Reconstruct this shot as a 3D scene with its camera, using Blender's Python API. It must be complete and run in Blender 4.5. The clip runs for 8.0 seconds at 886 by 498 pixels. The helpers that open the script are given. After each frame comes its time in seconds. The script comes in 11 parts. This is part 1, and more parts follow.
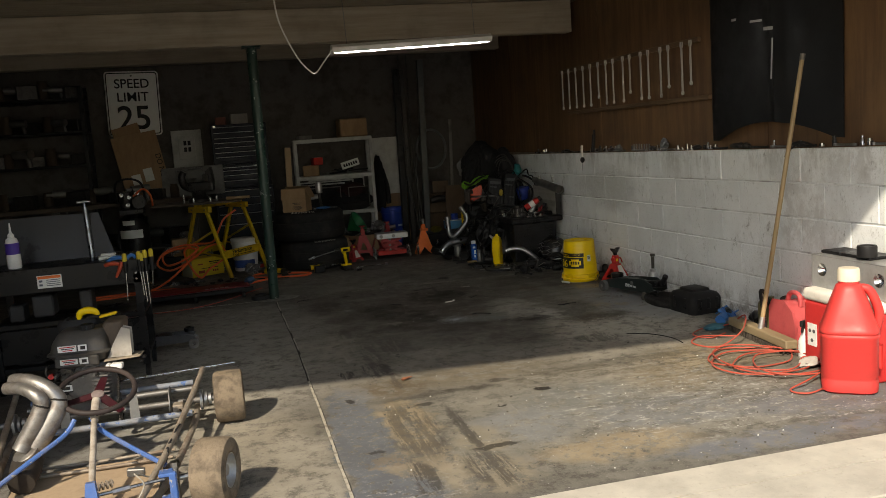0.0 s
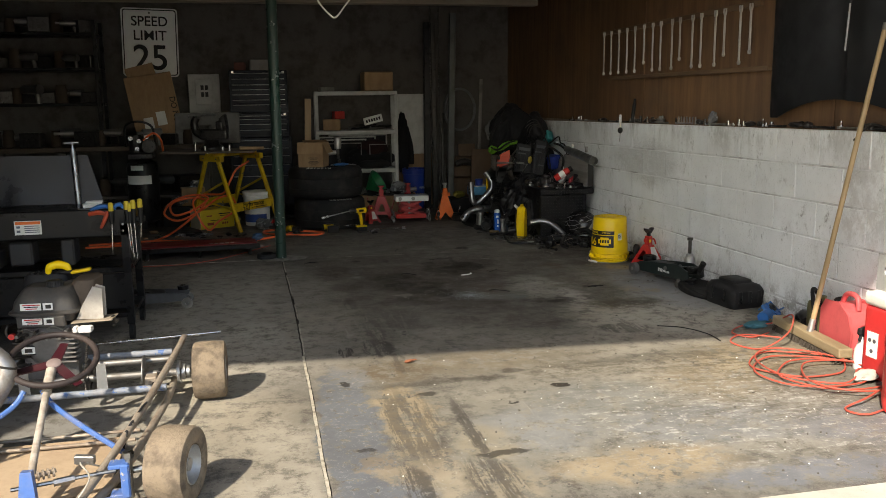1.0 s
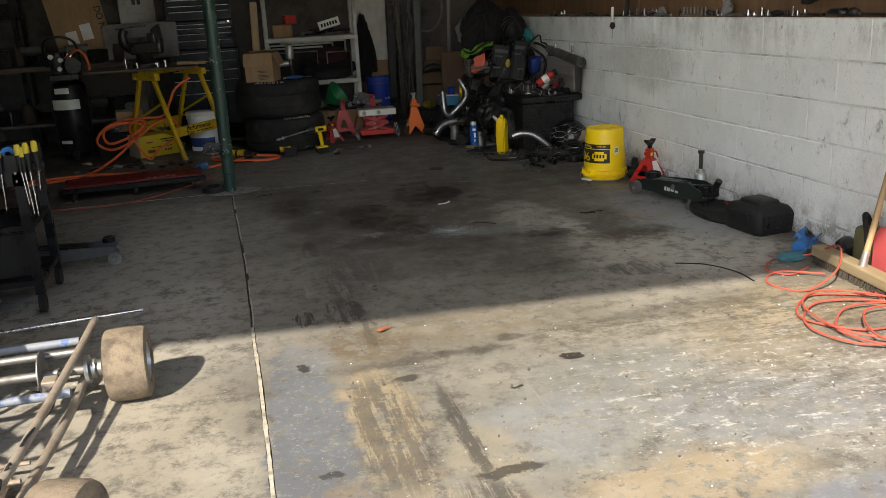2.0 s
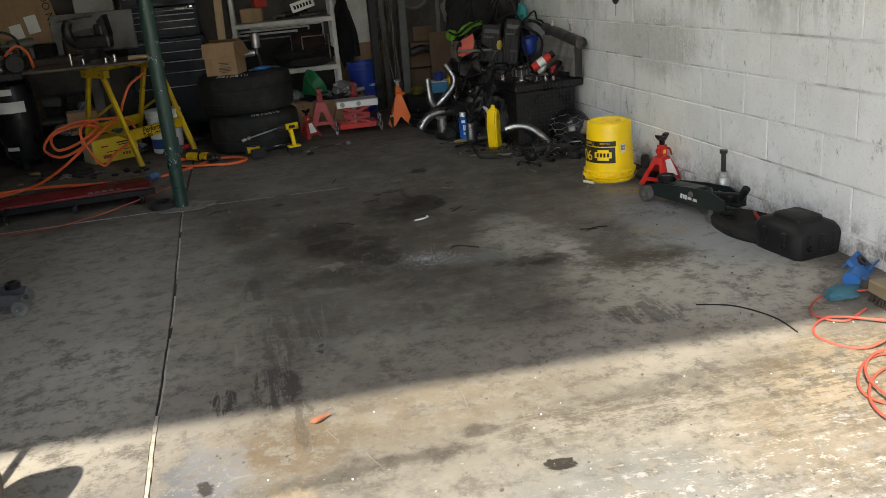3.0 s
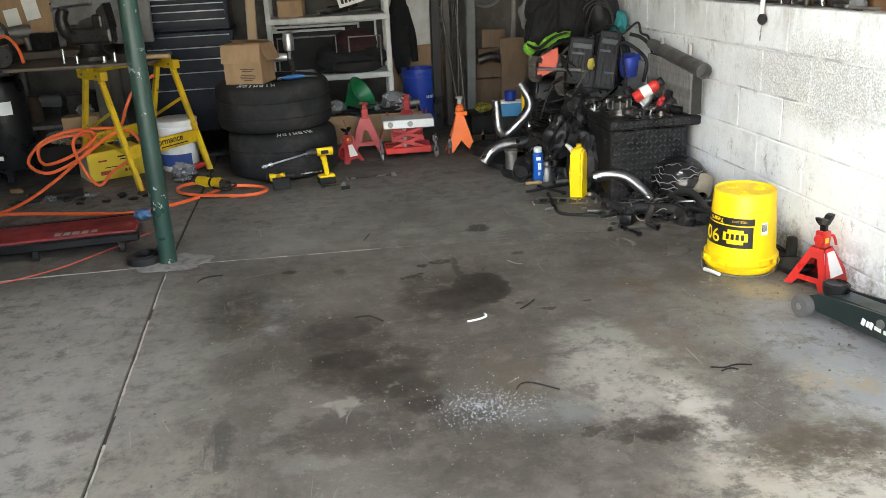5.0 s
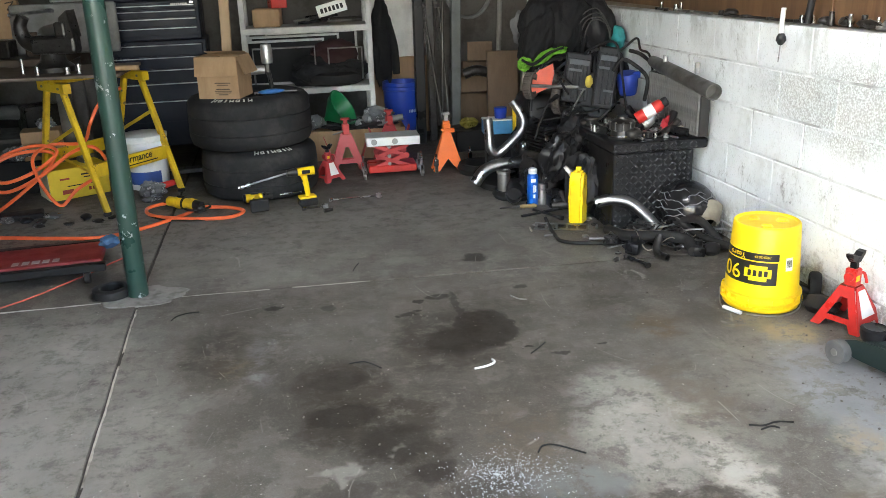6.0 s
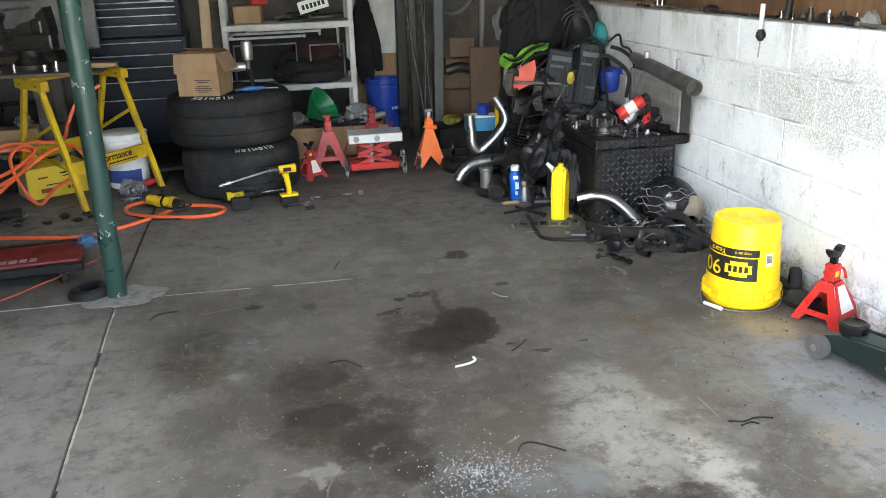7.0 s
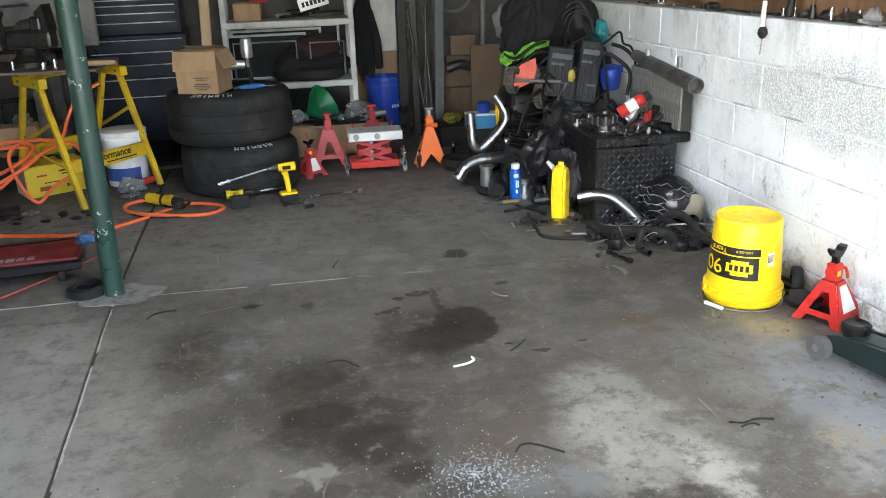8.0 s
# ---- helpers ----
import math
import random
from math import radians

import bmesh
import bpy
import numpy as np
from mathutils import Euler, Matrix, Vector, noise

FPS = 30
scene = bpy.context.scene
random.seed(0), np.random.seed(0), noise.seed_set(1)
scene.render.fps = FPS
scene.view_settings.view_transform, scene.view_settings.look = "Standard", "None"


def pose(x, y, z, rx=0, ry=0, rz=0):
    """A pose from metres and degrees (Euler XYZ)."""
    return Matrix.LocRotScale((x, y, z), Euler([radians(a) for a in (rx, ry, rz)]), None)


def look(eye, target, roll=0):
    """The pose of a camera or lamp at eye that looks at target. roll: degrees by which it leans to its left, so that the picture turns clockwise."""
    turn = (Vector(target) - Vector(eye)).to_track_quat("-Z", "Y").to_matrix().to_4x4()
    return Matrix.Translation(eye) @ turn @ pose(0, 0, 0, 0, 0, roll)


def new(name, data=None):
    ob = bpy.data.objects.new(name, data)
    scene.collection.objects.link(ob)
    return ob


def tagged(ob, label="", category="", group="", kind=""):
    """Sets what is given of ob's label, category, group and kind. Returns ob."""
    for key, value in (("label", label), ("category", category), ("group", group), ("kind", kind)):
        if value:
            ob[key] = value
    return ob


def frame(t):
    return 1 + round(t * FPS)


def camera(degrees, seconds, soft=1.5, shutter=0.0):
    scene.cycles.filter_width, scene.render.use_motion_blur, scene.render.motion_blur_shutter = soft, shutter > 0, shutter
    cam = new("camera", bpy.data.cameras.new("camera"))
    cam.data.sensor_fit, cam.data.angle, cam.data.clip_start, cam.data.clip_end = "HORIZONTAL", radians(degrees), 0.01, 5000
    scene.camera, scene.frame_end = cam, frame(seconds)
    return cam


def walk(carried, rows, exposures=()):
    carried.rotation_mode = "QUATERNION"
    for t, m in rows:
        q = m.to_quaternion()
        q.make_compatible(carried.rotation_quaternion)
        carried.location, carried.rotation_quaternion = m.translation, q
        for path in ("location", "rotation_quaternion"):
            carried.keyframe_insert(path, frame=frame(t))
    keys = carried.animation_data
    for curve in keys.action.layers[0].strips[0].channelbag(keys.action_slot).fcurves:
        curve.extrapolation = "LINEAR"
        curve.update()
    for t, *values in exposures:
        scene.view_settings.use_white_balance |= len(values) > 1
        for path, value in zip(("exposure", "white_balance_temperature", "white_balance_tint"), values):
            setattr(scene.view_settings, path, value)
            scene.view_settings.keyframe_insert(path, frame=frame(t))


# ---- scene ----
cam = camera(55.5, 8.0, 0.8)
PATH = [
    (0, (-1.452, 0.595, 1.329), (-0.978, 2.520, 1.066), -4.1),
    (0.5, (-1.402, 0.726, 1.31), (-0.938, 2.648, 1.012), -2.8),
    (1, (-1.29, 1.070, 1.304), (-0.879, 2.996, 0.955), -0.7),
    (1.5, (-1.264, 1.503, 1.283), (-0.875, 3.411, 0.825), -1.7),
    (1.7, (-1.22, 1.669, 1.297), (-0.778, 3.539, 0.744), -2.1),
    (2.8, (-0.779, 2.532, 1.322), (-0.36, 4.392, 0.715), -4.9),
    (3, (-0.692, 2.685, 1.344), (-0.283, 4.535, 0.703), -5.1),
    (3.5, (-0.444, 3.066, 1.368), (-0.118, 4.960, 0.814), -4.5),
    (4, (-0.382, 3.423, 1.374), (-0.107, 5.306, 0.759), -3.3),
    (4.5, (-0.354, 3.763, 1.389), (-0.087, 5.638, 0.744), -2.8),
    (4.7, (-0.358, 3.903, 1.386), (-0.098, 5.771, 0.721), -2.8),
    (5.8, (-0.49, 4.415, 1.417), (-0.127, 6.269, 0.759), -2.5),
    (6, (-0.478, 4.443, 1.412), (-0.119, 6.299, 0.758), -1.9),
    (6.5, (-0.457, 4.458, 1.412), (-0.086, 6.307, 0.746), -1.9),
    (7, (-0.451, 4.453, 1.409), (-0.062, 6.300, 0.747), -1.9),
    (7.5, (-0.44, 4.460, 1.407), (-0.055, 6.307, 0.743), -1.9),
    (8, (-0.432, 4.473, 1.404), (-0.049, 6.319, 0.738), -1.9),
]
walk(cam, [(t, look(eye, target, roll)) for t, eye, target, roll in PATH], [(0, 0.55, 7500, 10), (0.5, 1.05, 7300, 10), (1.0, 1.2, 7150, 10), (1.5, 1.33, 6950, 10), (2.8, 1.66, 6850, 10), (3.5, 2.24, 6780, 10), (4, 2.6, 6900, 10), (4.5, 3.06, 6800, 10), (6, 3.50, 6380, 10), (8, 3.47, 6180, 10)])

# ---- daylight and lamps ----
world = bpy.data.worlds.new("sky")
scene.world = world
world.use_nodes = True
wn = world.node_tree.nodes
sky = wn.new("ShaderNodeTexSky")
sky.sky_type, sky.sun_disc = "NISHITA", False
SUN_WAY = Vector((0.70, 0.95, -1.0)).normalized()
sky.sun_elevation = math.asin(-SUN_WAY.z)
sky.sun_rotation = math.atan2(-SUN_WAY.x, -SUN_WAY.y)
world.node_tree.links.new(sky.outputs[0], wn["Background"].inputs[0])
wn["Background"].inputs[1].default_value = 0.15
sun = new("sun", bpy.data.lights.new("sun", "SUN"))
sun.data.energy, sun.data.angle, sun.data.color = 3.5, radians(1.4), (1.0, 0.94, 0.84)
sun.rotation_mode = "QUATERNION"
sun.rotation_quaternion = SUN_WAY.to_track_quat("-Z", "Y")


# ---- mesh helpers ----
def thing(name, at, label, category, group="", kind="", turn=0.0):
    ob = new(name)
    ob.empty_display_size = 0.05
    ob.matrix_basis = pose(*at, 0, 0, turn)
    return tagged(ob, label, category, group, kind)


def part(name, bm, material, parent=None, label="", smooth=False, m=None):
    me = bpy.data.meshes.new(name)
    bmesh.ops.recalc_face_normals(bm, faces=bm.faces)
    if smooth:
        for f in bm.faces:
            f.smooth = True
        for e in bm.edges:
            if len(e.link_faces) == 2 and e.calc_face_angle(0) > 0.75:
                e.smooth = False
    bm.to_mesh(me)
    bm.free()
    me.materials.append(material)
    ob = new(name, me)
    ob.parent = parent
    if m is not None:
        ob.matrix_basis = m
    return tagged(ob, label)


def setting(name, bm, material, label, category, smooth=False):
    return tagged(part(name, bm, material, None, "", smooth), label, category, "", "structure")


def single(name, bm, material, label, category, group="", kind="", m=None, smooth=True):
    return tagged(part(name, bm, material, None, "", smooth, m), label, category, group, kind)


def nb():
    return bmesh.new()


def box(bm, at, size, bevel=0.0, m=None, seg=1):
    r = bmesh.ops.create_cube(bm, size=1)
    vs = r["verts"]
    bmesh.ops.scale(bm, vec=size, verts=vs)
    if bevel:
        es = list({e for v in vs for e in v.link_edges})
        q = bmesh.ops.bevel(bm, geom=es, offset=bevel, segments=seg, affect="EDGES", profile=0.5)
        vs = list({v for f in q["faces"] for v in f.verts} | {v for v in vs if v.is_valid})
    if m is not None:
        bmesh.ops.transform(bm, matrix=m, verts=vs)
    bmesh.ops.translate(bm, vec=at, verts=vs)
    return bm


def basis(way):
    return Vector(way).normalized().to_track_quat("Z", "Y").to_matrix()


def rod(bm, a, b, r, r2=None, seg=12):
    r2 = r if r2 is None else r2
    a, b = Vector(a), Vector(b)
    q = basis(b - a)
    loops = []
    for c, rr in ((a, r), (b, r2)):
        loops.append([bm.verts.new(c + q @ Vector((rr * math.cos(t), rr * math.sin(t), 0))) for t in (i * math.tau / seg for i in range(seg))])
    for i in range(seg):
        j = (i + 1) % seg
        bm.faces.new((loops[0][i], loops[0][j], loops[1][j], loops[1][i]))
    bm.faces.new(loops[0][::-1])
    bm.faces.new(loops[1])
    return bm


def smooth_path(pts, n=6, closed=False):
    P = [Vector(p) for p in pts]
    out = []
    m = len(P)
    for i in range(m if closed else m - 1):
        p0 = P[(i - 1) % m] if closed or i > 0 else P[i]
        p1, p2 = P[i], P[(i + 1) % m]
        p3 = P[(i + 2) % m] if closed or i + 2 < m else p2
        for k in range(n):
            t = k / n
            out.append(0.5 * ((2 * p1) + (p2 - p0) * t + (2 * p0 - 5 * p1 + 4 * p2 - p3) * t * t + (3 * p1 - p0 - 3 * p2 + p3) * t ** 3))
    if not closed:
        out.append(P[-1])
    return out


def tube(bm, pts, r, seg=10, n=6, closed=False, wall=0.0, straight=False):
    """A round tube along a smooth path; r a number or a list of radii; with wall, its ends are open."""
    path = [Vector(p) for p in pts] if straight else smooth_path(pts, n, closed)
    rr = r if isinstance(r, (list, tuple)) else [r] * len(pts)
    m = len(path)
    nrm = None
    loops = []
    for i, p in enumerate(path):
        a = path[(i - 1) % m] if closed or i > 0 else p
        b = path[(i + 1) % m] if closed or i < m - 1 else p
        w = (b - a)
        w = w.normalized() if w.length > 1e-9 else Vector((0, 0, 1))
        if nrm is None:
            nrm = w.orthogonal().normalized()
        nrm = (nrm - w * nrm.dot(w))
        nrm = nrm.normalized() if nrm.length > 1e-6 else w.orthogonal().normalized()
        bi = w.cross(nrm)
        f = i / max(m - 1, 1) * (len(rr) - 1)
        k = min(int(f), len(rr) - 2) if len(rr) > 1 else 0
        rad = rr[k] + (rr[min(k + 1, len(rr) - 1)] - rr[k]) * (f - k)
        loops.append([bm.verts.new(p + rad * (math.cos(t) * nrm + math.sin(t) * bi)) for t in (q * math.tau / seg for q in range(seg))])
    for i in range(m if closed else m - 1):
        u, v = loops[i], loops[(i + 1) % m]
        for q in range(seg):
            bm.faces.new((u[q], u[(q + 1) % seg], v[(q + 1) % seg], v[q]))
    if not closed:
        for lp in (loops[0], loops[-1]):
            if wall:
                c = sum((v.co for v in lp), Vector()) / seg
                inner = [bm.verts.new(c + (v.co - c) * (1 - wall)) for v in lp]
                other = path[0 if lp is loops[0] else -1]
                deep = (path[1] - path[0]) if lp is loops[0] else (path[-2] - path[-1])
                deep = deep.normalized() * 0.06
                inner2 = [bm.verts.new(v.co + deep) for v in inner]
                for q in range(seg):
                    z = (q + 1) % seg
                    bm.faces.new((lp[q], lp[z], inner[z], inner[q]))
                    bm.faces.new((inner[q], inner[z], inner2[z], inner2[q]))
                bm.faces.new(inner2)
            else:
                bm.faces.new(lp)
    return bm


def lathe(bm, profile, seg=32, m=None):
    """Turns a profile of (radius, height) about z; a radius of 0 closes it."""
    loops = []
    for r, z in profile:
        if r < 1e-6:
            loops.append([bm.verts.new((0, 0, z))])
        else:
            loops.append([bm.verts.new((r * math.cos(t), r * math.sin(t), z)) for t in (i * math.tau / seg for i in range(seg))])
    for u, v in zip(loops, loops[1:]):
        for i in range(seg):
            j = (i + 1) % seg
            ring = [u[i % len(u)], u[j % len(u)], v[j % len(v)], v[i % len(v)]]
            ring = [x for k, x in enumerate(ring) if x not in ring[:k]]
            if len(ring) > 2:
                bm.faces.new(ring)
    if m is not None:
        bmesh.ops.transform(bm, matrix=m, verts=[v for lp in loops for v in lp])
    return bm


def extrude_shape(bm, outline, depth, m=None, holes=()):
    """A flat outline in x, z, thickened along y by depth, centred."""
    def add(points):
        a = [bm.verts.new((x, -depth / 2, z)) for x, z in points]
        b = [bm.verts.new((x, depth / 2, z)) for x, z in points]
        for i in range(len(a)):
            j = (i + 1) % len(a)
            bm.faces.new((a[i], a[j], b[j], b[i]))
        return a, b
    rings = [add(outline)] + [add(h) for h in holes]
    if holes:
        for side in (0, 1):
            es = []
            for r in rings:
                lp = r[side]
                for i in range(len(lp)):
                    es.append(bm.edges.get((lp[i], lp[(i + 1) % len(lp)])))
            bmesh.ops.triangle_fill(bm, edges=es, use_beauty=True)
    else:
        bm.faces.new(rings[0][0])
        bm.faces.new(rings[0][1][::-1])
    if m is not None:
        bmesh.ops.transform(bm, matrix=m, verts=[v for r in rings for lp in r for v in lp])
    return bm


def blob(bm, at, size, rough=0.15, seed=0, sub=3, m=None):
    r = bmesh.ops.create_icosphere(bm, subdivisions=sub, radius=1)
    for v in r["verts"]:
        d = 1 + rough * noise.noise(v.co * 1.7 + Vector((seed * 3.1, seed, 0))) + rough * 0.5 * noise.noise(v.co * 4.0 + Vector((seed, 7, 0)))
        v.co = Vector((v.co.x * size[0], v.co.y * size[1], v.co.z * size[2])) * d
    if m is not None:
        bmesh.ops.transform(bm, matrix=m, verts=r["verts"])
    bmesh.ops.translate(bm, vec=at, verts=r["verts"])
    return bm


def crumple(bm, at, size, folds=0.22, seed=0, sub=5, m=None, flow=(1.0, 1.0, 0.35)):
    """A heap of cloth: a lumpy body with sharp wrinkles that run where flow is small."""
    r = bmesh.ops.create_icosphere(bm, subdivisions=sub, radius=1)
    o = Vector((seed * 2.3, seed * 0.7, seed * 1.1))
    for v in r["verts"]:
        p = Vector((v.co.x * flow[0], v.co.y * flow[1], v.co.z * flow[2]))
        d = 1 + 0.28 * noise.noise(v.co * 1.4 + o) - folds * abs(noise.noise(p * 3.2 + o)) - folds * 0.6 * abs(noise.noise(p * 7.0 + o))
        v.co = Vector((v.co.x * size[0], v.co.y * size[1], v.co.z * size[2])) * d
    if m is not None:
        bmesh.ops.transform(bm, matrix=m, verts=r["verts"])
    bmesh.ops.translate(bm, vec=at, verts=r["verts"])
    return bm


def words(name, text, size, material, parent, m, depth=0.0006, squeeze=1.0, bold=0.0):
    cu = bpy.data.curves.new(name, "FONT")
    cu.body, cu.size, cu.extrude, cu.align_x, cu.align_y = text, size, depth, "CENTER", "CENTER"
    cu.offset = bold
    tmp = bpy.data.objects.new("tmp", cu)
    me = bpy.data.meshes.new_from_object(tmp)
    bpy.data.objects.remove(tmp)
    me.materials.clear()
    me.materials.append(material)
    ob = new(name, me)
    ob.parent = parent
    ob.matrix_basis = m @ Matrix.Diagonal((squeeze, 1, 1, 1))
    return ob


# ---- materials ----
class Nodes:
    def __init__(self, name):
        self.m = bpy.data.materials.new(name)
        self.m.use_nodes = True
        self.t = self.m.node_tree
        self.b = self.t.nodes["Principled BSDF"]
        self.co = self.add("ShaderNodeTexCoord").outputs["Object"]

    def add(self, kind):
        return self.t.nodes.new(kind)

    def link(self, a, b):
        self.t.links.new(a, b)

    def noise(self, scale, detail=4.0, rough=0.6, stretch=None, vec=None):
        n = self.add("ShaderNodeTexNoise")
        n.inputs["Scale"].default_value, n.inputs["Detail"].default_value, n.inputs["Roughness"].default_value = scale, detail, rough
        src = vec if vec is not None else self.co
        if stretch:
            mp = self.add("ShaderNodeMapping")
            mp.inputs["Scale"].default_value = stretch
            self.link(src, mp.inputs[0])
            src = mp.outputs[0]
        self.link(src, n.inputs["Vector"])
        return n.outputs["Fac"]

    def ramp(self, fac, lo, hi, a=0.0, b=1.0):
        n = self.add("ShaderNodeMapRange")
        n.clamp = True
        n.interpolation_type = "SMOOTHSTEP"
        for i, v in enumerate((lo, hi, a, b)):
            n.inputs[i + 1].default_value = v
        self.link(fac, n.inputs[0])
        return n.outputs[0]

    def math(self, op, a, b=None):
        n = self.add("ShaderNodeMath")
        n.operation = op
        for i, v in enumerate((a, b)):
            if v is None:
                continue
            if isinstance(v, (int, float)):
                n.inputs[i].default_value = v
            else:
                self.link(v, n.inputs[i])
        return n.outputs[0]

    def mix(self, fac, a, b):
        n = self.add("ShaderNodeMix")
        n.data_type = "RGBA"
        for i, v in ((0, fac), (6, a), (7, b)):
            if isinstance(v, (int, float)):
                n.inputs[i].default_value = v
            elif isinstance(v, (tuple, list)):
                n.inputs[i].default_value = (*v[:3], 1)
            else:
                self.link(v, n.inputs[i])
        return n.outputs[2]

    def bump(self, fac, strength, dist=0.005, under=None):
        n = self.add("ShaderNodeBump")
        n.inputs["Strength"].default_value, n.inputs["Distance"].default_value = strength, dist
        self.link(fac, n.inputs["Height"])
        if under is not None:
            self.link(under, n.inputs["Normal"])
        self.link(n.outputs[0], self.b.inputs["Normal"])
        return n.outputs[0]

    def out(self, color, rough, metal=0.0):
        for key, v in (("Base Color", color), ("Roughness", rough), ("Metallic", metal)):
            if isinstance(v, (tuple, list)):
                self.b.inputs[key].default_value = (*v[:3], 1)
            elif isinstance(v, (int, float)):
                self.b.inputs[key].default_value = v
            else:
                self.link(v, self.b.inputs[key])
        return self.m


def finish(name, color, rough=0.5, metal=0.0, dirt=0.35, dirt_color=(0.05, 0.042, 0.035), grain=60.0, blotch=6.0, bump=0.08, coat=0.0, chips=0.0, chip_color=(0.3, 0.3, 0.3), vary=0.0, spec=0.35):
    """A worn surface: two scales of change in colour, gloss and relief, with optional chipped spots."""
    k = Nodes(name)
    big = k.noise(blotch, 5)
    fine = k.noise(grain, 3, 0.7)
    c = k.mix(k.ramp(big, 0.42, 0.72, 0, dirt), color, dirt_color)
    c = k.mix(k.ramp(fine, 0.45, 0.75, 0, dirt * 0.6), c, [x * 0.55 for x in color])
    if vary:
        oi = k.add("ShaderNodeObjectInfo")
        c = k.mix(k.math("MULTIPLY", oi.outputs["Random"], vary), c, [x * 0.5 for x in color])
    if chips:
        c = k.mix(k.ramp(k.noise(blotch * 3.3, 6, 0.7), 0.66 - chips * 0.1, 0.68 - chips * 0.1), c, chip_color)
    rg = k.ramp(big, 0.3, 0.75, max(rough - 0.1, 0.05), min(rough + 0.2, 1))
    k.bump(fine, bump, 0.004)
    k.b.inputs["Specular IOR Level"].default_value = spec
    if coat:
        k.b.inputs["Coat Weight"].default_value = coat
    return k.out(c, rg, metal)


def concrete(name, inside=True):
    """Old trowelled slab: mottled grey, oil stains, tyre scuffs, worn paint near the door."""
    k = Nodes(name)
    n2 = k.noise(5.0, 6, 0.65)
    c = k.mix(k.ramp(k.noise(0.8, 5, 0.6), 0.35, 0.65), (0.100, 0.091, 0.078), (0.150, 0.139, 0.121))
    patchy = k.ramp(k.noise(1.3, 3, 0.5), 0.42, 0.60, 0.05, 0.30)
    c = k.mix(k.ramp(k.noise(1.9, 9, 0.66), 0.475, 0.525, 0, 0.36), c, (0.062, 0.054, 0.045))
    c = k.mix(k.ramp(k.noise(4.6, 9, 0.68), 0.52, 0.555, 0, 0.42), c, (0.215, 0.200, 0.174))
    c = k.mix(k.math("MULTIPLY", k.ramp(k.noise(9.5, 10, 0.74), 0.53, 0.57), patchy), c, (0.058, 0.051, 0.043))
    c = k.mix(k.math("MULTIPLY", k.ramp(k.noise(27, 9, 0.80), 0.54, 0.59), patchy), c, (0.052, 0.046, 0.039))
    c = k.mix(k.ramp(k.noise(75, 7, 0.85), 0.54, 0.62, 0, 0.50), c, (0.270, 0.255, 0.225))
    c = k.mix(k.ramp(k.noise(180, 4, 0.8), 0.55, 0.64, 0, 0.60), c, (0.036, 0.031, 0.026))
    c = k.mix(k.ramp(k.noise(330, 2, 0.7), 0.58, 0.70, 0, 0.70), c, (0.33, 0.315, 0.285))
    rough = k.ramp(n2, 0.3, 0.7, 0.48, 0.80)
    k.b.inputs["Specular IOR Level"].default_value = 0.10

    def bend(scale, amount, detail):
        wob = k.add("ShaderNodeTexNoise")
        wob.inputs["Scale"].default_value, wob.inputs["Detail"].default_value = scale, detail
        wob.inputs["Roughness"].default_value = 0.66
        k.link(k.co, wob.inputs["Vector"])
        sub = k.add("ShaderNodeVectorMath")
        sub.operation = "SUBTRACT"
        k.link(wob.outputs["Color"], sub.inputs[0])
        sub.inputs[1].default_value = (0.5, 0.5, 0.5)
        b = k.add("ShaderNodeVectorMath")
        b.operation = "MULTIPLY_ADD"
        k.link(sub.outputs[0], b.inputs[0])
        b.inputs[1].default_value = (amount, amount, 0)
        k.link(k.co, b.inputs[2])
        return b.outputs[0]

    loose, ragged, crisp = bend(3.6, 0.42, 8), bend(6.5, 0.26, 8), bend(13.0, 0.10, 7)

    flat = {}

    def spot(x, y, rx, ry, soft=0.45, vec=None):
        """An oval patch, 1 inside and 0 outside; ovals of like shape share one stretched plane."""
        vec = loose if vec is None else vec
        step = round(math.log(rx / ry) / math.log(1.45))
        s = 1.45 ** step
        key = (vec.node.name, step)
        if key not in flat:
            v = k.add("ShaderNodeVectorMath")
            v.operation = "MULTIPLY"
            v.inputs[1].default_value = (1, s, 0)
            k.link(vec, v.inputs[0])
            flat[key] = v.outputs[0]
        d = k.add("ShaderNodeVectorMath")
        d.operation = "DISTANCE"
        k.link(flat[key], d.inputs[0])
        d.inputs[1].default_value = (x, y * s, 0)
        return k.ramp(d.outputs["Value"], rx * (1.0 - soft), rx * (1.0 + soft), 1, 0)

    def scratch(scale, width, seed):
        """Thin wandering lines, where a soft pattern crosses its middle value."""
        off = k.add("ShaderNodeVectorMath")
        off.operation = "ADD"
        k.link(k.co, off.inputs[0])
        off.inputs[1].default_value = (seed, seed * 1.7, 0)
        n = k.noise(scale, 1, 0.4, (1.0, 0.35, 1), off.outputs[0])
        return k.ramp(k.math("ABSOLUTE", k.math("SUBTRACT", n, 0.5)), width * 0.3, width, 1, 0)

    def lay(c, rows, mask, vec=None):
        """Patches of x, y, half width, half depth, softness, strength and colour, broken up by a mask."""
        for x, y, rx, ry, soft, a, col in rows:
            c = k.mix(k.math("MULTIPLY", k.math("MULTIPLY", spot(x, y, rx, ry, soft, vec), a), mask), c, col)
        return c

    def joined(rows, vec=None):
        """The strongest of several patches."""
        most = None
        for x, y, rx, ry, soft, a in rows:
            z = k.math("MULTIPLY", spot(x, y, rx, ry, soft, vec), a)
            most = z if most is None else k.math("MAXIMUM", most, z)
        return most

    grain = k.ramp(k.noise(11, 11, 0.80), 0.40, 0.54, 0.15, 1.0)
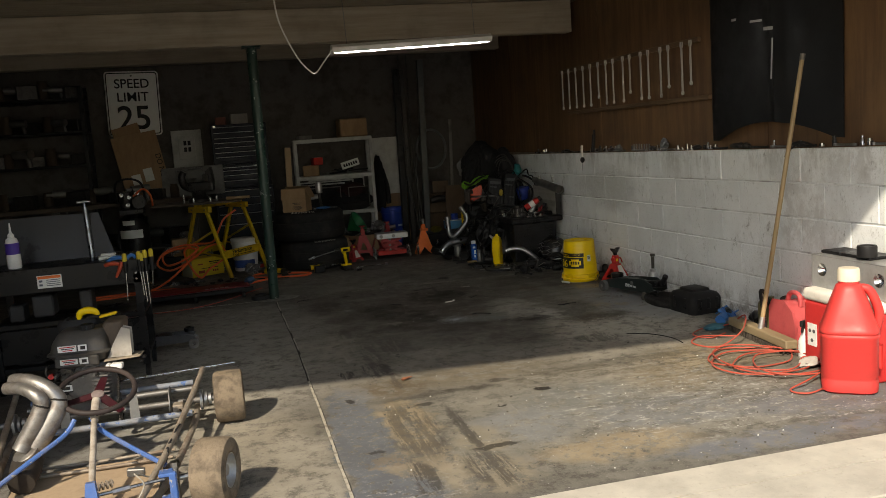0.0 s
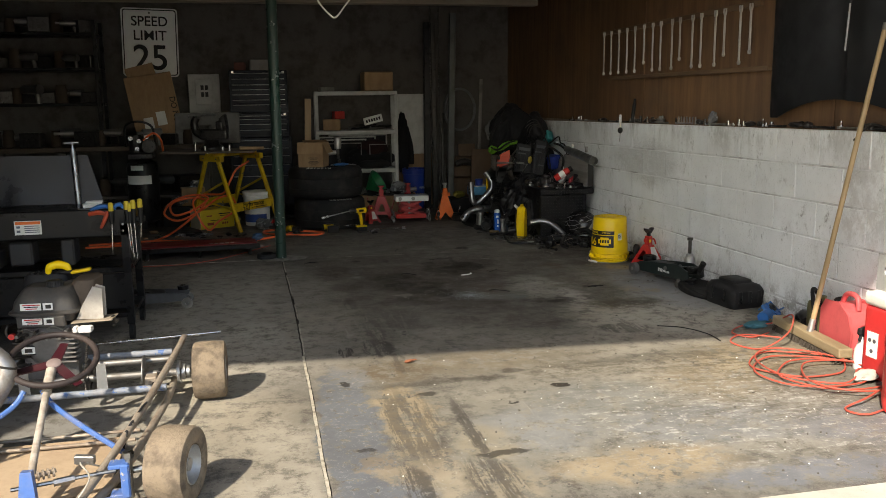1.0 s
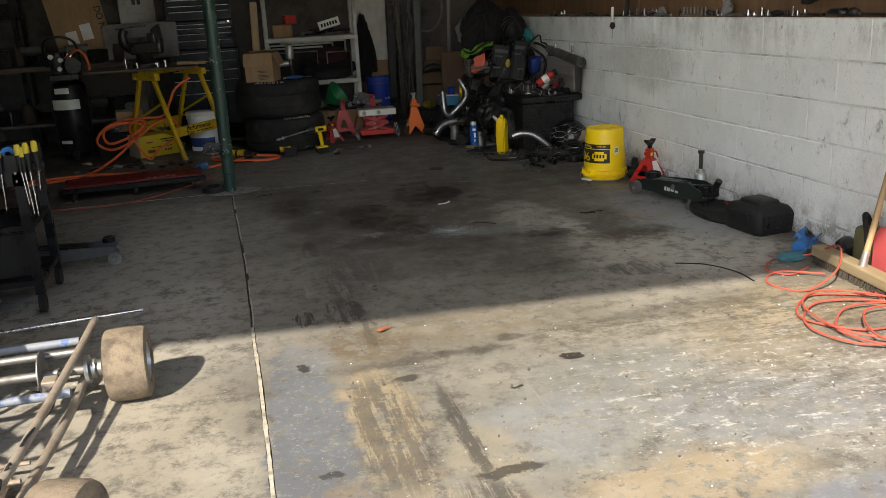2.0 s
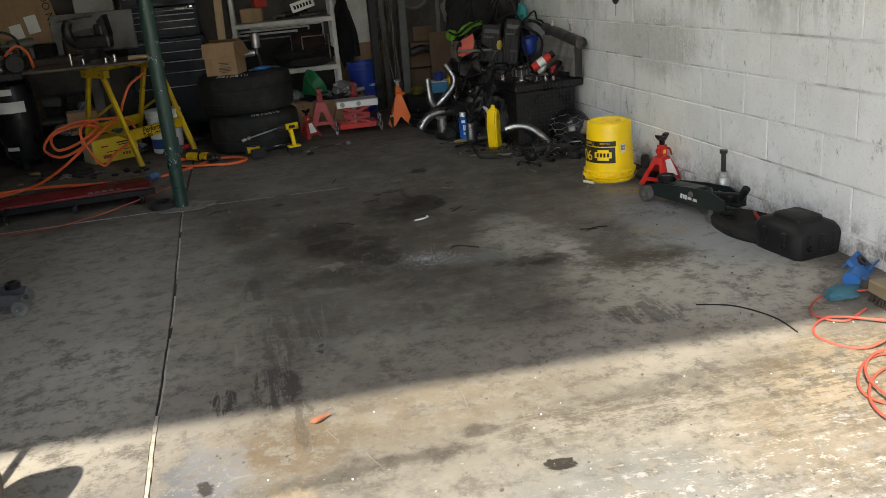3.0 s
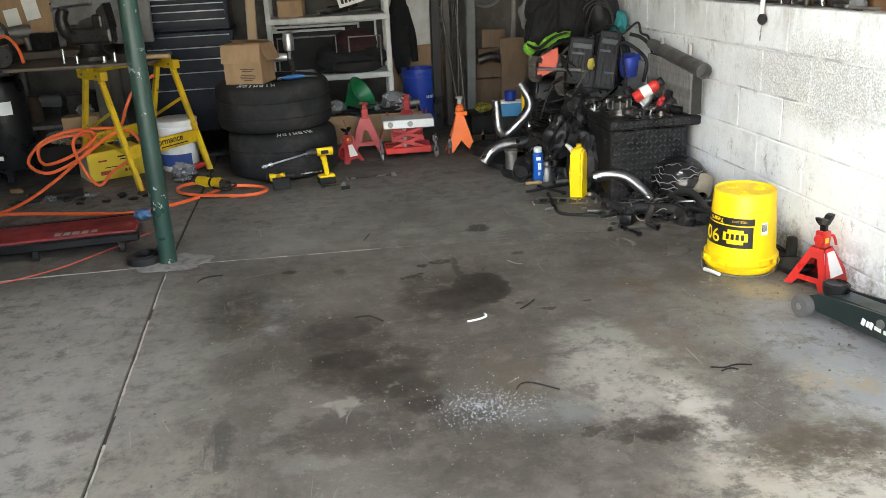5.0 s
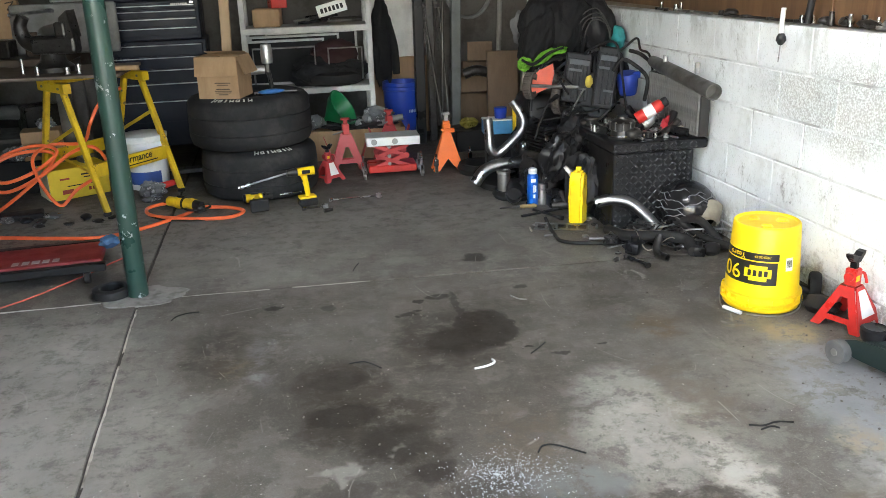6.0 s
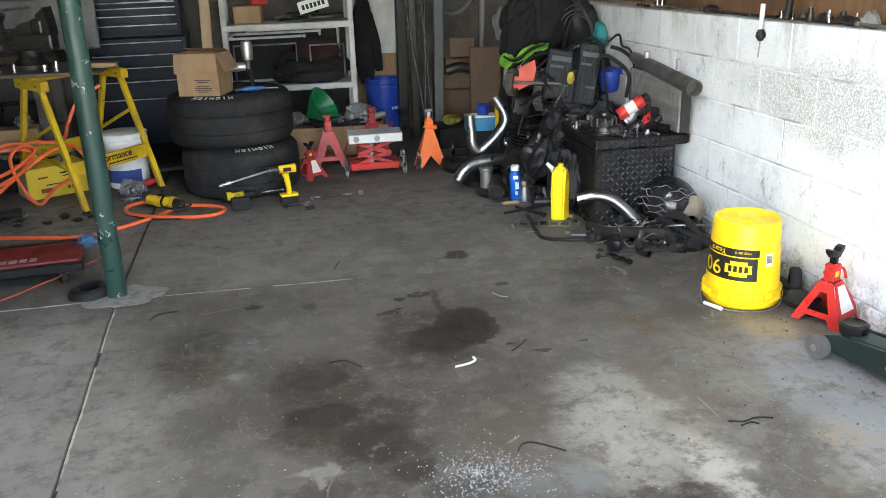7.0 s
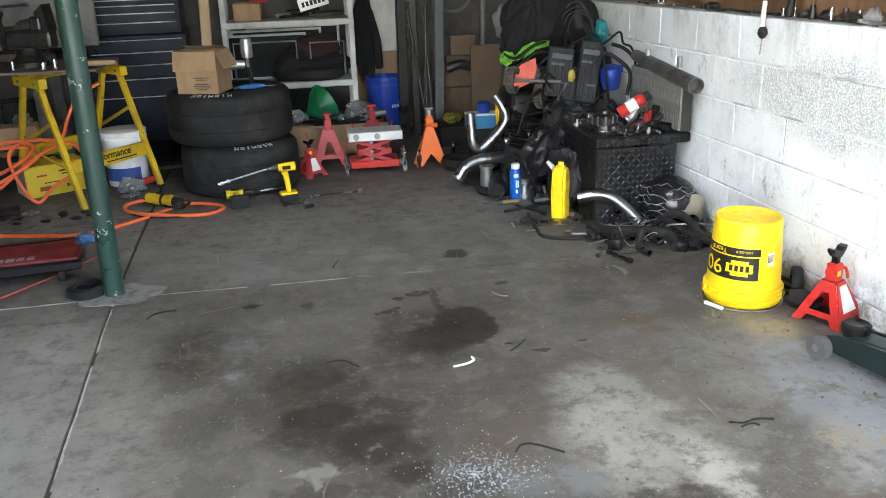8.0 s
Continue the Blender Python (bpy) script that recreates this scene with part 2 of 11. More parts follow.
    worn = k.ramp(k.noise(10, 11, 0.80), 0.44, 0.50, 0.08, 1.0)
    flaked = k.ramp(k.noise(20, 10, 0.74), 0.43, 0.46, 0.0, 1.0)

    if inside:
        PALE, DUST_LIT, TAN, PAINT = (0.335, 0.315, 0.275), (0.265, 0.25, 0.22), (0.335, 0.275, 0.185), (0.150, 0.160, 0.176)
        # pale patches; wide ones also paint in brighter light by door, left, back
        c = lay(c, (
            (-1.75, 5.55, 0.80, 0.80, 0.5, 0.95, (0.38, 0.36, 0.315)), (-1.7, 6.7, 0.65, 0.70, 0.6, 0.85, (0.30, 0.285, 0.255)), (-2.0, 7.7, 0.80, 0.35, 0.6, 0.85, (0.30, 0.285, 0.255)), (-1.9, 9.3, 0.9, 0.55, 0.5, 0.9, (0.30, 0.285, 0.255)), (-0.7, 9.0, 0.6, 0.5, 0.6, 0.75, DUST_LIT), (0.5, 9.3, 0.8, 0.6, 0.6, 0.70, DUST_LIT),
            (-0.1, 5.40, 1.10, 0.50, 0.7, 0.75, (0.27, 0.25, 0.21)), (-0.95, 6.10, 0.25, 0.42, 0.7, 0.80, (0.29, 0.27, 0.225)), (-0.35, 5.75, 0.25, 0.20, 0.5, 0.6, DUST_LIT),
            (0.55, 6.76, 0.17, 0.22, 0.4, 0.95, (0.35, 0.335, 0.295)), (0.60, 6.50, 0.24, 0.20, 0.5, 0.90, PALE), (0.72, 6.12, 0.08, 0.35, 0.4, 0.95, (0.41, 0.385, 0.34)), (0.74, 5.72, 0.30, 0.26, 0.5, 0.95, (0.41, 0.375, 0.31)),
            (0.66, 5.22, 0.45, 0.25, 0.7, 0.85, (0.33, 0.30, 0.25)), (1.20, 5.6, 0.40, 0.36, 0.5, 0.95, (0.42, 0.395, 0.34)), (-0.62, 7.35, 0.06, 0.17, 0.6, 0.80, (0.27, 0.275, 0.275)),
            (-1.00, 7.05, 0.16, 0.30, 0.8, 0.65, DUST_LIT), (-1.45, 7.3, 0.30, 0.6, 0.8, 0.75, (0.28, 0.265, 0.235)), (1.40, 6.15, 0.30, 0.45, 0.5, 0.85, (0.34, 0.335, 0.315)), (0.15, 8.35, 1.2, 0.30, 0.8, 0.30, (0.20, 0.19, 0.17)), (1.15, 6.9, 0.30, 0.25, 0.7, 0.55, DUST_LIT),
            (-1.60, 4.2, 0.42, 1.00, 0.4, 0.95, (0.35, 0.315, 0.25)), (-1.25, 3.8, 0.14, 0.70, 0.5, 0.80, (0.42, 0.385, 0.315)), (-2.3, 4.2, 0.5, 0.9, 0.6, 0.8, (0.27, 0.265, 0.25)),
            (0.30, 4.2, 1.30, 0.85, 0.5, 0.90, (0.285, 0.27, 0.225)), (0.75, 4.15, 0.35, 0.35, 0.6, 0.75, (0.37, 0.355, 0.315)), (0.62, 4.75, 0.40, 0.18, 0.6, 0.8, (0.35, 0.325, 0.27)),
        ), grain)
        c = lay(c, (
            (1.36, 6.50, 0.24, 0.42, 0.25, 0.92, (0.265, 0.272, 0.278)), (1.40, 5.98, 0.20, 0.30, 0.3, 0.75, (0.30, 0.305, 0.305)), (0.25, 6.36, 0.14, 0.11, 0.25, 0.85, (0.165, 0.172, 0.166)), (0.10, 4.36, 0.34, 0.22, 0.4, 0.75, (0.23, 0.235, 0.222)),
            (-0.28, 4.12, 0.24, 0.22, 0.35, 0.80, (0.245, 0.252, 0.25)), (0.42, 4.02, 0.42, 0.18, 0.35, 0.70, (0.25, 0.26, 0.265)), (1.15, 3.85, 0.42, 0.22, 0.3, 0.85, (0.215, 0.222, 0.235)), (0.70, 3.53, 0.60, 0.08, 0.3, 0.85, (0.21, 0.22, 0.24)),
            (0.02, 3.72, 0.32, 0.15, 0.4, 0.90, (0.385, 0.31, 0.205)), (0.74, 4.50, 0.27, 0.30, 0.5, 0.65, (0.33, 0.275, 0.19)), (1.15, 4.75, 0.40, 0.28, 0.5, 0.75, (0.36, 0.30, 0.205)),
            # last two ovals here paint the bucket's yellow reflection onto the slab
            (1.16, 6.37, 0.07, 0.09, 0.4, 0.75, (0.31, 0.26, 0.18)), (1.30, 6.30, 0.05, 0.05, 0.4, 0.7, (0.31, 0.26, 0.18)), (1.40, 7.10, 0.10, 0.10, 0.5, 0.75, (0.34, 0.275, 0.15)), (1.30, 7.25, 0.12, 0.08, 0.6, 0.5, (0.33, 0.27, 0.14)),
            (-0.30, 5.05, 0.55, 0.16, 0.6, 0.65, (0.20, 0.165, 0.115)), (-0.72, 4.98, 0.20, 0.14, 0.5, 0.80, (0.155, 0.118, 0.075)), (0.80, 6.75, 0.12, 0.24, 0.6, 0.55, (0.155, 0.128, 0.095)), (0.18, 6.62, 0.13, 0.16, 0.6, 0.60, (0.14, 0.112, 0.082)),
            (0.95, 6.02, 0.26, 0.12, 0.5, 0.75, (0.11, 0.093, 0.068)), (0.92, 7.29, 0.10, 0.09, 0.6, 0.75, (0.16, 0.112, 0.065)), (-0.73, 7.38, 0.09, 0.09, 0.5, 0.75, (0.14, 0.115, 0.07)),
        ), worn, ragged)
        # floor paint left in a strip by the joint, the bare tan concrete beside it
        c = lay(c, (
            (-0.99, 4.30, 0.125, 0.85, 0.10, 0.95, PAINT), (-0.95, 3.62, 0.19, 0.24, 0.10, 0.95, PAINT), (-0.93, 4.95, 0.10, 0.16, 0.15, 0.7, (0.20, 0.20, 0.20)),
        ), flaked, ragged)
        chips = k.math("MULTIPLY", k.ramp(k.noise(34, 9, 0.82), 0.545, 0.575), joined(((-0.99, 4.2, 0.14, 0.9, 0.1, 0.9), (-0.95, 3.6, 0.2, 0.26, 0.1, 0.9), (0.5, 4.0, 1.0, 0.45, 0.3, 0.8))))
        c = k.mix(k.math("MULTIPLY", chips, k.ramp(k.noise(90, 4, 0.7), 0.40, 0.60, 0.1, 0.6)), c, (0.38, 0.375, 0.355))
        c = lay(c, (
            (-0.74, 4.42, 0.125, 0.34, 0.22, 0.92, TAN), (-0.80, 3.90, 0.17, 0.16, 0.12, 0.92, (0.31, 0.262, 0.19)), (-0.58, 3.66, 0.20, 0.20, 0.3, 0.85, (0.345, 0.30, 0.22)), (-0.50, 4.05, 0.12, 0.20, 0.35, 0.75, (0.33, 0.29, 0.21)),
            (-0.93, 3.95, 0.075, 0.085, 0.08, 0.75, (0.225, 0.185, 0.14)),
        ), worn, ragged)
        # broad oily dark; the widest ovals also paint in the dimmer middle floor
        oily = joined((
            (0.06, 7.42, 0.20, 0.28, 0.4, 0.85), (0.15, 7.55, 0.60, 0.38, 0.7, 0.42), (0.60, 7.30, 0.55, 0.40, 0.8, 0.45), (-0.34, 7.12, 0.20, 0.18, 0.3, 0.90), (-0.27, 6.84, 0.28, 0.17, 0.25, 0.92), (-0.20, 6.66, 0.15, 0.10, 0.25, 0.88), (-0.05, 7.0, 0.75, 0.62, 0.6, 0.48), (0.05, 6.15, 0.32, 0.24, 0.5, 0.60), (-0.24, 6.40, 0.36, 0.14, 0.4, 0.66), (-0.12, 6.52, 0.10, 0.09, 0.3, 0.8), (-0.73, 7.41, 0.16, 0.15, 0.4, 0.7), (0.04, 7.24, 0.22, 0.16, 0.4, 0.8), (-0.25, 5.85, 0.40, 0.12, 0.5, 0.45), (0.30, 5.75, 0.30, 0.18, 0.5, 0.5),
            (-0.78, 7.50, 0.15, 0.32, 0.5, 0.80), (0.85, 7.57, 0.18, 0.12, 0.6, 0.72), (1.0, 7.8, 0.35, 0.14, 0.7, 0.5), (-0.45, 7.85, 0.55, 0.22, 0.8, 0.45), 
            (0.53, 6.19, 0.15, 0.07, 0.2, 0.75), (0.36, 6.24, 0.045, 0.03, 0.2, 0.8), (0.95, 6.02, 0.22, 0.08, 0.5, 0.4), (-0.5, 4.78, 0.32, 0.05, 0.5, 0.6),
            (0.62, 4.88, 0.45, 0.06, 0.6, 0.45),
        ), ragged)
        c = k.mix(k.math("MULTIPLY", oily, k.ramp(k.noise(12, 11, 0.78), 0.40, 0.52, 0.55, 1.0)), c, (0.030, 0.024, 0.018))
        # clear-edged oil stains and drops
        drops = joined((
            (0.27, 7.46, 0.125, 0.165, 0.10, 0.95), (0.14, 7.36, 0.13, 0.13, 0.25, 0.85), (0.205, 7.72, 0.016, 0.13, 0.3, 0.70), (-0.35, 7.15, 0.11, 0.08, 0.25, 0.72), (-0.36, 6.90, 0.12, 0.08, 0.20, 0.85), (-0.21, 6.71, 0.11, 0.10, 0.25, 0.78), (-0.12, 6.52, 0.06, 0.07, 0.3, 0.7),
            (-0.55, 7.89, 0.045, 0.025, 0.25, 0.9), (-0.33, 7.83, 0.03, 0.025, 0.25, 0.7), (0.42, 8.28, 0.06, 0.05, 0.2, 0.85), (0.14, 7.83, 0.05, 0.022, 0.25, 0.9), (0.06, 7.80, 0.022, 0.014, 0.25, 0.9),
            (0.0, 7.67, 0.035, 0.014, 0.25, 0.9), (0.03, 7.70, 0.02, 0.012, 0.25, 0.9), (-0.05, 7.66, 0.018, 0.012, 0.25, 0.9), (0.53, 7.85, 0.032, 0.020, 0.25, 0.85), (0.49, 7.16, 0.032, 0.016, 0.25, 0.9), (0.38, 7.24, 0.016, 0.012, 0.25, 0.9),
            (0.66, 7.20, 0.022, 0.010, 0.25, 0.9), (0.23, 7.30, 0.022, 0.012, 0.25, 0.85), (0.54, 6.17, 0.07, 0.03, 0.2, 0.45), (-0.075, 5.85, 0.022, 0.07, 0.4, 0.35), (-0.55, 5.62, 0.014, 0.018, 0.2, 0.85), (-0.54, 5.68, 0.012, 0.014, 0.2, 0.8),
            (0.01, 4.60, 0.045, 0.035, 0.12, 0.92), (-0.14, 4.86, 0.06, 0.04, 0.25, 0.5), (-0.26, 4.43, 0.024, 0.012, 0.2, 0.92), (-0.61, 4.63, 0.045, 0.035, 0.3, 0.75), (-0.96, 4.84, 0.025, 0.035, 0.25, 0.8), (-0.46, 3.93, 0.11, 0.022, 0.2, 0.75), (-0.95, 4.07, 0.035, 0.014, 0.3, 0.7),
        ), crisp)
        c = k.mix(drops, c, (0.016, 0.013, 0.010))
        # thin oily film over the slab, eased in two ovals to paint daylight in
        film = k.math("MULTIPLY", k.ramp(k.noise(2.8, 9, 0.7), 0.40, 0.58, 0.55, 1.0), k.math("SUBTRACT", 0.34, k.math("MULTIPLY", joined(((1.25, 5.6, 0.55, 0.9, 0.5, 1.0), (-1.9, 5.9, 0.75, 1.5, 0.4, 0.9))), 0.30)))
        c = k.mix(film, c, (0.036, 0.031, 0.026))
        # tyre rubber: dark smears drawn along and across the slab
        smear = joined(((-0.91, 5.36, 0.045, 0.10, 0.1, 1.25), (-0.73, 5.40, 0.085, 0.15, 0.15, 1.15), (-0.70, 5.75, 0.06, 0.30, 0.2, 0.8), (-0.77, 6.42, 0.05, 0.14, 0.2, 0.95), (-0.66, 5.1, 0.04, 0.2, 0.2, 0.7), (-0.74, 4.30, 0.13, 0.42, 0.3, 0.75), (-0.52, 4.22, 0.035, 0.34, 0.3, 1.0), (-0.82, 3.72, 0.06, 0.22, 0.3, 1.0), (-0.55, 3.72, 0.10, 0.20, 0.3, 0.9), (-0.60, 5.9, 0.20, 0.30, 0.5, 0.5), (0.70, 5.44, 0.15, 0.09, 0.15, 0.75)), crisp)
        lines = k.ramp(k.math("ADD", k.math("MULTIPLY", k.noise(1.0, 11, 0.78, (22, 1.9, 1)), 0.75), k.math("MULTIPLY", k.noise(41, 6, 0.8), 0.25)), 0.455, 0.515)
        c = k.mix(k.math("MULTIPLY", k.math("MULTIPLY", lines, smear), 0.80), c, (0.052, 0.047, 0.041))
        smear = joined(((1.05, 4.70, 0.45, 0.30, 0.5, 0.9), (0.95, 5.95, 0.25, 0.14, 0.5, 0.7), (0.30, 4.80, 0.45, 0.10, 0.5, 0.8), (0.85, 4.15, 0.50, 0.28, 0.5, 0.6)), loose)
        lines = k.ramp(k.math("ADD", k.math("MULTIPLY", k.noise(1.0, 11, 0.82, (5.0, 26, 1)), 0.6), k.math("MULTIPLY", k.noise(31, 8, 0.8), 0.4)), 0.475, 0.535)
        c = k.mix(k.math("MULTIPLY", k.math("MULTIPLY", lines, smear), 0.72), c, (0.080, 0.064, 0.043))
        # pale scrapes in the worn paint near the door
        lines = k.ramp(k.math("ADD", k.math("MULTIPLY", k.noise(1.0, 10, 0.82, (6.5, 24, 1)), 0.55), k.math("MULTIPLY", k.noise(29, 8, 0.8), 0.45)), 0.53, 0.57)
        c = k.mix(k.math("MULTIPLY", k.math("MULTIPLY", lines, joined(((0.62, 4.12, 0.70, 0.42, 0.5, 1.0), (1.25, 3.70, 0.40, 0.15, 0.4, 1.0), (-0.95, 3.55, 0.2, 0.12, 0.5, 0.7)), loose)), 0.8), c, (0.46, 0.445, 0.405))
        # fine scratches
        some = k.ramp(n2, 0.54, 0.62, 0, 0.30)
        other = k.ramp(k.noise(3.1, 4, 0.6), 0.56, 0.62, 0, 0.38)
        c = k.mix(k.math("MULTIPLY", scratch(2.2, 0.0022, 3.0), other), c, (0.29, 0.275, 0.245))
        c = k.mix(k.math("MULTIPLY", scratch(4.0, 0.0035, 11.0), some), c, (0.28, 0.265, 0.24))
        # pale grit and flecks of paint
        fl = k.ramp(k.noise(75, 2, 0.5), 0.72, 0.75)
        c = k.mix(k.math("MULTIPLY", fl, k.math("ADD", spot(0.6, 4.05, 1.2, 0.50, 0.6), 0.45)), c, (0.52, 0.50, 0.46))
        c = k.mix(k.math("MULTIPLY", k.ramp(k.noise(75, 4, 0.8), 0.53, 0.64), spot(0.08, 6.43, 0.12, 0.09, 0.9)), c, (0.40, 0.43, 0.46))
    else:
        c = k.mix(k.ramp(n2, 0.3, 0.7, 0.7, 0.97), c, (0.56, 0.52, 0.44))
        c = k.mix(k.ramp(k.noise(33, 6, 0.8), 0.56, 0.66, 0, 0.4), c, (0.30, 0.27, 0.22))
    k.bump(k.noise(150, 4, 0.7), 0.3, 0.002, k.bump(n2, 0.25, 0.006))
    return k.out(c, rough)


def painted_block():
    """White paint on rough blocks, with black grime in patches and pores."""
    k = Nodes("painted_block")
    geo = k.add("ShaderNodeNewGeometry")
    pos = geo.outputs["Position"]
    oi = k.add("ShaderNodeObjectInfo")
    rnd = oi.outputs["Random"]
    big = k.noise(1.3, 6, 0.65, None, pos)
    mid = k.noise(10, 6, 0.8, (1, 1, 0.7), pos)
    pit = k.noise(120, 3, 0.8, None, pos)
    c = k.mix(k.ramp(k.noise(3.0, 4, 0.6, None, pos), 0.35, 0.7), (0.86, 0.885, 0.895), (0.77, 0.795, 0.80))
    c = k.mix(k.math("MULTIPLY", k.ramp(big, 0.46, 0.66), k.ramp(mid, 0.40, 0.58, 0.0, 0.7)), c, (0.52, 0.515, 0.50))
    sep = k.add("ShaderNodeSeparateXYZ")
    k.link(pos, sep.inputs[0])
    # a grimy stretch of blocks half-way along, its pores full of dirt
    gy = k.math("SUBTRACT", 1.0, k.math("MULTIPLY", k.math("ABSOLUTE", k.math("SUBTRACT", sep.outputs["Y"], 7.35)), 1.1))
    gz = k.math("SUBTRACT", 1.0, k.math("MULTIPLY", k.math("ABSOLUTE", k.math("SUBTRACT", sep.outputs["Z"], 0.80)), 3.4))
    zone = k.ramp(k.math("ADD", k.math("MULTIPLY", k.math("MAXIMUM", gy, 0.0), k.math("MAXIMUM", gz, 0.0)), k.math("ADD", k.math("MULTIPLY", k.math("SUBTRACT", big, 0.5), 0.9), k.math("MULTIPLY", k.math("SUBTRACT", rnd, 0.6), 0.18))), 0.10, 0.50)
    c = k.mix(k.math("MULTIPLY", zone, k.ramp(pit, 0.42, 0.56, 0.0, 0.62)), c, (0.20, 0.19, 0.165))
    c = k.mix(k.ramp(pit, 0.58, 0.66, 0, 0.5), c, (0.36, 0.355, 0.34))
    # smudges and knocks
    c = k.mix(k.ramp(k.noise(7, 10, 0.88, (1, 1, 0.6), pos), 0.55, 0.66, 0, 0.8), c, (0.22, 0.215, 0.20))
    c = k.mix(k.ramp(k.noise(24, 7, 0.85, (1, 1, 0.35), pos), 0.61, 0.66, 0, 0.8), c, (0.10, 0.098, 0.09))
    c = k.mix(k.math("MULTIPLY", rnd, 0.14), c, (0.60, 0.60, 0.58))
    # grey hand smudges below the ledge and patchy darkening towards the floor
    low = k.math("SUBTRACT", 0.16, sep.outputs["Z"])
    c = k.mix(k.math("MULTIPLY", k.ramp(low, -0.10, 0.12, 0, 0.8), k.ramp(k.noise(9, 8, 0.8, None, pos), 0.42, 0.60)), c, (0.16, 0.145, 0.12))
    c = k.mix(k.math("MULTIPLY", k.ramp(sep.outputs["Z"], 0.85, 1.10, 0, 0.55), k.ramp(k.noise(5, 8, 0.75, (1, 1, 0.4), pos), 0.48, 0.62)), c, (0.36, 0.355, 0.335))
    k.bump(pit, 0.6, 0.003, k.bump(mid, 0.3, 0.004))
    return k.out(c, k.ramp(big, 0.3, 0.7, 0.5, 0.75))


def timber(name, light, dark, along=(1, 1, 1), rough=0.6, grime=0.3, vary=0.0):
    """Wood with long grain; the grain runs where the stretch is smallest."""
    k = Nodes(name)
    n1 = k.noise(14, 6, 0.7, along)
    n2 = k.noise(2.2, 5, 0.6)
    c = k.mix(k.ramp(n1, 0.32, 0.68), light, dark)
    c = k.mix(k.ramp(n2, 0.45, 0.75, 0, grime), c, (0.05, 0.04, 0.03))
    if vary:
        oi = k.add("ShaderNodeObjectInfo")
        c = k.mix(k.math("MULTIPLY", oi.outputs["Random"], vary), c, [x * 0.5 for x in dark])
    k.bump(n1, 0.2, 0.003)
    return k.out(c, rough)


def thin_plastic(name, color, rough, **more):
    """Clear sheet plastic, hazy and partly see-through."""
    m = finish(name, color, rough, **more)
    b = m.node_tree.nodes["Principled BSDF"]
    b.inputs["Transmission Weight"].default_value = 0.55
    b.inputs["IOR"].default_value = 1.15
    return m


def glow(name, color, strength):
    k = Nodes(name)
    k.b.inputs["Emission Color"].default_value = (*color, 1)
    k.b.inputs["Emission Strength"].default_value = strength
    return k.out((0.8, 0.8, 0.8), 0.4)


M_SLAB = concrete("garage_slab")
M_DRIVE = concrete("driveway_slab", False)
M_BLOCK = painted_block()
M_MORTAR = finish("painted_mortar", (0.74, 0.755, 0.76), 0.85, dirt=0.75, dirt_color=(0.16, 0.155, 0.145), bump=0.4, blotch=5.0)
M_PLY = timber("old_plywood", (0.235, 0.130, 0.060), (0.14, 0.074, 0.036), (1, 1, 0.09), 0.65, 0.45, 0.4)
M_CEIL = timber("ceiling_board", (0.52, 0.46, 0.36), (0.40, 0.34, 0.25), (0.08, 1, 1), 0.7, 0.4, 0.4)
M_BEAM = timber("beam_wood", (0.40, 0.345, 0.27), (0.29, 0.24, 0.18), (0.06, 1, 1), 0.7, 0.35, 0.3)
M_BACK = finish("back_wall_paint", (0.13, 0.12, 0.11), 0.8, dirt=0.6, bump=0.2)
M_OUTWALL = finish("outer_siding", (0.55, 0.53, 0.48), 0.8, dirt=0.2, bump=0.1)

BLACK = finish("black_enamel", (0.010, 0.010, 0.011), 0.32, dirt=0.25, dirt_color=(0.026, 0.024, 0.022), spec=0.22)
BLACK_MAT = finish("black_plastic", (0.014, 0.014, 0.015), 0.5, dirt=0.35, dirt_color=(0.036, 0.033, 0.030), spec=0.22)
RUBBER = finish("black_rubber", (0.015, 0.015, 0.015), 0.65, dirt=0.45, dirt_color=(0.05, 0.047, 0.043), bump=0.2, spec=0.18)
DUSTY_RUBBER = finish("worn_slick_rubber", (0.205, 0.160, 0.112), 0.88, dirt=0.9, dirt_color=(0.070, 0.057, 0.045), grain=90, blotch=13, bump=0.8)
STEEL = finish("bare_steel", (0.30, 0.305, 0.31), 0.34, 1.0, dirt=0.5, dirt_color=(0.12, 0.11, 0.10), blotch=18)
DULL_STEEL = finish("dull_steel", (0.25, 0.245, 0.235), 0.5, 0.8, dirt=0.5, dirt_color=(0.10, 0.075, 0.055))
CHROME = finish("chrome", (0.50, 0.51, 0.53), 0.20, 1.0, dirt=0.45, dirt_color=(0.12, 0.11, 0.10), blotch=22)
RUSTY = finish("rusty_tube", (0.35, 0.30, 0.24), 0.6, 0.35, dirt=0.6, dirt_color=(0.13, 0.075, 0.045), bump=0.2)
DARK_METAL = finish("oily_metal", (0.055, 0.052, 0.05), 0.36, 0.7, dirt=0.6, dirt_color=(0.02, 0.018, 0.015), blotch=25)
ALU = finish("cast_aluminium", (0.50, 0.50, 0.49), 0.45, 0.85, dirt=0.4)
WHITE = finish("white_plastic", (0.78, 0.78, 0.76), 0.4, dirt=0.2)
PAPER = finish("paper_label", (0.78, 0.78, 0.75), 0.6, dirt=0.12)
GREY_PAINT = finish("grey_shelf_paint", (0.50, 0.50, 0.49), 0.5, dirt=0.3)
RED = finish("red_enamel", (0.52, 0.026, 0.020), 0.35, dirt=0.3)
FADED_RED = finish("faded_red_enamel", (0.42, 0.040, 0.042), 0.45, dirt=0.35)
RED_PLASTIC = finish("red_plastic", (0.60, 0.046, 0.042), 0.45, dirt=0.2, dirt_color=(0.26, 0.05, 0.04), bump=0.05)
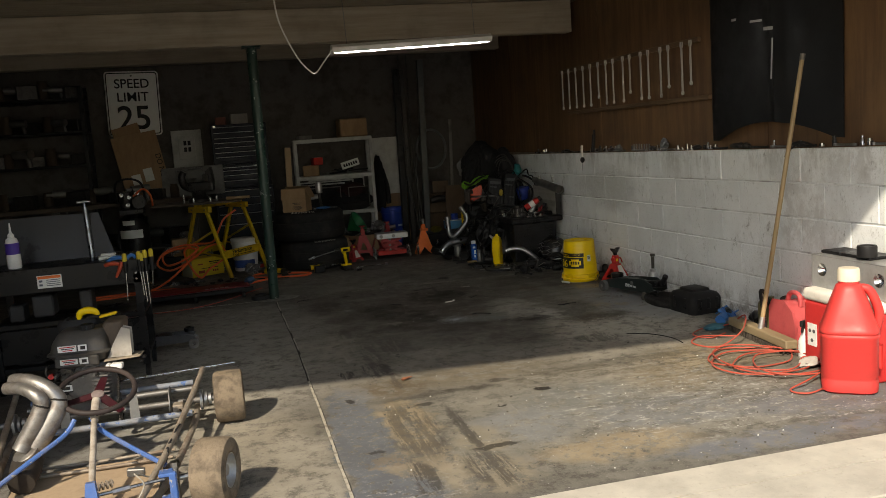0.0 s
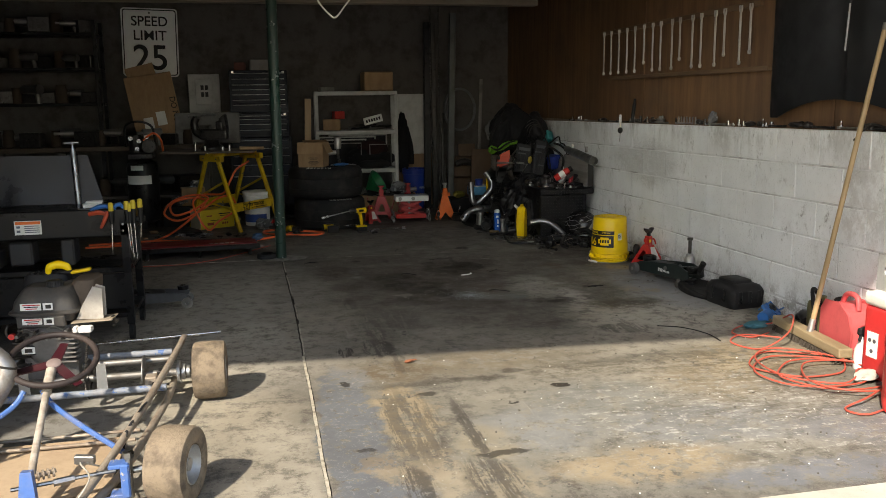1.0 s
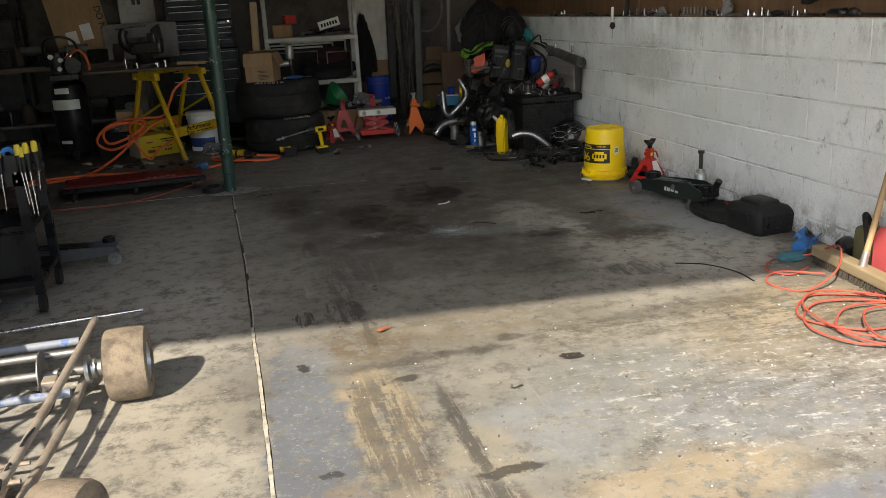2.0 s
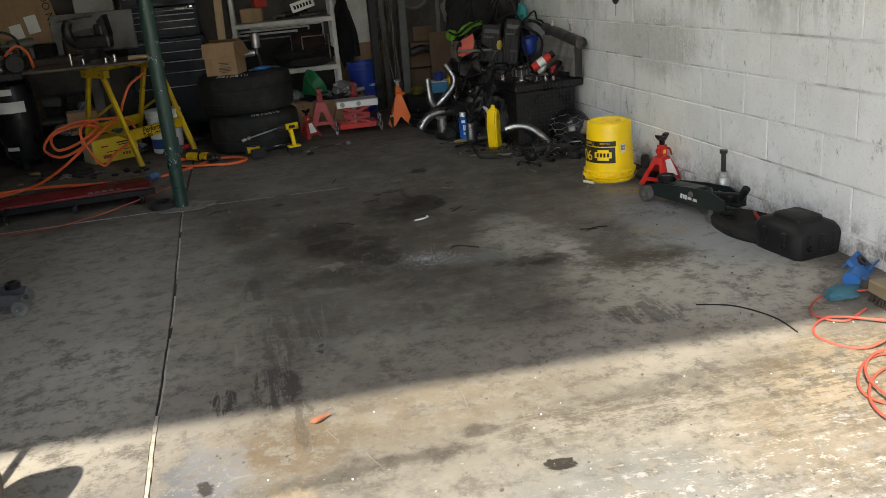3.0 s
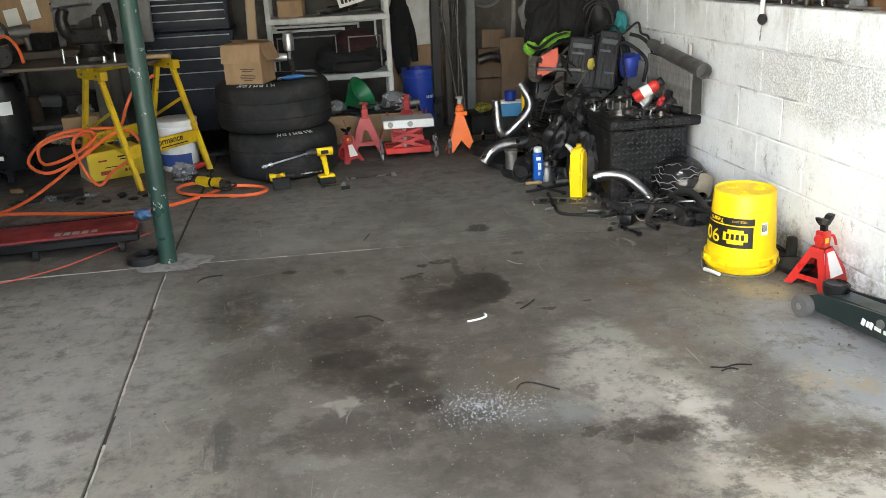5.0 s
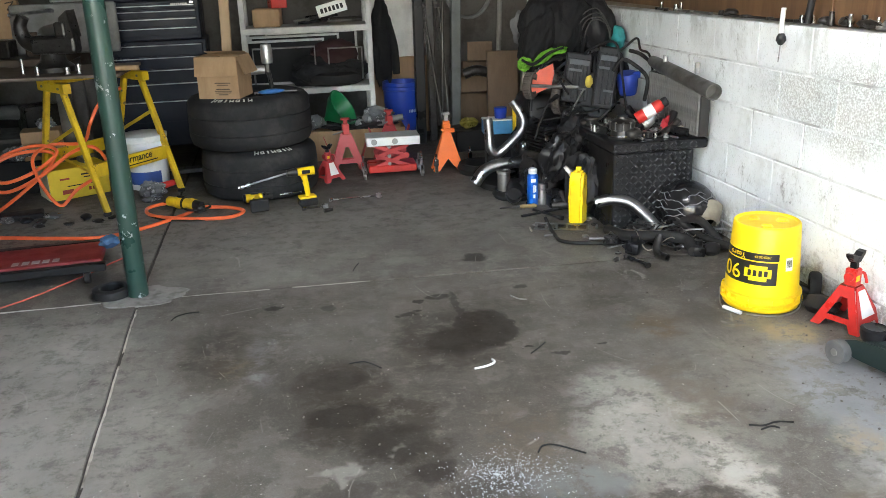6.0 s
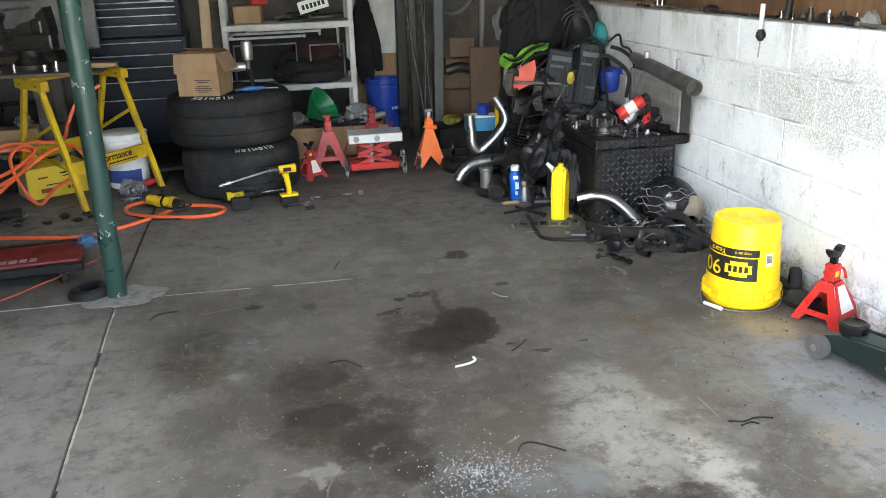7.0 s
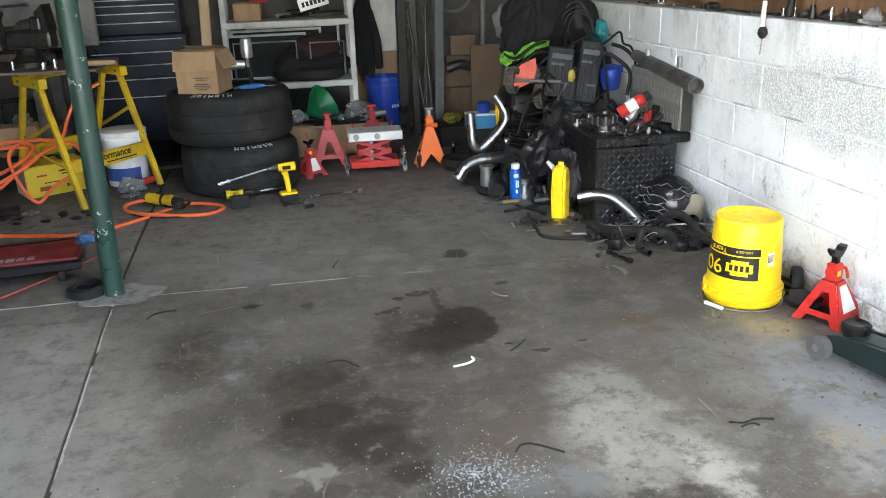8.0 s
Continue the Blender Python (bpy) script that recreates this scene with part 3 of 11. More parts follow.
PINK_RED = finish("sun_bleached_red_plastic", (0.55, 0.095, 0.10), 0.45, dirt=0.25)
ORANGE = finish("orange_enamel", (0.85, 0.17, 0.025), 0.4, dirt=0.2)
ORANGE_CORD = finish("orange_cable", (0.88, 0.16, 0.05), 0.4, dirt=0.15)
RED_HOSE = finish("red_rubber_hose", (0.50, 0.085, 0.055), 0.55, dirt=0.5, dirt_color=(0.16, 0.06, 0.04))
YELLOW = finish("yellow_plastic", (0.88, 0.60, 0.010), 0.35, dirt=0.12, dirt_color=(0.30, 0.19, 0.02), bump=0.04)
YELLOW_PAINT = finish("yellow_enamel", (0.66, 0.43, 0.015), 0.45, dirt=0.35, chips=0.35, chip_color=(0.16, 0.13, 0.08))
BLUE_PAINT = finish("blue_frame_enamel", (0.055, 0.13, 0.36), 0.4, dirt=0.5, dirt_color=(0.22, 0.20, 0.18), chips=0.6, chip_color=(0.34, 0.32, 0.29), blotch=9)
BLUE = finish("blue_plastic", (0.012, 0.040, 0.28), 0.35, dirt=0.25)
LIGHT_BLUE = finish("light_blue_plastic", (0.035, 0.145, 0.40), 0.45, dirt=0.35)
GREEN = finish("green_plastic", (0.008, 0.16, 0.055), 0.4, dirt=0.3)
LIME = finish("lime_cloth", (0.11, 0.30, 0.015), 0.7, dirt=0.6, dirt_color=(0.04, 0.08, 0.01), blotch=22)
TEAL = finish("teal_plastic", (0.03, 0.26, 0.27), 0.5, dirt=0.3)
POST_GREEN = finish("green_post_enamel", (0.020, 0.050, 0.039), 0.34, dirt=0.3, chips=0.5, chip_color=(0.30, 0.32, 0.31), blotch=5)
DARK_GREEN = finish("dark_green_enamel", (0.012, 0.021, 0.020), 0.4, dirt=0.35)
CARD = timber("cardboard", (0.36, 0.235, 0.13), (0.30, 0.19, 0.10), (1, 1, 0.3), 0.8, 0.3)
PINE = timber("bare_pine", (0.47, 0.33, 0.19), (0.37, 0.25, 0.14), (1, 1, 0.1), 0.6, 0.2)
BROOM_WOOD = timber("varnished_handle", (0.42, 0.30, 0.16), (0.32, 0.22, 0.11), (1, 1, 0.06), 0.45, 0.15)
BROOM_HEAD = timber("broom_block_wood", (0.30, 0.235, 0.14), (0.22, 0.165, 0.095), (0.1, 1, 1), 0.6, 0.25)
CLOTH_BLACK = finish("black_cloth", (0.007, 0.007, 0.008), 0.9, dirt=0.2, dirt_color=(0.016, 0.015, 0.014), grain=300, bump=0.3)
CLOTH_GREY = finish("grey_cloth", (0.055, 0.054, 0.052), 0.9, dirt=0.4, grain=300, bump=0.3)
PLASTIC_BAG = thin_plastic("clear_bag_plastic", (0.42, 0.43, 0.44), 0.15, dirt=0.5, dirt_color=(0.12, 0.12, 0.12), blotch=25)
NAVY = finish("tool_chest_enamel", (0.008, 0.011, 0.021), 0.36, dirt=0.25, dirt_color=(0.024, 0.026, 0.034), spec=0.16)

# ---- the garage ----
WALL_X, BACK_Y, LEFT_X, CEIL_Z, DOOR_Y, DOOR_H = 1.75, 11.75, -5.6, 2.52, 3.05, 2.10

# ground outside, a driveway slab edge with a crack, then the garage slabs
bm = nb()
box(bm, (0, 0, -0.28), (5000, 5000, 0.4))
setting("ground", bm, M_DRIVE, "pale concrete driveway and open ground outside", "ground")
bm = nb()
box(bm, (-0.8, 0.92, -0.05), (9.0, 4.0, 0.07), 0.004)
box(bm, (-0.8, 3.06, -0.045), (9.0, 0.26, 0.08), 0.004)
setting("pavement", bm, M_DRIVE, "sunlit pale concrete apron before the door", "driveway")
bm = nb()
verts = [bm.verts.new(p) for p in ((-5.3, 3.195, -0.006), (3.7, 3.195, -0.006), (3.7, 3.385, 0.0), (-5.3, 3.385, 0.0), (-5.3, 3.195, -0.1), (3.7, 3.195, -0.1), (3.7, 3.385, -0.1), (-5.3, 3.385, -0.1))]
for f in ((0, 1, 2, 3), (0, 4, 5, 1), (3, 2, 6, 7), (0, 3, 7, 4), (1, 5, 6, 2)):
    bm.faces.new([verts[i] for i in f])
setting("threshold", bm, M_DRIVE, "worn sloping concrete sill under the garage door", "door sill")

floor = tagged(new("floor"), "stained grey concrete garage floor with joints", "floor", "", "structure")


def glide(table, v):
    for (a, p), (b, q) in zip(table, table[1:]):
        if v <= b:
            return p + (q - p) * (v - a) / (b - a)
    return table[-1][1]


def long_joint(y):
    """The joint that runs from the door past the post, a little out of line."""
    return glide(((3.0, -1.122), (6.2, -1.124), (6.9, -1.137), (7.5, -1.149), (8.15, -1.160), (8.9, -1.153), (9.4, -1.143), (13.0, -1.10)), y) + 0.004 * noise.noise(Vector((y * 3.0, 0.3, 0)))


def cross_joint(x):
    return (8.150 - 0.052 * (x + 1.0) if x > -1.16 else 8.165) + 0.003 * noise.noise(Vector((x * 4.0, 7.3, 0)))


def ragged(v, seed):
    return 0.0035 * noise.noise(Vector((v * 23.0, seed, 0))) + 0.0025 * noise.noise(Vector((v * 61.0, seed, 2.0)))


for left in (True, False):
    for near in (True, False):
        bm = nb()
        nx, ny = 40, 110
        grid = []
        for j in range(ny + 1):
            row = []
            for i in range(nx + 1):
                u, v = i / nx, j / ny
                x = -5.6 + (4.46) * u if left else -1.14 + 3.09 * u
                y = 3.385 + (cross_joint(x) - 0.006 - 3.385 + ragged(x, 1.0)) * v if near else cross_joint(x) + 0.006 + ragged(x, 2.0) + (12.6 - cross_joint(x)) * v
                edge = long_joint(y) + (-0.0085 if left else 0.0085) + ragged(y, 3.0 if left else 4.0)
                x = -5.6 + (edge + 5.6) * u if left else edge + (1.95 - edge) * u
                row.append(bm.verts.new((x, y, 0)))
            grid.append(row)
        for j in range(ny):
            for i in range(nx):
                bm.faces.new((grid[j][i], grid[j][i + 1], grid[j + 1][i + 1], grid[j + 1][i]))
        rim = [grid[0][i] for i in range(nx + 1)] + [grid[j][nx] for j in range(1, ny + 1)] + [grid[ny][i] for i in range(nx - 1, -1, -1)] + [grid[j][0] for j in range(ny - 1, 0, -1)]
        low = [bm.verts.new(v.co - Vector((0, 0, 0.1))) for v in rim]
        for i in range(len(rim)):
            j = (i + 1) % len(rim)
            bm.faces.new((rim[i], low[i], low[j], rim[j]))
        part("slab", bm, M_SLAB, floor)
bm = nb()
box(bm, (-1.8, 8, -0.0483), (7.6, 9.2, 0.075))
part("joint_filler", bm, finish("joint_dirt", (0.028, 0.024, 0.02), 0.9, dirt=0.7, bump=0.4, grain=90), floor)


def joint_strip(along, a, b, half, z, shift=0.0, gaps=0.0):
    """A thin uneven ribbon lying in a joint; gaps leaves parts of it out."""
    bm = nb()
    n = int((b - a) / 0.02)
    last = None
    for i in range(n + 1):
        v = a + (b - a) * i / n
        c = (long_joint(v) if along == "y" else cross_joint(v)) + shift
        w = half * (1 + 0.5 * noise.noise(Vector((v * 17.0, 9.1, shift * 90))))
        h = z + 0.0015 * noise.noise(Vector((v * 9.0, 4.4, 0)))
        if gaps and noise.noise(Vector((v * 4.3, 2.2, shift * 50))) < gaps:
            last = None
            continue
        ring = [(c - w, h - 0.006), (c - w, h), (c + w, h), (c + w, h - 0.006)]
        now = [bm.verts.new((p, v, q) if along == "y" else (v, p, q)) for p, q in ring]
        if last:
            for q in range(3):
                bm.faces.new((last[q], last[q + 1], now[q + 1], now[q]))
        last = now
    return bm


M_SEAL = finish("sandy_sealant", (0.44, 0.405, 0.33), 0.9, dirt=0.9, dirt_color=(0.14, 0.12, 0.09), blotch=16, bump=0.5)
part("sealant", joint_strip("y", 3.4, 5.35, 0.0062, -0.001, -0.001), M_SEAL, floor, "sandy strip of old joint sealant")
part("sealant", joint_strip("y", 5.35, 8.05, 0.0042, -0.002, 0.0042, -0.32), finish("grey_joint_dirt", (0.40, 0.375, 0.32), 0.95, dirt=0.8, dirt_color=(0.06, 0.05, 0.04), blotch=10, bump=0.4), floor, "broken grey sealant along the joint")
part("sealant", joint_strip("x", -5.4, -1.32, 0.0062, 0.0005), finish("pale_grout", (0.55, 0.53, 0.49), 0.9, dirt=0.5, blotch=14, bump=0.4), floor, "pale strip of grout in the joint")
part("sealant", joint_strip("x", -0.98, -0.12, 0.0040, -0.001, 0.002, -0.3), finish("dull_grout", (0.34, 0.325, 0.29), 0.9, dirt=0.6, blotch=14, bump=0.4), floor, "patchy dull grout in the joint")

# front wall with the wide door opening
for nm, at, size in (("wall_front", (-1.0, DOOR_Y + 0.1, (DOOR_H + 2.9) / 2), (9.6, 0.2, 2.9 - DOOR_H)), ("wall_front_left", (-4.6, DOOR_Y + 0.22, 1.25), (2.4, 0.25, 2.5)), ("wall_front_right", (2.7, DOOR_Y + 0.1, 1.2), (2.1, 0.19, 2.4))):
    bm = nb()
    box(bm, at, size)
    if nm == "wall_front":
        # the unseen header is tilted to set the slant of the sun's shadow edge
        for v in bm.verts:
            v.co.y += 0.02 - 0.03 * v.co.x
            v.co.z += 0.0165 - 0.035 * v.co.x
    setting(nm, bm, M_OUTWALL, "painted wall round the wide garage door opening", "wall")
bm = nb()
box(bm, (LEFT_X - 0.1, 7.8, 1.3), (0.2, 9.4, 2.8))
setting("wall_left", bm, M_BACK, "dark wall behind the crowded shelves", "wall")
bm = nb()
box(bm, (-1.8, BACK_Y + 0.1, 1.3), (7.8, 0.2, 2.8))
setting("wall_back", bm, M_BACK, "dim grey back wall of the garage", "wall")
# ceiling of boards, one mesh, and the beams
bm = nb()
y = 3.25
while y < 12.5:
    box(bm, (-1.9, y + 0.07, CEIL_Z + 0.01 + random.uniform(0, 0.004)), (7.6, 0.138, 0.02))
    y += 0.142
box(bm, (-1.9, 7.9, CEIL_Z + 0.06), (8.0, 9.6, 0.05))
setting("ceiling", bm, M_CEIL, "tan board ceiling over the garage", "ceiling")
for yb, hz, name in ((8.21, 0.30, "ceiling_beam"), (6.1, 0.12, "ceiling_beam"), (10.4, 0.2, "ceiling_beam")):
    bm = nb()
    for dx in (-0.045, 0.0, 0.045):
        box(bm, (-1.9, yb + dx * 1.1, CEIL_Z - hz / 2), (7.4, 0.044, hz - random.uniform(0, 0.012)), 0.003)
    setting(name, bm, M_BEAM, "dark built-up wooden beam under the ceiling", "beam")

# upper right wall: plywood sheets set back on the block ledge
bm = nb()
box(bm, (1.96, 7.8, 1.8), (0.12, 9.5, 1.6))
setting("wall_right_upper", bm, M_BEAM, "framing behind the plywood", "wall")
ply = tagged(new("plywood_lining"), "stained brown plywood lining above the block wall", "wall lining", "", "structure")
ply.location = (0, 0, 0)
y = 3.25
for i, w in enumerate((0.82, 1.22, 1.22, 1.22, 1.22, 1.22, 1.22, 0.6)):
    bm = nb()
    box(bm, (1.875 + 0.004 * (i % 2), y + w / 2, 1.80), (0.016, w - 0.004, 1.42), 0.001)
    part("plywood_sheet", bm, M_PLY, ply)
    y += w


def ledge(y):
    """Height of the block wall's top: its courses fall a little towards the back."""
    return 1.109 - 0.0100 * (y - 6.2)


def block_wall():
    wall = tagged(new("wall_right"), "white painted concrete block half wall, grimy", "wall", "", "structure")
    bm = nb()
    box(bm, (WALL_X + 0.1255, 7.85, 0.50), (0.246, 9.2, 1.20))
    part("mortar", bm, M_MORTAR, wall)
    L, H = 0.4064, 0.2032
    top = 1.109
    wall.matrix_basis = Matrix.Translation((0, 6.2, 0)) @ pose(0, 0, 0, -0.573) @ Matrix.Translation((0, -6.2, 0))
    made = {}
    for row in range(6):
        z1 = top - row * H
        z0 = max(z1 - H, -0.06)
        if z1 - z0 < 0.03:
            continue
        y = 6.033 - 7 * L + (row % 2) * L / 2
        while y < BACK_Y:
            key = (round(z1 - z0, 3), random.randrange(3))
            if key not in made:
                b = nb()
                box(b, (0, 0, 0), (0.05, L - 0.007, z1 - z0 - 0.010), 0.0035)
                for v in b.verts:
                    v.co.y += random.uniform(-0.0012, 0.0012)
                    v.co.z += random.uniform(-0.0012, 0.0012)
                me = bpy.data.meshes.new("block")
                b.to_mesh(me)
                b.free()
                me.materials.append(M_BLOCK)
                made[key] = me
            ob = new("block", made[key])
            ob.parent = wall
            ob.matrix_basis = pose(WALL_X + 0.0225 + random.uniform(-0.0015, 0.0015), y + L / 2, (z0 + z1) / 2, random.uniform(-0.2, 0.2), 0, 0)
            y += L


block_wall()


def shop_light():
    t = thing("shop_light", (0.0, 7.0, 2.02), "lit white tube shop light hung under the ceiling", "ceiling light")
    bm = nb()
    extrude_shape(bm, [(-0.06, 0.0), (-0.075, 0.035), (-0.03, 0.06), (0.03, 0.06), (0.075, 0.035), (0.06, 0.0), (0.055, 0.0), (0.03, 0.045), (-0.03, 0.045), (-0.055, 0.0)], 1.24, pose(0, 0, 0, 0, 0, 90))
    part("housing", bm, WHITE, t)
    bm = nb()
    rod(bm, (-0.59, 0, 0.015), (0.59, 0, 0.015), 0.019, seg=16)
    part("tube", bm, glow("lit_tube", (0.92, 0.96, 1.0), 24.0), t, smooth=True)
    for sx in (-1, 1):
        bm = nb()
        box(bm, (sx * 0.605, 0, 0.02), (0.025, 0.06, 0.05), 0.004)
        part("end_cap", bm, WHITE, t)
        bm = nb()
        tube(bm, [(sx * 0.5, 0, 0.06), (sx * 0.5, 0, 0.5)], 0.003, 6)
        part("hanging_wire", bm, DULL_STEEL, t)
    bm = nb()
    tube(bm, [(-0.6, 0, 0.04), (-0.68, 0, -0.05), (-0.75, 0.02, -0.13), (-0.80, 0, -0.11), (-0.88, 0, 0.0), (-0.98, -0.02, 0.25), (-1.0, 0, 0.5)], 0.006, 6)
    part("power_cord", bm, WHITE, t)
    t.rotation_euler = (0, radians(-1.6), 0)


shop_light()


def steel_post():
    t = thing("support_post", (-1.166, 8.215, 0), "chipped dark green round steel support post", "post")
    bm = nb()
    rod(bm, (0, 0, 0.0), (0.012, 0, CEIL_Z - 0.30), 0.0440, seg=24)
    part("shaft", bm, POST_GREEN, t, smooth=True)
    bm = nb()
    box(bm, (0.01, 0, CEIL_Z - 0.306), (0.16, 0.16, 0.012), 0.002)
    part("top_plate", bm, POST_GREEN, t)
    bm = nb()
    r = []
    for i in range(28):
        a = i * math.tau / 28
        q = 0.15 + 0.05 * noise.noise(Vector((math.cos(a) * 2, math.sin(a) * 2, 3)))
        r.append(bm.verts.new((q * 1.25 * math.cos(a) + 0.02, q * 0.8 * math.sin(a) - 0.02, 0.004)))
    f = bm.faces.new(r)
    q = bmesh.ops.extrude_face_region(bm, geom=[f])
    bmesh.ops.translate(bm, vec=(0, 0, -0.01), verts=[v for v in q["geom"] if isinstance(v, bmesh.types.BMVert)])
    part("grout_patch", bm, finish("rough_cement", (0.21, 0.20, 0.185), 0.9, dirt=0.6, blotch=18, bump=0.6, grain=40), t, "rough cement patch")
    bm = nb()
    lathe(bm, [(0.075, 0), (0.085, 0.006), (0.085, 0.04), (0.075, 0.045), (0.055, 0.045), (0.05, 0.04), (0.05, 0.006), (0.055, 0), (0.075, 0)], 28)
    single("tape_roll", bm, BLACK_MAT, "black tape roll lying beside the post", "tape roll", m=pose(-1.285, 8.245, 0))


steel_post()


# ---- the kart ----
def kart_tyre(parent, at, r, w, steer=0.0):
    bm = nb()
    m = pose(*at, 0, 0, steer) @ pose(0, 0, 0, 0, 90, 0)
    prof = [(r * 0.52, -w / 2 + 0.012), (r * 0.60, -w / 2 + 0.002), (r * 0.82, -w / 2), (r * 0.95, -w / 2 + 0.006), (r * 0.99, -w / 2 + 0.018), (r * 1.005, 0), (r * 0.99, w / 2 - 0.018), (r * 0.95, w / 2 - 0.006), (r * 0.82, w / 2), (r * 0.60, w / 2 - 0.002), (r * 0.52, w / 2 - 0.012), (r * 0.50, 0), (r * 0.52, -w / 2 + 0.012)]
    lathe(bm, prof, 40, m)
    wheel = part("wheel", bm, DUSTY_RUBBER, parent, "dusty slick rubber tyre", True)
    bm = nb()
    lathe(bm, [(r * 0.52, w / 2 - 0.008), (r * 0.49, w / 2 - 0.006), (r * 0.46, w / 2 - 0.03), (r * 0.30, w / 2 - 0.055), (r * 0.18, w / 2 - 0.045), (r * 0.17, w / 2 - 0.02), (0, w / 2 - 0.02)], 32, m)
    part("rim", bm, ALU, wheel, "dusty aluminium rim", True)
    bm = nb()
    lathe(bm, [(r * 0.52, -w / 2 + 0.008), (r * 0.46, -w / 2 + 0.03), (r * 0.18, -w / 2 + 0.05), (0, -w / 2 + 0.05)], 24, m)
    part("inner_rim", bm, DULL_STEEL, wheel, "", True)


def kart():
    ox, oy = -2.13, 4.35
    t = thing("racing_kart", (ox, oy, 0), "stripped blue kart with bare frame, small engine and no body", "kart")

    def W(x, y, z):
        return (x - ox, y - oy, z)

    kart_tyre(t, W(-1.615, 3.82, 0.128), 0.128, 0.135, -17)
    kart_tyre(t, W(-1.56, 4.83, 0.128), 0.128, 0.145)
    kart_tyre(t, W(-2.64, 3.81, 0.128), 0.128, 0.135, -17)
    kart_tyre(t, W(-2.74, 4.83, 0.128), 0.128, 0.145)
    for sx in (1, -1):
        def S(x, y, z):
            return W(x if sx > 0 else 2 * ox - x, y, z)
        bm = nb()
        tube(bm, [S(-1.92, 3.62, 0.09), S(-1.88, 3.72, 0.105), S(-1.80, 4.12, 0.15), S(-1.715, 4.80, 0.20), S(-1.685, 5.06, 0.225)], 0.014, 10)
        part("side_rail", bm, RUSTY, t, "rusty bare side rail", True)
        bm = nb()
        tube(bm, [S(-1.86, 3.74, 0.06), S(-1.80, 3.98, 0.065), S(-1.73, 4.58, 0.075), S(-1.72, 4.90, 0.08)], 0.015, 10)
        part("frame_rail", bm, RUSTY, t, "rusty lower frame rail", True)
        bm = nb()
        tube(bm, [S(-2.10, 4.20, 0.295), S(-2.06, 4.17, 0.245), S(-1.95, 4.08, 0.19), S(-1.81, 4.0, 0.115)], 0.010, 8)
        part("column_brace", bm, BLUE_PAINT, t, "blue brace", True)
        # kingpin bracket, spindle and tie rod
        bm = nb()
        box(bm, S(-1.765, 3.775, 0.115), (0.028, 0.06, 0.115), 0.005)
        box(bm, S(-1.785, 3.775, 0.165), (0.06, 0.055, 0.014), 0.003)
        box(bm, S(-1.785, 3.775, 0.065), (0.06, 0.055, 0.014), 0.003)
        kp = part("kingpin_bracket", bm, BLUE_PAINT, t, "blue kingpin bracket")
        bm = nb()
        rod(bm, S(-1.755, 3.775, 0.05), S(-1.755, 3.775, 0.20), 0.011)
        rod(bm, S(-1.755, 3.775, 0.185), S(-1.755, 3.775, 0.205), 0.018, seg=6)
        part("kingpin", bm, STEEL, kp)
        bm = nb()
        rod(bm, S(-1.755, 3.80, 0.13), S(-1.60, 3.81, 0.138), 0.011)
        part("stub_axle", bm, STEEL, kp)
        bm = nb()
        rod(bm, S(-2.10, 3.74, 0.128), S(-1.80, 3.80, 0.135), 0.007, seg=8)
        rod(bm, S(-1.98, 3.76, 0.13), S(-1.92, 3.775, 0.132), 0.012, seg=6)
        part("tie_rod", bm, STEEL, t, "steel tie rod")
    bm = nb()
    tube(bm, [W(-1.80, 3.70, 0.075), W(-1.95, 3.665, 0.08), W(-2.13, 3.65, 0.085), W(-2.31, 3.665, 0.08), W(-2.46, 3.70, 0.075)], 0.016, 10)
    part("front_crossbar", bm, BLUE_PAINT, t, "scratched blue front tube", True)
    bm = nb()
    rod(bm, W(-1.84, 3.57, 0.055), W(-2.42, 3.57, 0.05), 0.017)
    part("front_bumper", bm, STEEL, t, "bare metal bumper tube", True)
    # floor tray
    bm = nb()
    box(bm, W(-2.13, 3.95, 0.045), (0.58, 0.66, 0.004), 0.001)
    for dy in (-0.33, 0.33):
        box(bm, W(-2.13, 3.95 + dy, 0.052), (0.58, 0.006, 0.016))
    part("floor_tray", bm, finish("dusty_tray", (0.40, 0.30, 0.20), 0.75, dirt=0.4, dirt_color=(0.2, 0.14, 0.09)), t, "dust-covered tan floor tray")
    for y0, z0 in ((4.22, 0.07), (4.34, 0.06)):
        bm = nb()
        tube(bm, [W(-1.80, y0, z0), W(-2.1, y0 + 0.02, z0 - 0.01), W(-2.46, y0, z0)], 0.007, 8)
        part("pedal_rod", bm, RUSTY, t, "thin rusty rod", True)
    # rear
    bm = nb()
    rod(bm, W(-2.68, 4.83, 0.128), W(-1.60, 4.83, 0.128), 0.016)
    part("rear_axle", bm, DULL_STEEL, t, "steel rear axle", True)
    for x in (-1.70, -2.55):
        bm = nb()
        for dx, r in ((0, 0.05), (0.02, 0.035), (0.04, 0.028)):
            rod(bm, W(x + dx, 4.83, 0.128), W(x + dx + 0.013, 4.83, 0.128), r, seg=24)
        part("hub", bm, ALU, t, "aluminium hub", True)
    bm = nb()
    lathe(bm, [(0.016, -0.002), (0.085, -0.002), (0.085, 0.002), (0.016, 0.002), (0.016, -0.002)], 36, pose(*W(-1.84, 4.83, 0.128), 0, 90, 0))
    part("brake_disc", bm, DULL_STEEL, t, "brake disc", True)
    SCUFFED = finish("scuffed_blue_grey", (0.20, 0.225, 0.27), 0.5, dirt=0.7, dirt_color=(0.26, 0.23, 0.19), chips=0.8, chip_color=(0.07, 0.13, 0.30), blotch=7)
    for i, (y0, z0, mt) in enumerate(((4.70, 0.10, SCUFFED), (4.98, 0.175, SCUFFED), (4.90, 0.165, DULL_STEEL))):
        bm = nb()
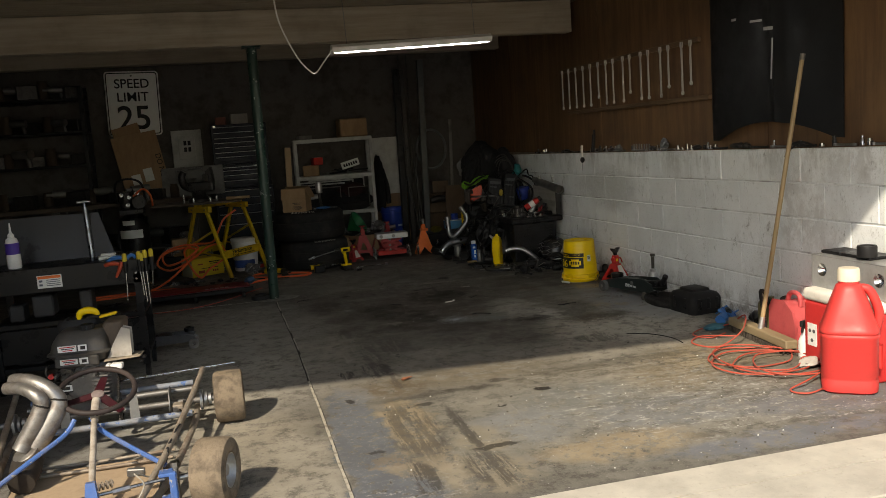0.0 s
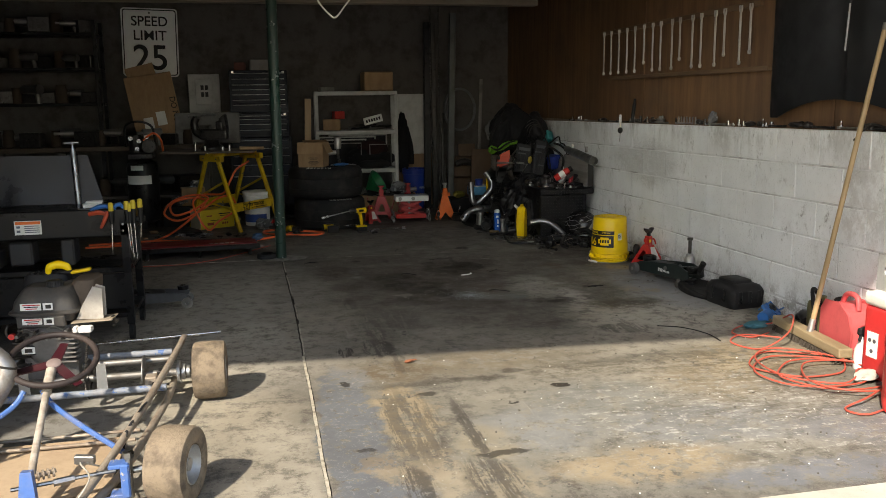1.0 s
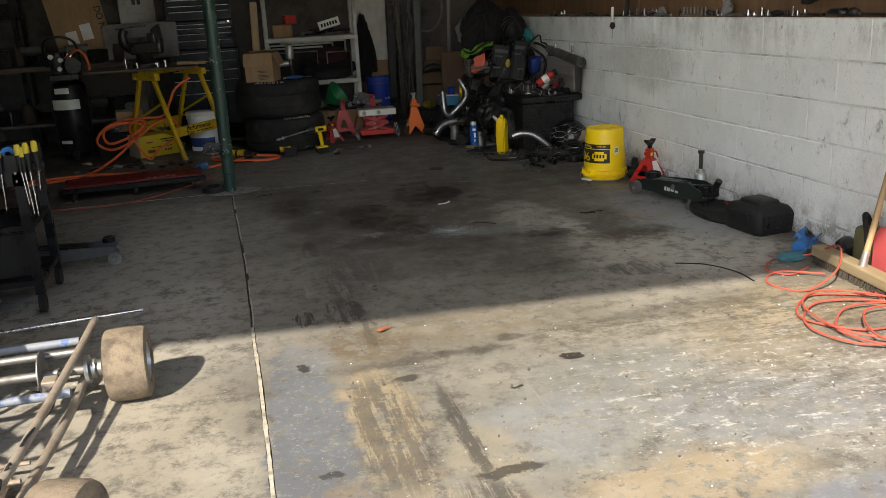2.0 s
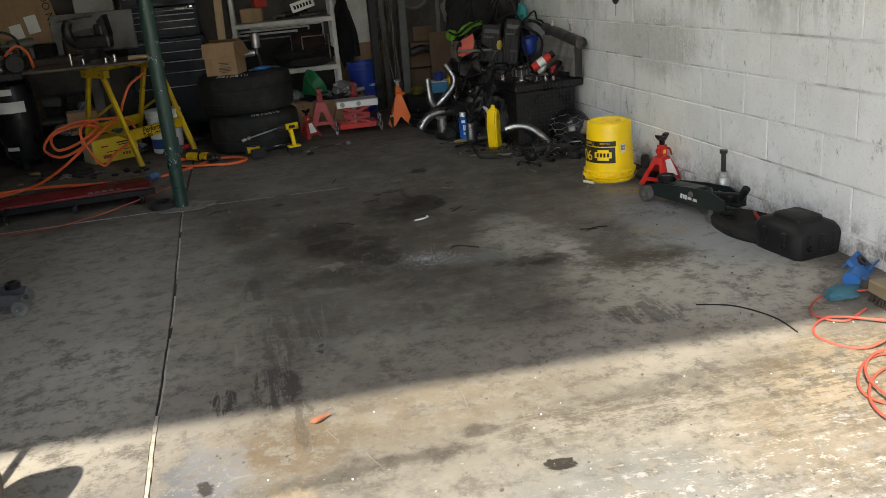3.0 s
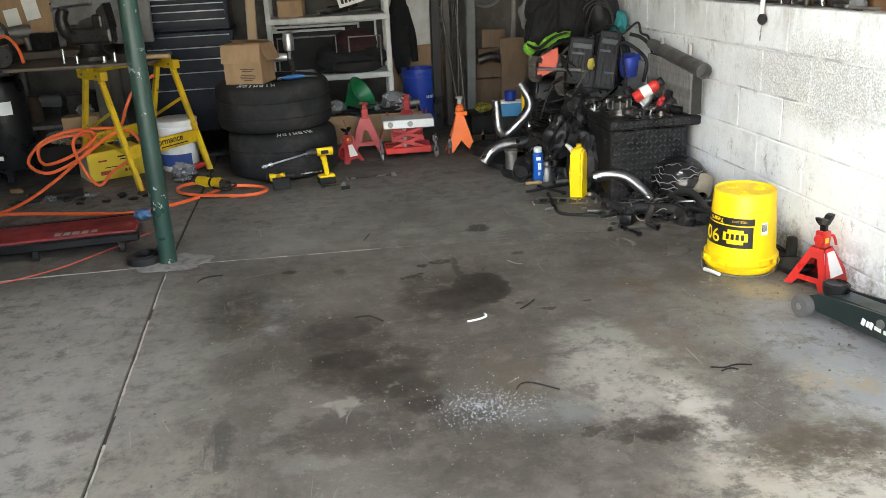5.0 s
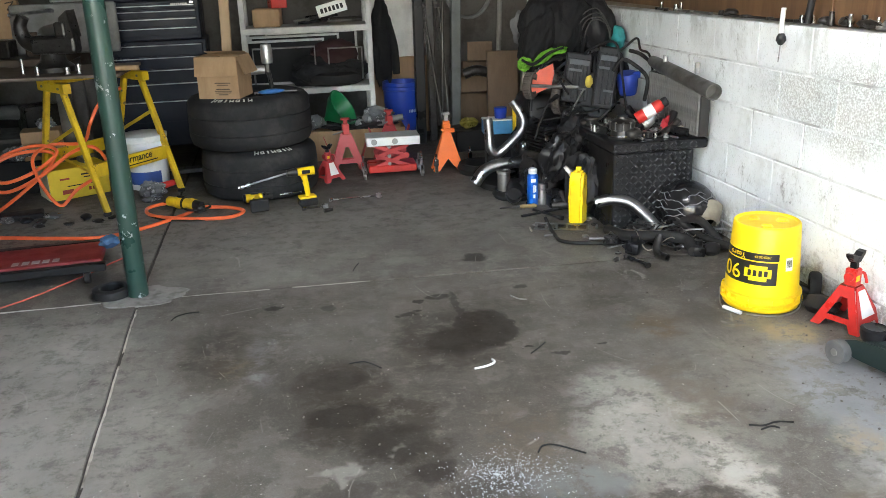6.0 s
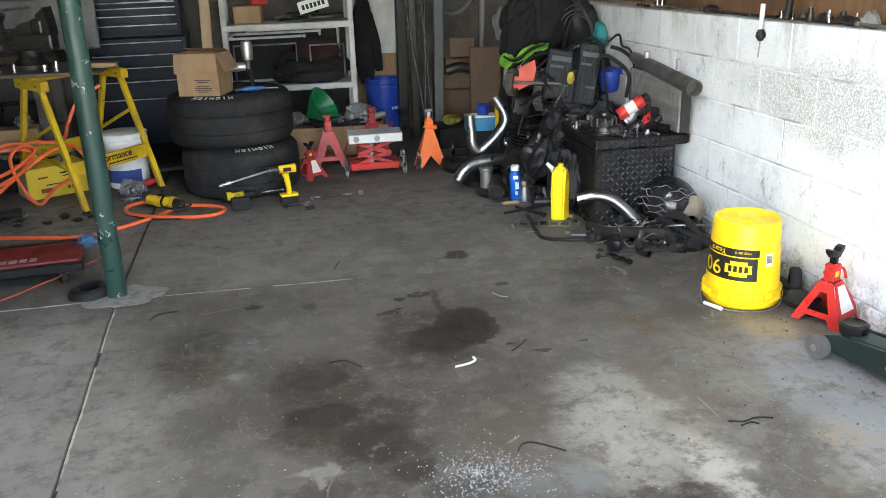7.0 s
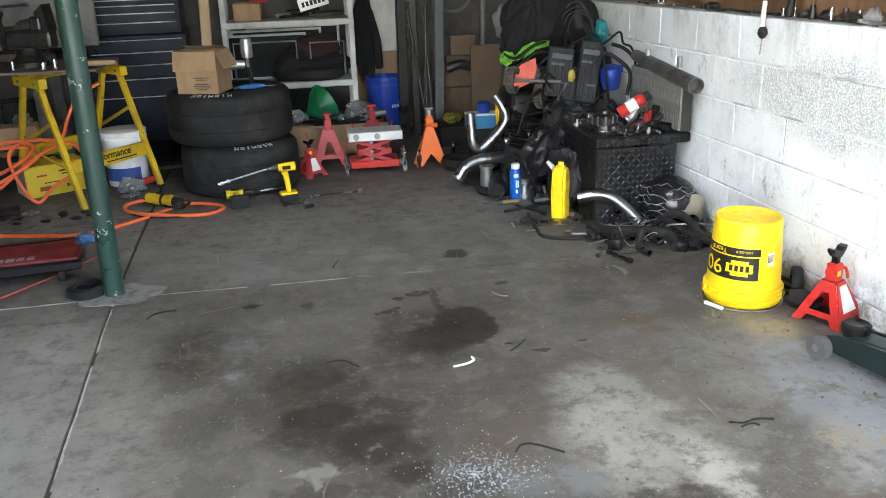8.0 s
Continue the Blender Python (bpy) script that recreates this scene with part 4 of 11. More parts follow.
        rod(bm, W(-2.5, y0, z0), W(-1.735, y0, z0 + 0.005), 0.015)
        part("rear_crossbar", bm, mt, t, "", True)
    bm = nb()
    rod(bm, W(-2.12, 5.10, 0.205), W(-1.52, 5.10, 0.226), 0.0075)
    part("push_bar", bm, CHROME, t, "bright thin bar", True)
    for x in (-1.995, -2.30):
        bm = nb()
        extrude_shape(bm, [(-0.022, -0.05), (0.022, -0.05), (0.018, 0.07), (-0.018, 0.07)], 0.008, pose(*W(x, 4.71, 0.155), 0, 0, 10))
        part("seat_bracket", bm, ALU, t, "bare metal seat bracket")
    # sprocket and chain
    bm = nb()
    pts = []
    for i in range(72):
        a = i * math.tau / 72
        r = 0.088 if i % 2 else 0.081
        pts.append((r * math.cos(a), r * math.sin(a)))
    extrude_shape(bm, pts, 0.005, pose(*W(-2.07, 4.83, 0.128), 0, 0, 90), [[(0.06 * math.cos(-a), 0.06 * math.sin(-a)) for a in (i * math.tau / 24 for i in range(24))]])
    box(bm, W(-2.07, 4.83, 0.128), (0.005, 0.13, 0.02))
    box(bm, W(-2.07, 4.83, 0.128), (0.0052, 0.02, 0.13))
    part("sprocket", bm, DARK_METAL, t)
    bm = nb()
    a0, a1 = Vector(W(-2.07, 4.745, 0.15)), Vector(W(-2.07, 4.875, 0.30))
    for i in range(22):
        p = a0.lerp(a1, i / 21)
        box(bm, p, (0.012 if i % 2 else 0.008, 0.009, 0.009), 0.002)
    part("chain", bm, DARK_METAL, t, "oily drive chain")
    # steering
    m = pose(*W(-2.078, 4.30, 0.378), 24, 5, -4)
    bm = nb()
    ring = [(0.150 * math.cos(a), 0.142 * math.sin(a), 0) for a in (i * math.tau / 24 for i in range(24))]
    tube(bm, [m @ Vector(p) for p in ring], 0.0115, 10, 3, True)
    for i in range(40):
        a = i * math.tau / 40
        blob(bm, m @ Vector((0.150 * math.cos(a), 0.142 * math.sin(a), -0.003)), (0.0125, 0.0125, 0.0125), 0.0, 0, 1)
    wheel = part("steering_wheel", bm, finish("worn_grip", (0.022, 0.016, 0.016), 0.6, dirt=0.4, dirt_color=(0.09, 0.065, 0.055), bump=0.3), t, "worn black and maroon steering wheel", True)
    for a in (-90, 38, 165):
        bm = nb()
        extrude_shape(bm, [(0.015, -0.020), (0.14, -0.014), (0.14, 0.014), (0.015, 0.020)], 0.006, m @ pose(0, 0, -0.022, 90, 0, 0) @ pose(0, 0, 0, 0, -a, 0) @ pose(0, 0, 0, 0, 0, -9))
        part("spoke", bm, finish("maroon_enamel", (0.040, 0.005, 0.010), 0.45, dirt=0.5), wheel, "maroon spoke")
    bm = nb()
    lathe(bm, [(0, -0.012), (0.016, -0.012), (0.026, -0.018), (0.028, -0.04), (0, -0.04)], 20, m)
    part("hub", bm, finish("dusty_hub", (0.22, 0.17, 0.16), 0.6, dirt=0.5), wheel, "", True)
    bm = nb()
    tube(bm, [W(-2.082, 4.275, 0.345), W(-2.085, 4.19, 0.285)], 0.018, 12, 1)
    tube(bm, [W(-2.085, 4.19, 0.285), W(-2.06, 3.86, 0.165), W(-2.045, 3.72, 0.10)], 0.0125, 12, 1)
    part("steering_column", bm, finish("dusty_white_tube", (0.40, 0.355, 0.30), 0.6, dirt=0.8, dirt_color=(0.16, 0.125, 0.09), blotch=14), t, "dusty pale steering column", True)
    bm = nb()
    extrude_shape(bm, [(-0.03, 0), (0.03, 0), (0.016, 0.13), (-0.016, 0.13)], 0.03, pose(*W(-2.04, 3.69, 0.07), -8))
    part("column_bracket", bm, BLUE_PAINT, t, "blue column bracket")
    bm = nb()
    rod(bm, W(-2.06, 3.76, 0.15), W(-1.98, 3.80, 0.155), 0.008)
    for i in range(4):
        rod(bm, W(-2.03 + i * 0.014, 3.775 + i * 0.006, 0.152), W(-2.025 + i * 0.014, 3.777 + i * 0.006, 0.152), 0.016, seg=10)
    part("pedal_spring", bm, RUSTY, t)
    # engine, a little turned
    TIN = finish("tank_grey", (0.055, 0.052, 0.049), 0.45, dirt=0.55, dirt_color=(0.12, 0.10, 0.08), blotch=11)
    CASE = finish("engine_grey", (0.16, 0.155, 0.15), 0.5, 0.4, dirt=0.55)
    bm = nb()
    box(bm, (0, 0.01, 0.235), (0.23, 0.19, 0.27), 0.015, seg=2)
    eng = part("engine", bm, CASE, t, "small grimy grey engine", m=pose(*W(-2.215, 4.95, 0), 0, 0, -6))

    def loft(bm, secs, e=6.0, seg=36):
        loops = []
        for z, hx, hy, cx, cy in secs:
            lp = []
            for q in range(seg):
                a = q * math.tau / seg
                ca, sa = math.cos(a), math.sin(a)
                r = 1 / (abs(ca) ** e + abs(sa) ** e) ** (1 / e)
                lp.append(bm.verts.new((cx + r * ca * hx, cy + r * sa * hy, z)))
            loops.append(lp)
        for u, v in zip(loops, loops[1:]):
            for q in range(seg):
                bm.faces.new((u[q], u[(q + 1) % seg], v[(q + 1) % seg], v[q]))
        bm.faces.new(loops[0][::-1])
        bm.faces.new(loops[-1])
        return bm

    part("fuel_tank", loft(nb(), [(0.385, 0.115, 0.10, -0.005, 0.0), (0.410, 0.130, 0.112, -0.010, 0.0), (0.424, 0.148, 0.124, -0.012, 0.0), (0.430, 0.148, 0.124, -0.012, 0.0), (0.438, 0.136, 0.112, -0.010, 0.0), (0.475, 0.128, 0.108, -0.008, 0.002), (0.515, 0.108, 0.090, -0.004, 0.012), (0.528, 0.098, 0.080, 0.0, 0.016), (0.531, 0.085, 0.070, 0.0, 0.02)]), TIN, eng, "dusty dark grey fuel tank", True)
    bm = nb()
    lathe(bm, [(0, 0.026), (0.026, 0.026), (0.031, 0.021), (0.034, 0.004), (0.034, 0)], 18, pose(0.025, -0.03, 0.529))
    for i in range(12):
        a = i * math.tau / 12
        rod(bm, (0.025 + 0.033 * math.cos(a), -0.03 + 0.033 * math.sin(a), 0.531), (0.025 + 0.030 * math.cos(a), -0.03 + 0.030 * math.sin(a), 0.552), 0.004, seg=6)
    part("fuel_cap", bm, BLACK_MAT, eng, "", True)
    part("recoil_cover", loft(nb(), [(0.50, 0.10, 0.045, -0.045, 0.10), (0.545, 0.098, 0.045, -0.045, 0.10), (0.562, 0.085, 0.035, -0.045, 0.10)], 4), BLACK_MAT, eng, "", True)
    bm = nb()
    for i in range(5):
        box(bm, (-0.10 + i * 0.026, 0.10, 0.565), (0.012, 0.06, 0.008), 0.002)
    part("cover_ribs", bm, BLACK_MAT, eng)
    part("side_cover", loft(nb(), [(0.40, 0.070, 0.085, 0.105, 0.05), (0.49, 0.064, 0.085, 0.120, 0.055), (0.545, 0.048, 0.080, 0.140, 0.06), (0.552, 0.040, 0.070, 0.140, 0.06)], 5), finish("dusty_brown_plastic", (0.095, 0.070, 0.052), 0.7, dirt=0.5, dirt_color=(0.20, 0.16, 0.12)), eng, "dust-brown plastic cover", True)
    bm = nb()
    extrude_shape(bm, [(-0.045, 0), (0.058, 0), (0.060, 0.125), (0.028, 0.135), (-0.022, 0.05)], 0.05, pose(0.170, -0.055, 0.392))
    bmesh.ops.bevel(bm, geom=bm.edges[:], offset=0.004, segments=1, affect="EDGES")
    part("air_box", bm, finish("pale_dusty_plastic", (0.40, 0.37, 0.33), 0.6, dirt=0.45), eng, "pale dusty air box")
    bm = nb()
    box(bm, (0.19, -0.06, 0.384), (0.17, 0.11, 0.006), 0.002, pose(0, 0, 0, 0, -3, 0))
    part("mounting_plate", bm, finish("tan_plate", (0.30, 0.25, 0.19), 0.7, dirt=0.5), eng)
    for q, (dx, dz) in enumerate(((0, 0), (0.018, -0.012), (0.006, -0.03))):
        bm = nb()
        rod(bm, (0.265 + dx, -0.075, 0.385 + dz), (0.265 + dx, -0.045, 0.385 + dz), 0.010 - q * 0.002, seg=8)
        part("lever_nut", bm, DARK_METAL, eng)
    for x, w in ((0.128, 0.020), (0.168, 0.056)):
        bm = nb()
        box(bm, (x, -0.125, 0.356), (w, 0.045, 0.026), 0.007, seg=2)
        part("carburettor_cap", bm, WHITE, eng, "white plastic cap")
    # front of the engine: cooling housing, fins, labels, linkage
    bm = nb()
    lathe(bm, [(0.088, 0.0), (0.092, 0.03), (0.080, 0.045), (0.055, 0.050), (0.030, 0.046), (0, 0.046)], 28, pose(0.01, -0.075, 0.275, 90, 0, 0))
    part("blower_housing", bm, CASE, eng, "", True)
    for i in range(5):
        bm = nb()
        box(bm, (-0.115, -0.02, 0.20 + i * 0.032), (0.07, 0.16, 0.008), 0.002)
        part("cooling_fin", bm, DARK_METAL, eng)
    for i in range(6):
        bm = nb()
        box(bm, (0.085, -0.10, 0.215 + i * 0.020), (0.075, 0.07, 0.006), 0.002)
        part("cooling_fin", bm, CASE, eng)
    bm = nb()
    box(bm, (-0.015, -0.112, 0.392), (0.20, 0.024, 0.05), 0.006)
    part("tank_skirt", bm, TIN, eng)
    for x, z, w, h, y, red in ((-0.052, 0.458, 0.085, 0.030, -0.1165, 1), (0.018, 0.458, 0.040, 0.030, -0.1165, 0), (-0.048, 0.396, 0.080, 0.026, -0.1262, 1), (0.020, 0.396, 0.040, 0.030, -0.1262, 0), (-0.075, 0.270, 0.055, 0.030, -0.1262, 0)):
        bm = nb()
        box(bm, (x, y, z), (w, 0.002, h))
        part("label", bm, PAPER, eng, "white warning label")
        for q in range(3 if red else 1):
            bm = nb()
            box(bm, (x + 0.002, y - 0.0014, z + (0.008 - q * 0.008 if red else 0)), (w * (0.84 - 0.15 * q) if red else w * 0.55, 0.001, 0.0042 if red else h * 0.55))
            part("print_bar", bm, (RED, BLACK_MAT, RED)[q] if red else DARK_METAL, eng)
    bm = nb()
    box(bm, (-0.075, -0.118, 0.270), (0.065, 0.012, 0.045), 0.003)
    part("fan_plate", bm, BLACK_MAT, eng)
    random.seed(44)
    for i in range(12):
        x, z = random.uniform(-0.12, 0.09), random.uniform(0.315, 0.365)
        bm = nb()
        if i % 3 == 0:
            tube(bm, [(x, -0.135, z), (x + 0.03, -0.14, z + 0.012), (x + 0.065, -0.132, z - 0.006)], 0.0035, 6, 4)
        else:
            rod(bm, (x, -0.095, z), (x, -0.142, z), random.uniform(0.005, 0.012), seg=8)
        part("linkage", bm, (STEEL, DULL_STEEL, DARK_METAL)[i % 3], eng)
    bm = nb()
    rod(bm, (-0.135, -0.115, 0.335), (-0.135, -0.137, 0.335), 0.013, seg=14)
    part("stop_button", bm, RED_PLASTIC, eng, "red button")
    bm = nb()
    tube(bm, [(-0.145, -0.09, 0.38), (-0.155, -0.115, 0.375), (-0.16, -0.12, 0.35), (-0.15, -0.12, 0.33)], 0.006, 8)
    part("choke_lever", bm, DARK_METAL, eng, "", True)
    # bent exhaust beside the wheel
    WELD = finish("welded_steel", (0.30, 0.288, 0.272), 0.44, 0.75, dirt=0.7, dirt_color=(0.11, 0.08, 0.06), blotch=14, bump=0.15)
    for p, rr in (([(-2.40, 4.34, 0.455), (-2.325, 4.27, 0.462), (-2.255, 4.23, 0.435), (-2.215, 4.22, 0.385), (-2.228, 4.21, 0.335), (-2.275, 4.20, 0.265), (-2.315, 4.19, 0.205)], [0.029, 0.029, 0.030, 0.033, 0.038, 0.040, 0.038]),
                  ([(-2.42, 4.30, 0.435), (-2.345, 4.24, 0.440), (-2.285, 4.19, 0.415), (-2.275, 4.19, 0.375), (-2.305, 4.18, 0.31), (-2.345, 4.18, 0.245), (-2.37, 4.17, 0.205)], [0.026, 0.026, 0.028, 0.030, 0.033, 0.035, 0.034])):
        bm = nb()
        tube(bm, [W(*q) for q in p], rr, 18, 2, wall=0.12)
        ex = part("exhaust_pipe", bm, WELD, t, "bent bare steel exhaust pipe", True)
        bm = nb()
        a, b = Vector(W(*p[3])), Vector(W(*p[4]))
        lathe(bm, [(rr[3] + 0.001, -0.004), (rr[3] + 0.004, 0), (rr[3] + 0.003, 0.004)], 18, Matrix.Translation(a) @ basis(b - a).to_4x4())
        part("weld_bead", bm, DARK_METAL, ex, "", True)
    bm = nb()
    lathe(bm, [(0.052, 0), (0.056, 0.004), (0.056, 0.016), (0.05, 0.02), (0.0, 0.02)], 24, pose(*W(-2.345, 4.18, 0.185), 20, -25, 0))
    part("exhaust_flange", bm, WELD, t, "", True)
    bm = nb()
    tube(bm, [W(-2.36, 4.08, 0.10), W(-2.36, 4.18, 0.13), W(-2.37, 4.34, 0.16)], [0.05, 0.06, 0.058], 18, 4)
    part("muffler_can", bm, finish("sooty_can", (0.05, 0.042, 0.036), 0.6, 0.4, dirt=0.6), t, "sooty dark muffler can", True)
    # brake caliper, cable wound round the rail, torn wire
    for i, (x, y, z, s) in enumerate(((-1.80, 4.74, 0.125, (0.05, 0.06, 0.05)), (-1.85, 4.72, 0.10, (0.03, 0.04, 0.03)), (-1.765, 4.77, 0.155, (0.025, 0.05, 0.02)))):
        bm = nb()
        box(bm, W(x, y, z), s, 0.006, seg=2)
        part("brake_caliper", bm, DARK_METAL if i else RUSTY, t)
    bm = nb()
    tube(bm, [W(-1.815, 4.02, 0.10), W(-1.80, 4.06, 0.165), W(-1.825, 4.10, 0.13), W(-1.79, 4.13, 0.175), W(-1.815, 4.18, 0.12), W(-1.775, 4.25, 0.18), W(-1.76, 4.45, 0.15), W(-1.77, 4.62, 0.12), W(-1.80, 4.74, 0.13)], 0.004, 6)
    part("brake_cable", bm, BLACK_MAT, t, "black brake cable wound round the rail", True)
    bm = nb()
    tube(bm, [W(-1.90, 3.66, 0.10), W(-1.86, 3.70, 0.16), W(-1.90, 3.78, 0.18), W(-1.86, 3.86, 0.13), W(-1.83, 3.90, 0.12)], 0.003, 6)
    part("wire", bm, finish("dirty_pale_wire", (0.40, 0.37, 0.31), 0.7, dirt=0.5), t, "loose pale wire", True)
    bm = nb()
    box(bm, W(-1.905, 3.865, 0.155), (0.065, 0.02, 0.03), 0.003, pose(0, 0, 0, 8, 4, -6))
    part("pedal", bm, DULL_STEEL, t, "small drilled alloy pedal")
    # yellow cordless tool lying on the engine
    g = thing("cordless_tool", (-2.19, 5.03, 0.562), "yellow and black cordless tool lying on the engine", "power tool")
    bm = nb()
    tube(bm, [(-0.05, 0, 0.0), (-0.045, 0, 0.028), (-0.01, 0, 0.04), (0.025, 0, 0.03), (0.035, 0, 0.008)], [0.012, 0.017, 0.019, 0.017, 0.012], 14)
    part("body", bm, YELLOW, g, "", True)
    bm = nb()
    box(bm, (0.085, 0, 0.008), (0.085, 0.04, 0.014), 0.006, pose(0, 0, 0, 0, -8, 0), 2)
    part("battery_grip", bm, YELLOW, g)
    bm = nb()
    box(bm, (0.02, 0, 0.006), (0.06, 0.035, 0.016), 0.005)
    part("chuck", bm, BLACK_MAT, g)


kart()


# ---- black rolling tool cart ----
def tool_cart():
    ox, oy = -2.45, 6.1
    t = thing("tool_cart", (ox, oy, 0), "black steel rolling tool cart with raised lid", "tool cart")

    def W(x, y, z):
        return (x - ox, y - oy, z)

    for x in (-2.86, -2.045):
        for y in (5.92, 6.34):
            bm = nb()
            extrude_shape(bm, [(-0.02, 0.09), (0.02, 0.09), (0.02, 0.66), (-0.02, 0.66)], 0.04, pose(*W(x, y, 0)))
            leg = part("leg", bm, BLACK, t)
            bm = nb()
            rod(bm, W(x - 0.012, y, 0.045), W(x + 0.012, y, 0.045), 0.045, seg=20)
            part("caster", bm, RUBBER, leg, "", True)
            for z in (0.62, 0.655):
                bm = nb()
                rod(bm, W(x - 0.005, y - 0.021, z), W(x - 0.005, y - 0.025, z), 0.006, seg=8)
                part("bolt", bm, STEEL, leg)
    for z in (0.14, 0.40):
        bm = nb()
        box(bm, W(-2.45, 6.13, z), (0.84, 0.42, 0.03), 0.004)
        part("shelf", bm, BLACK, t)
    bm = nb()
    box(bm, W(-2.45, 6.13, 0.665), (0.86, 0.46, 0.15), 0.006)
    part("top_tray", bm, BLACK, t)
    bm = nb()
    box(bm, W(-2.45, 5.92, 0.28), (0.78, 0.02, 0.20), 0.004)
    part("lower_panel", bm, BLACK, t)
    bm = nb()
    extrude_shape(bm, [(-0.40, 0), (0.40, 0), (0.32, 0.28), (-0.40, 0.285)], 0.02, pose(*W(-2.60, 6.24, 0.735), -14))
    bmesh.ops.bevel(bm, geom=bm.edges[:], offset=0.004, segments=1, affect="EDGES")
    lid = part("lid", bm, finish("grey_steel_lid", (0.040, 0.038, 0.038), 0.35, dirt=0.25), t, "raised dark grey lid")
    bm = nb()
    box(bm, W(-2.53, 5.8985, 0.655), (0.135, 0.002, 0.075))
    lb = part("warning_label", bm, PAPER, t, "white warning label with an orange strip")
    bm = nb()
    box(bm, W(-2.53, 5.8965, 0.681), (0.125, 0.002, 0.016))
    part("strip", bm, ORANGE, lb)
    bm = nb()
    for i in range(4):
        box(bm, W(-2.51, 5.8965, 0.664 - i * 0.011), (0.075, 0.002, 0.004))
    box(bm, W(-2.578, 5.8965, 0.66), (0.018, 0.002, 0.012))
    box(bm, W(-2.578, 5.8965, 0.637), (0.018, 0.002, 0.012))
    part("print_bar", bm, finish("label_ink", (0.12, 0.13, 0.16), 0.6), lb)
    # chrome handle standing behind the lid
    bm = nb()
    rod(bm, W(-2.33, 6.22, 0.73), W(-2.345, 6.26, 1.055), 0.016)
    rod(bm, W(-2.345, 6.26, 1.055), W(-2.347, 6.265, 1.085), 0.008)
    rod(bm, W(-2.39, 6.265, 1.085), W(-2.31, 6.265, 1.088), 0.009)
    part("jack_handle", bm, STEEL, t, "chrome T handle", True)
    # sheet metal box seen on the shelf
    M_DIM = finish("dim_grey_parts", (0.035, 0.035, 0.037), 0.5, dirt=0.4)
    for x, w, z, h in ((-2.60, 0.12, 0.50, 0.13), (-2.36, 0.07, 0.50, 0.15), (-2.75, 0.08, 0.47, 0.1), (-2.5, 0.07, 0.2, 0.12), (-2.7, 0.15, 0.22, 0.14)):
        bm = nb()
        box(bm, W(x, 6.05, z), (w, 0.15, h), 0.01)
        part("hardware_box", bm, M_DIM, t)
    # things on the cart
    b = thing("glue_bottle", (-2.725, 5.99, 0.741), "white squeeze bottle with a purple label and spout", "bottle")
    bm = nb()
    lathe(bm, [(0, 0), (0.036, 0), (0.039, 0.006), (0.038, 0.15), (0.03, 0.175), (0.016, 0.185), (0, 0.185)], 24)
    part("bottle_body", bm, WHITE, b, "", True)
    bm = nb()
    lathe(bm, [(0.0392, 0.085), (0.0392, 0.15), (0.0385, 0.151)], 24)
    part("label", bm, finish("purple_label", (0.07, 0.03, 0.28), 0.5), b, "purple label", True)
    bm = nb()
    lathe(bm, [(0.018, 0.18), (0.018, 0.20), (0.008, 0.21), (0.003, 0.27), (0, 0.27)], 16)
    part("spout", bm, WHITE, b, "", True)
    bm = nb()
    box(bm, (0, 0, 0.012), (0.10, 0.06, 0.022), 0.004, pose(0, 0, 0, 0, 0, 14))
    box(bm, (0.01, 0.0, 0.03), (0.085, 0.05, 0.012), 0.003, pose(0, 0, 0, 0, 0, 4))
    single("paper_stack", bm, PAPER, "small stack of white papers on the cart", "papers", m=pose(-2.215, 6.0, 0.741), smooth=False)
    # magnetic holder of screwdrivers at the cart's edge
    r = thing("tool_holder", (-2.06, 5.93, 0.66), "black magnetic holder full of screwdrivers and pliers", "tool holder")
    bm = nb()
    box(bm, (0, -0.02, 0.02), (0.26, 0.02, 0.03), 0.003)
    part("rail", bm, BLACK_MAT, r)
    BUTT = finish("yellow_butt", (0.55, 0.42, 0.03), 0.45, dirt=0.2)
    for x, L, hl in ((-0.043, 0.165, 0.105), (0.038, 0.145, 0.11), (0.052, 0.19, 0.10), (0.073, 0.20, 0.115), (0.108, 0.085, 0.12)):
        d = thing("screwdriver", (-2.06 + x, 5.885, 0.66), "screwdriver with a black and yellow grip hanging in the holder", "screwdriver", "hung screwdrivers")
        bm = nb()
        lathe(bm, [(0, hl), (0.013, hl - 0.002), (0.0145, hl * 0.6), (0.011, 0.02), (0.009, 0.0), (0, 0.0)], 10)
        part("grip", bm, BLACK_MAT, d, "", True)
        bm = nb()
        lathe(bm, [(0, hl + 0.014), (0.010, hl + 0.012), (0.0135, hl + 0.002), (0.0145, hl - 0.03), (0.0142, hl - 0.034)], 10)
        part("butt", bm, BUTT, d, "yellow butt", True)
        bm = nb()
        rod(bm, (0, 0, 0.0), (0.008 * math.sin(x * 40), 0, -L), 0.004, 0.0033, 8)
        part("blade", bm, CHROME, d, "", True)
    bm = nb()
    tube(bm, [(-0.15, -0.02, 0.075), (-0.10, -0.025, 0.095), (-0.05, -0.02, 0.090), (-0.02, -0.02, 0.075)], [0.010, 0.013, 0.012, 0.008], 8)
    tube(bm, [(-0.04, -0.035, 0.085), (0.0, -0.035, 0.105), (0.02, -0.03, 0.085)], [0.010, 0.012, 0.009], 8)
    single("pliers", bm, LIGHT_BLUE, "blue handled pliers lying on the holder", "pliers", m=pose(-2.06, 5.93, 0.66))
    bm = nb()
    tube(bm, [(-0.16, -0.03, 0.055), (-0.11, -0.04, 0.065), (-0.07, -0.04, 0.055)], [0.011, 0.014, 0.010], 8)
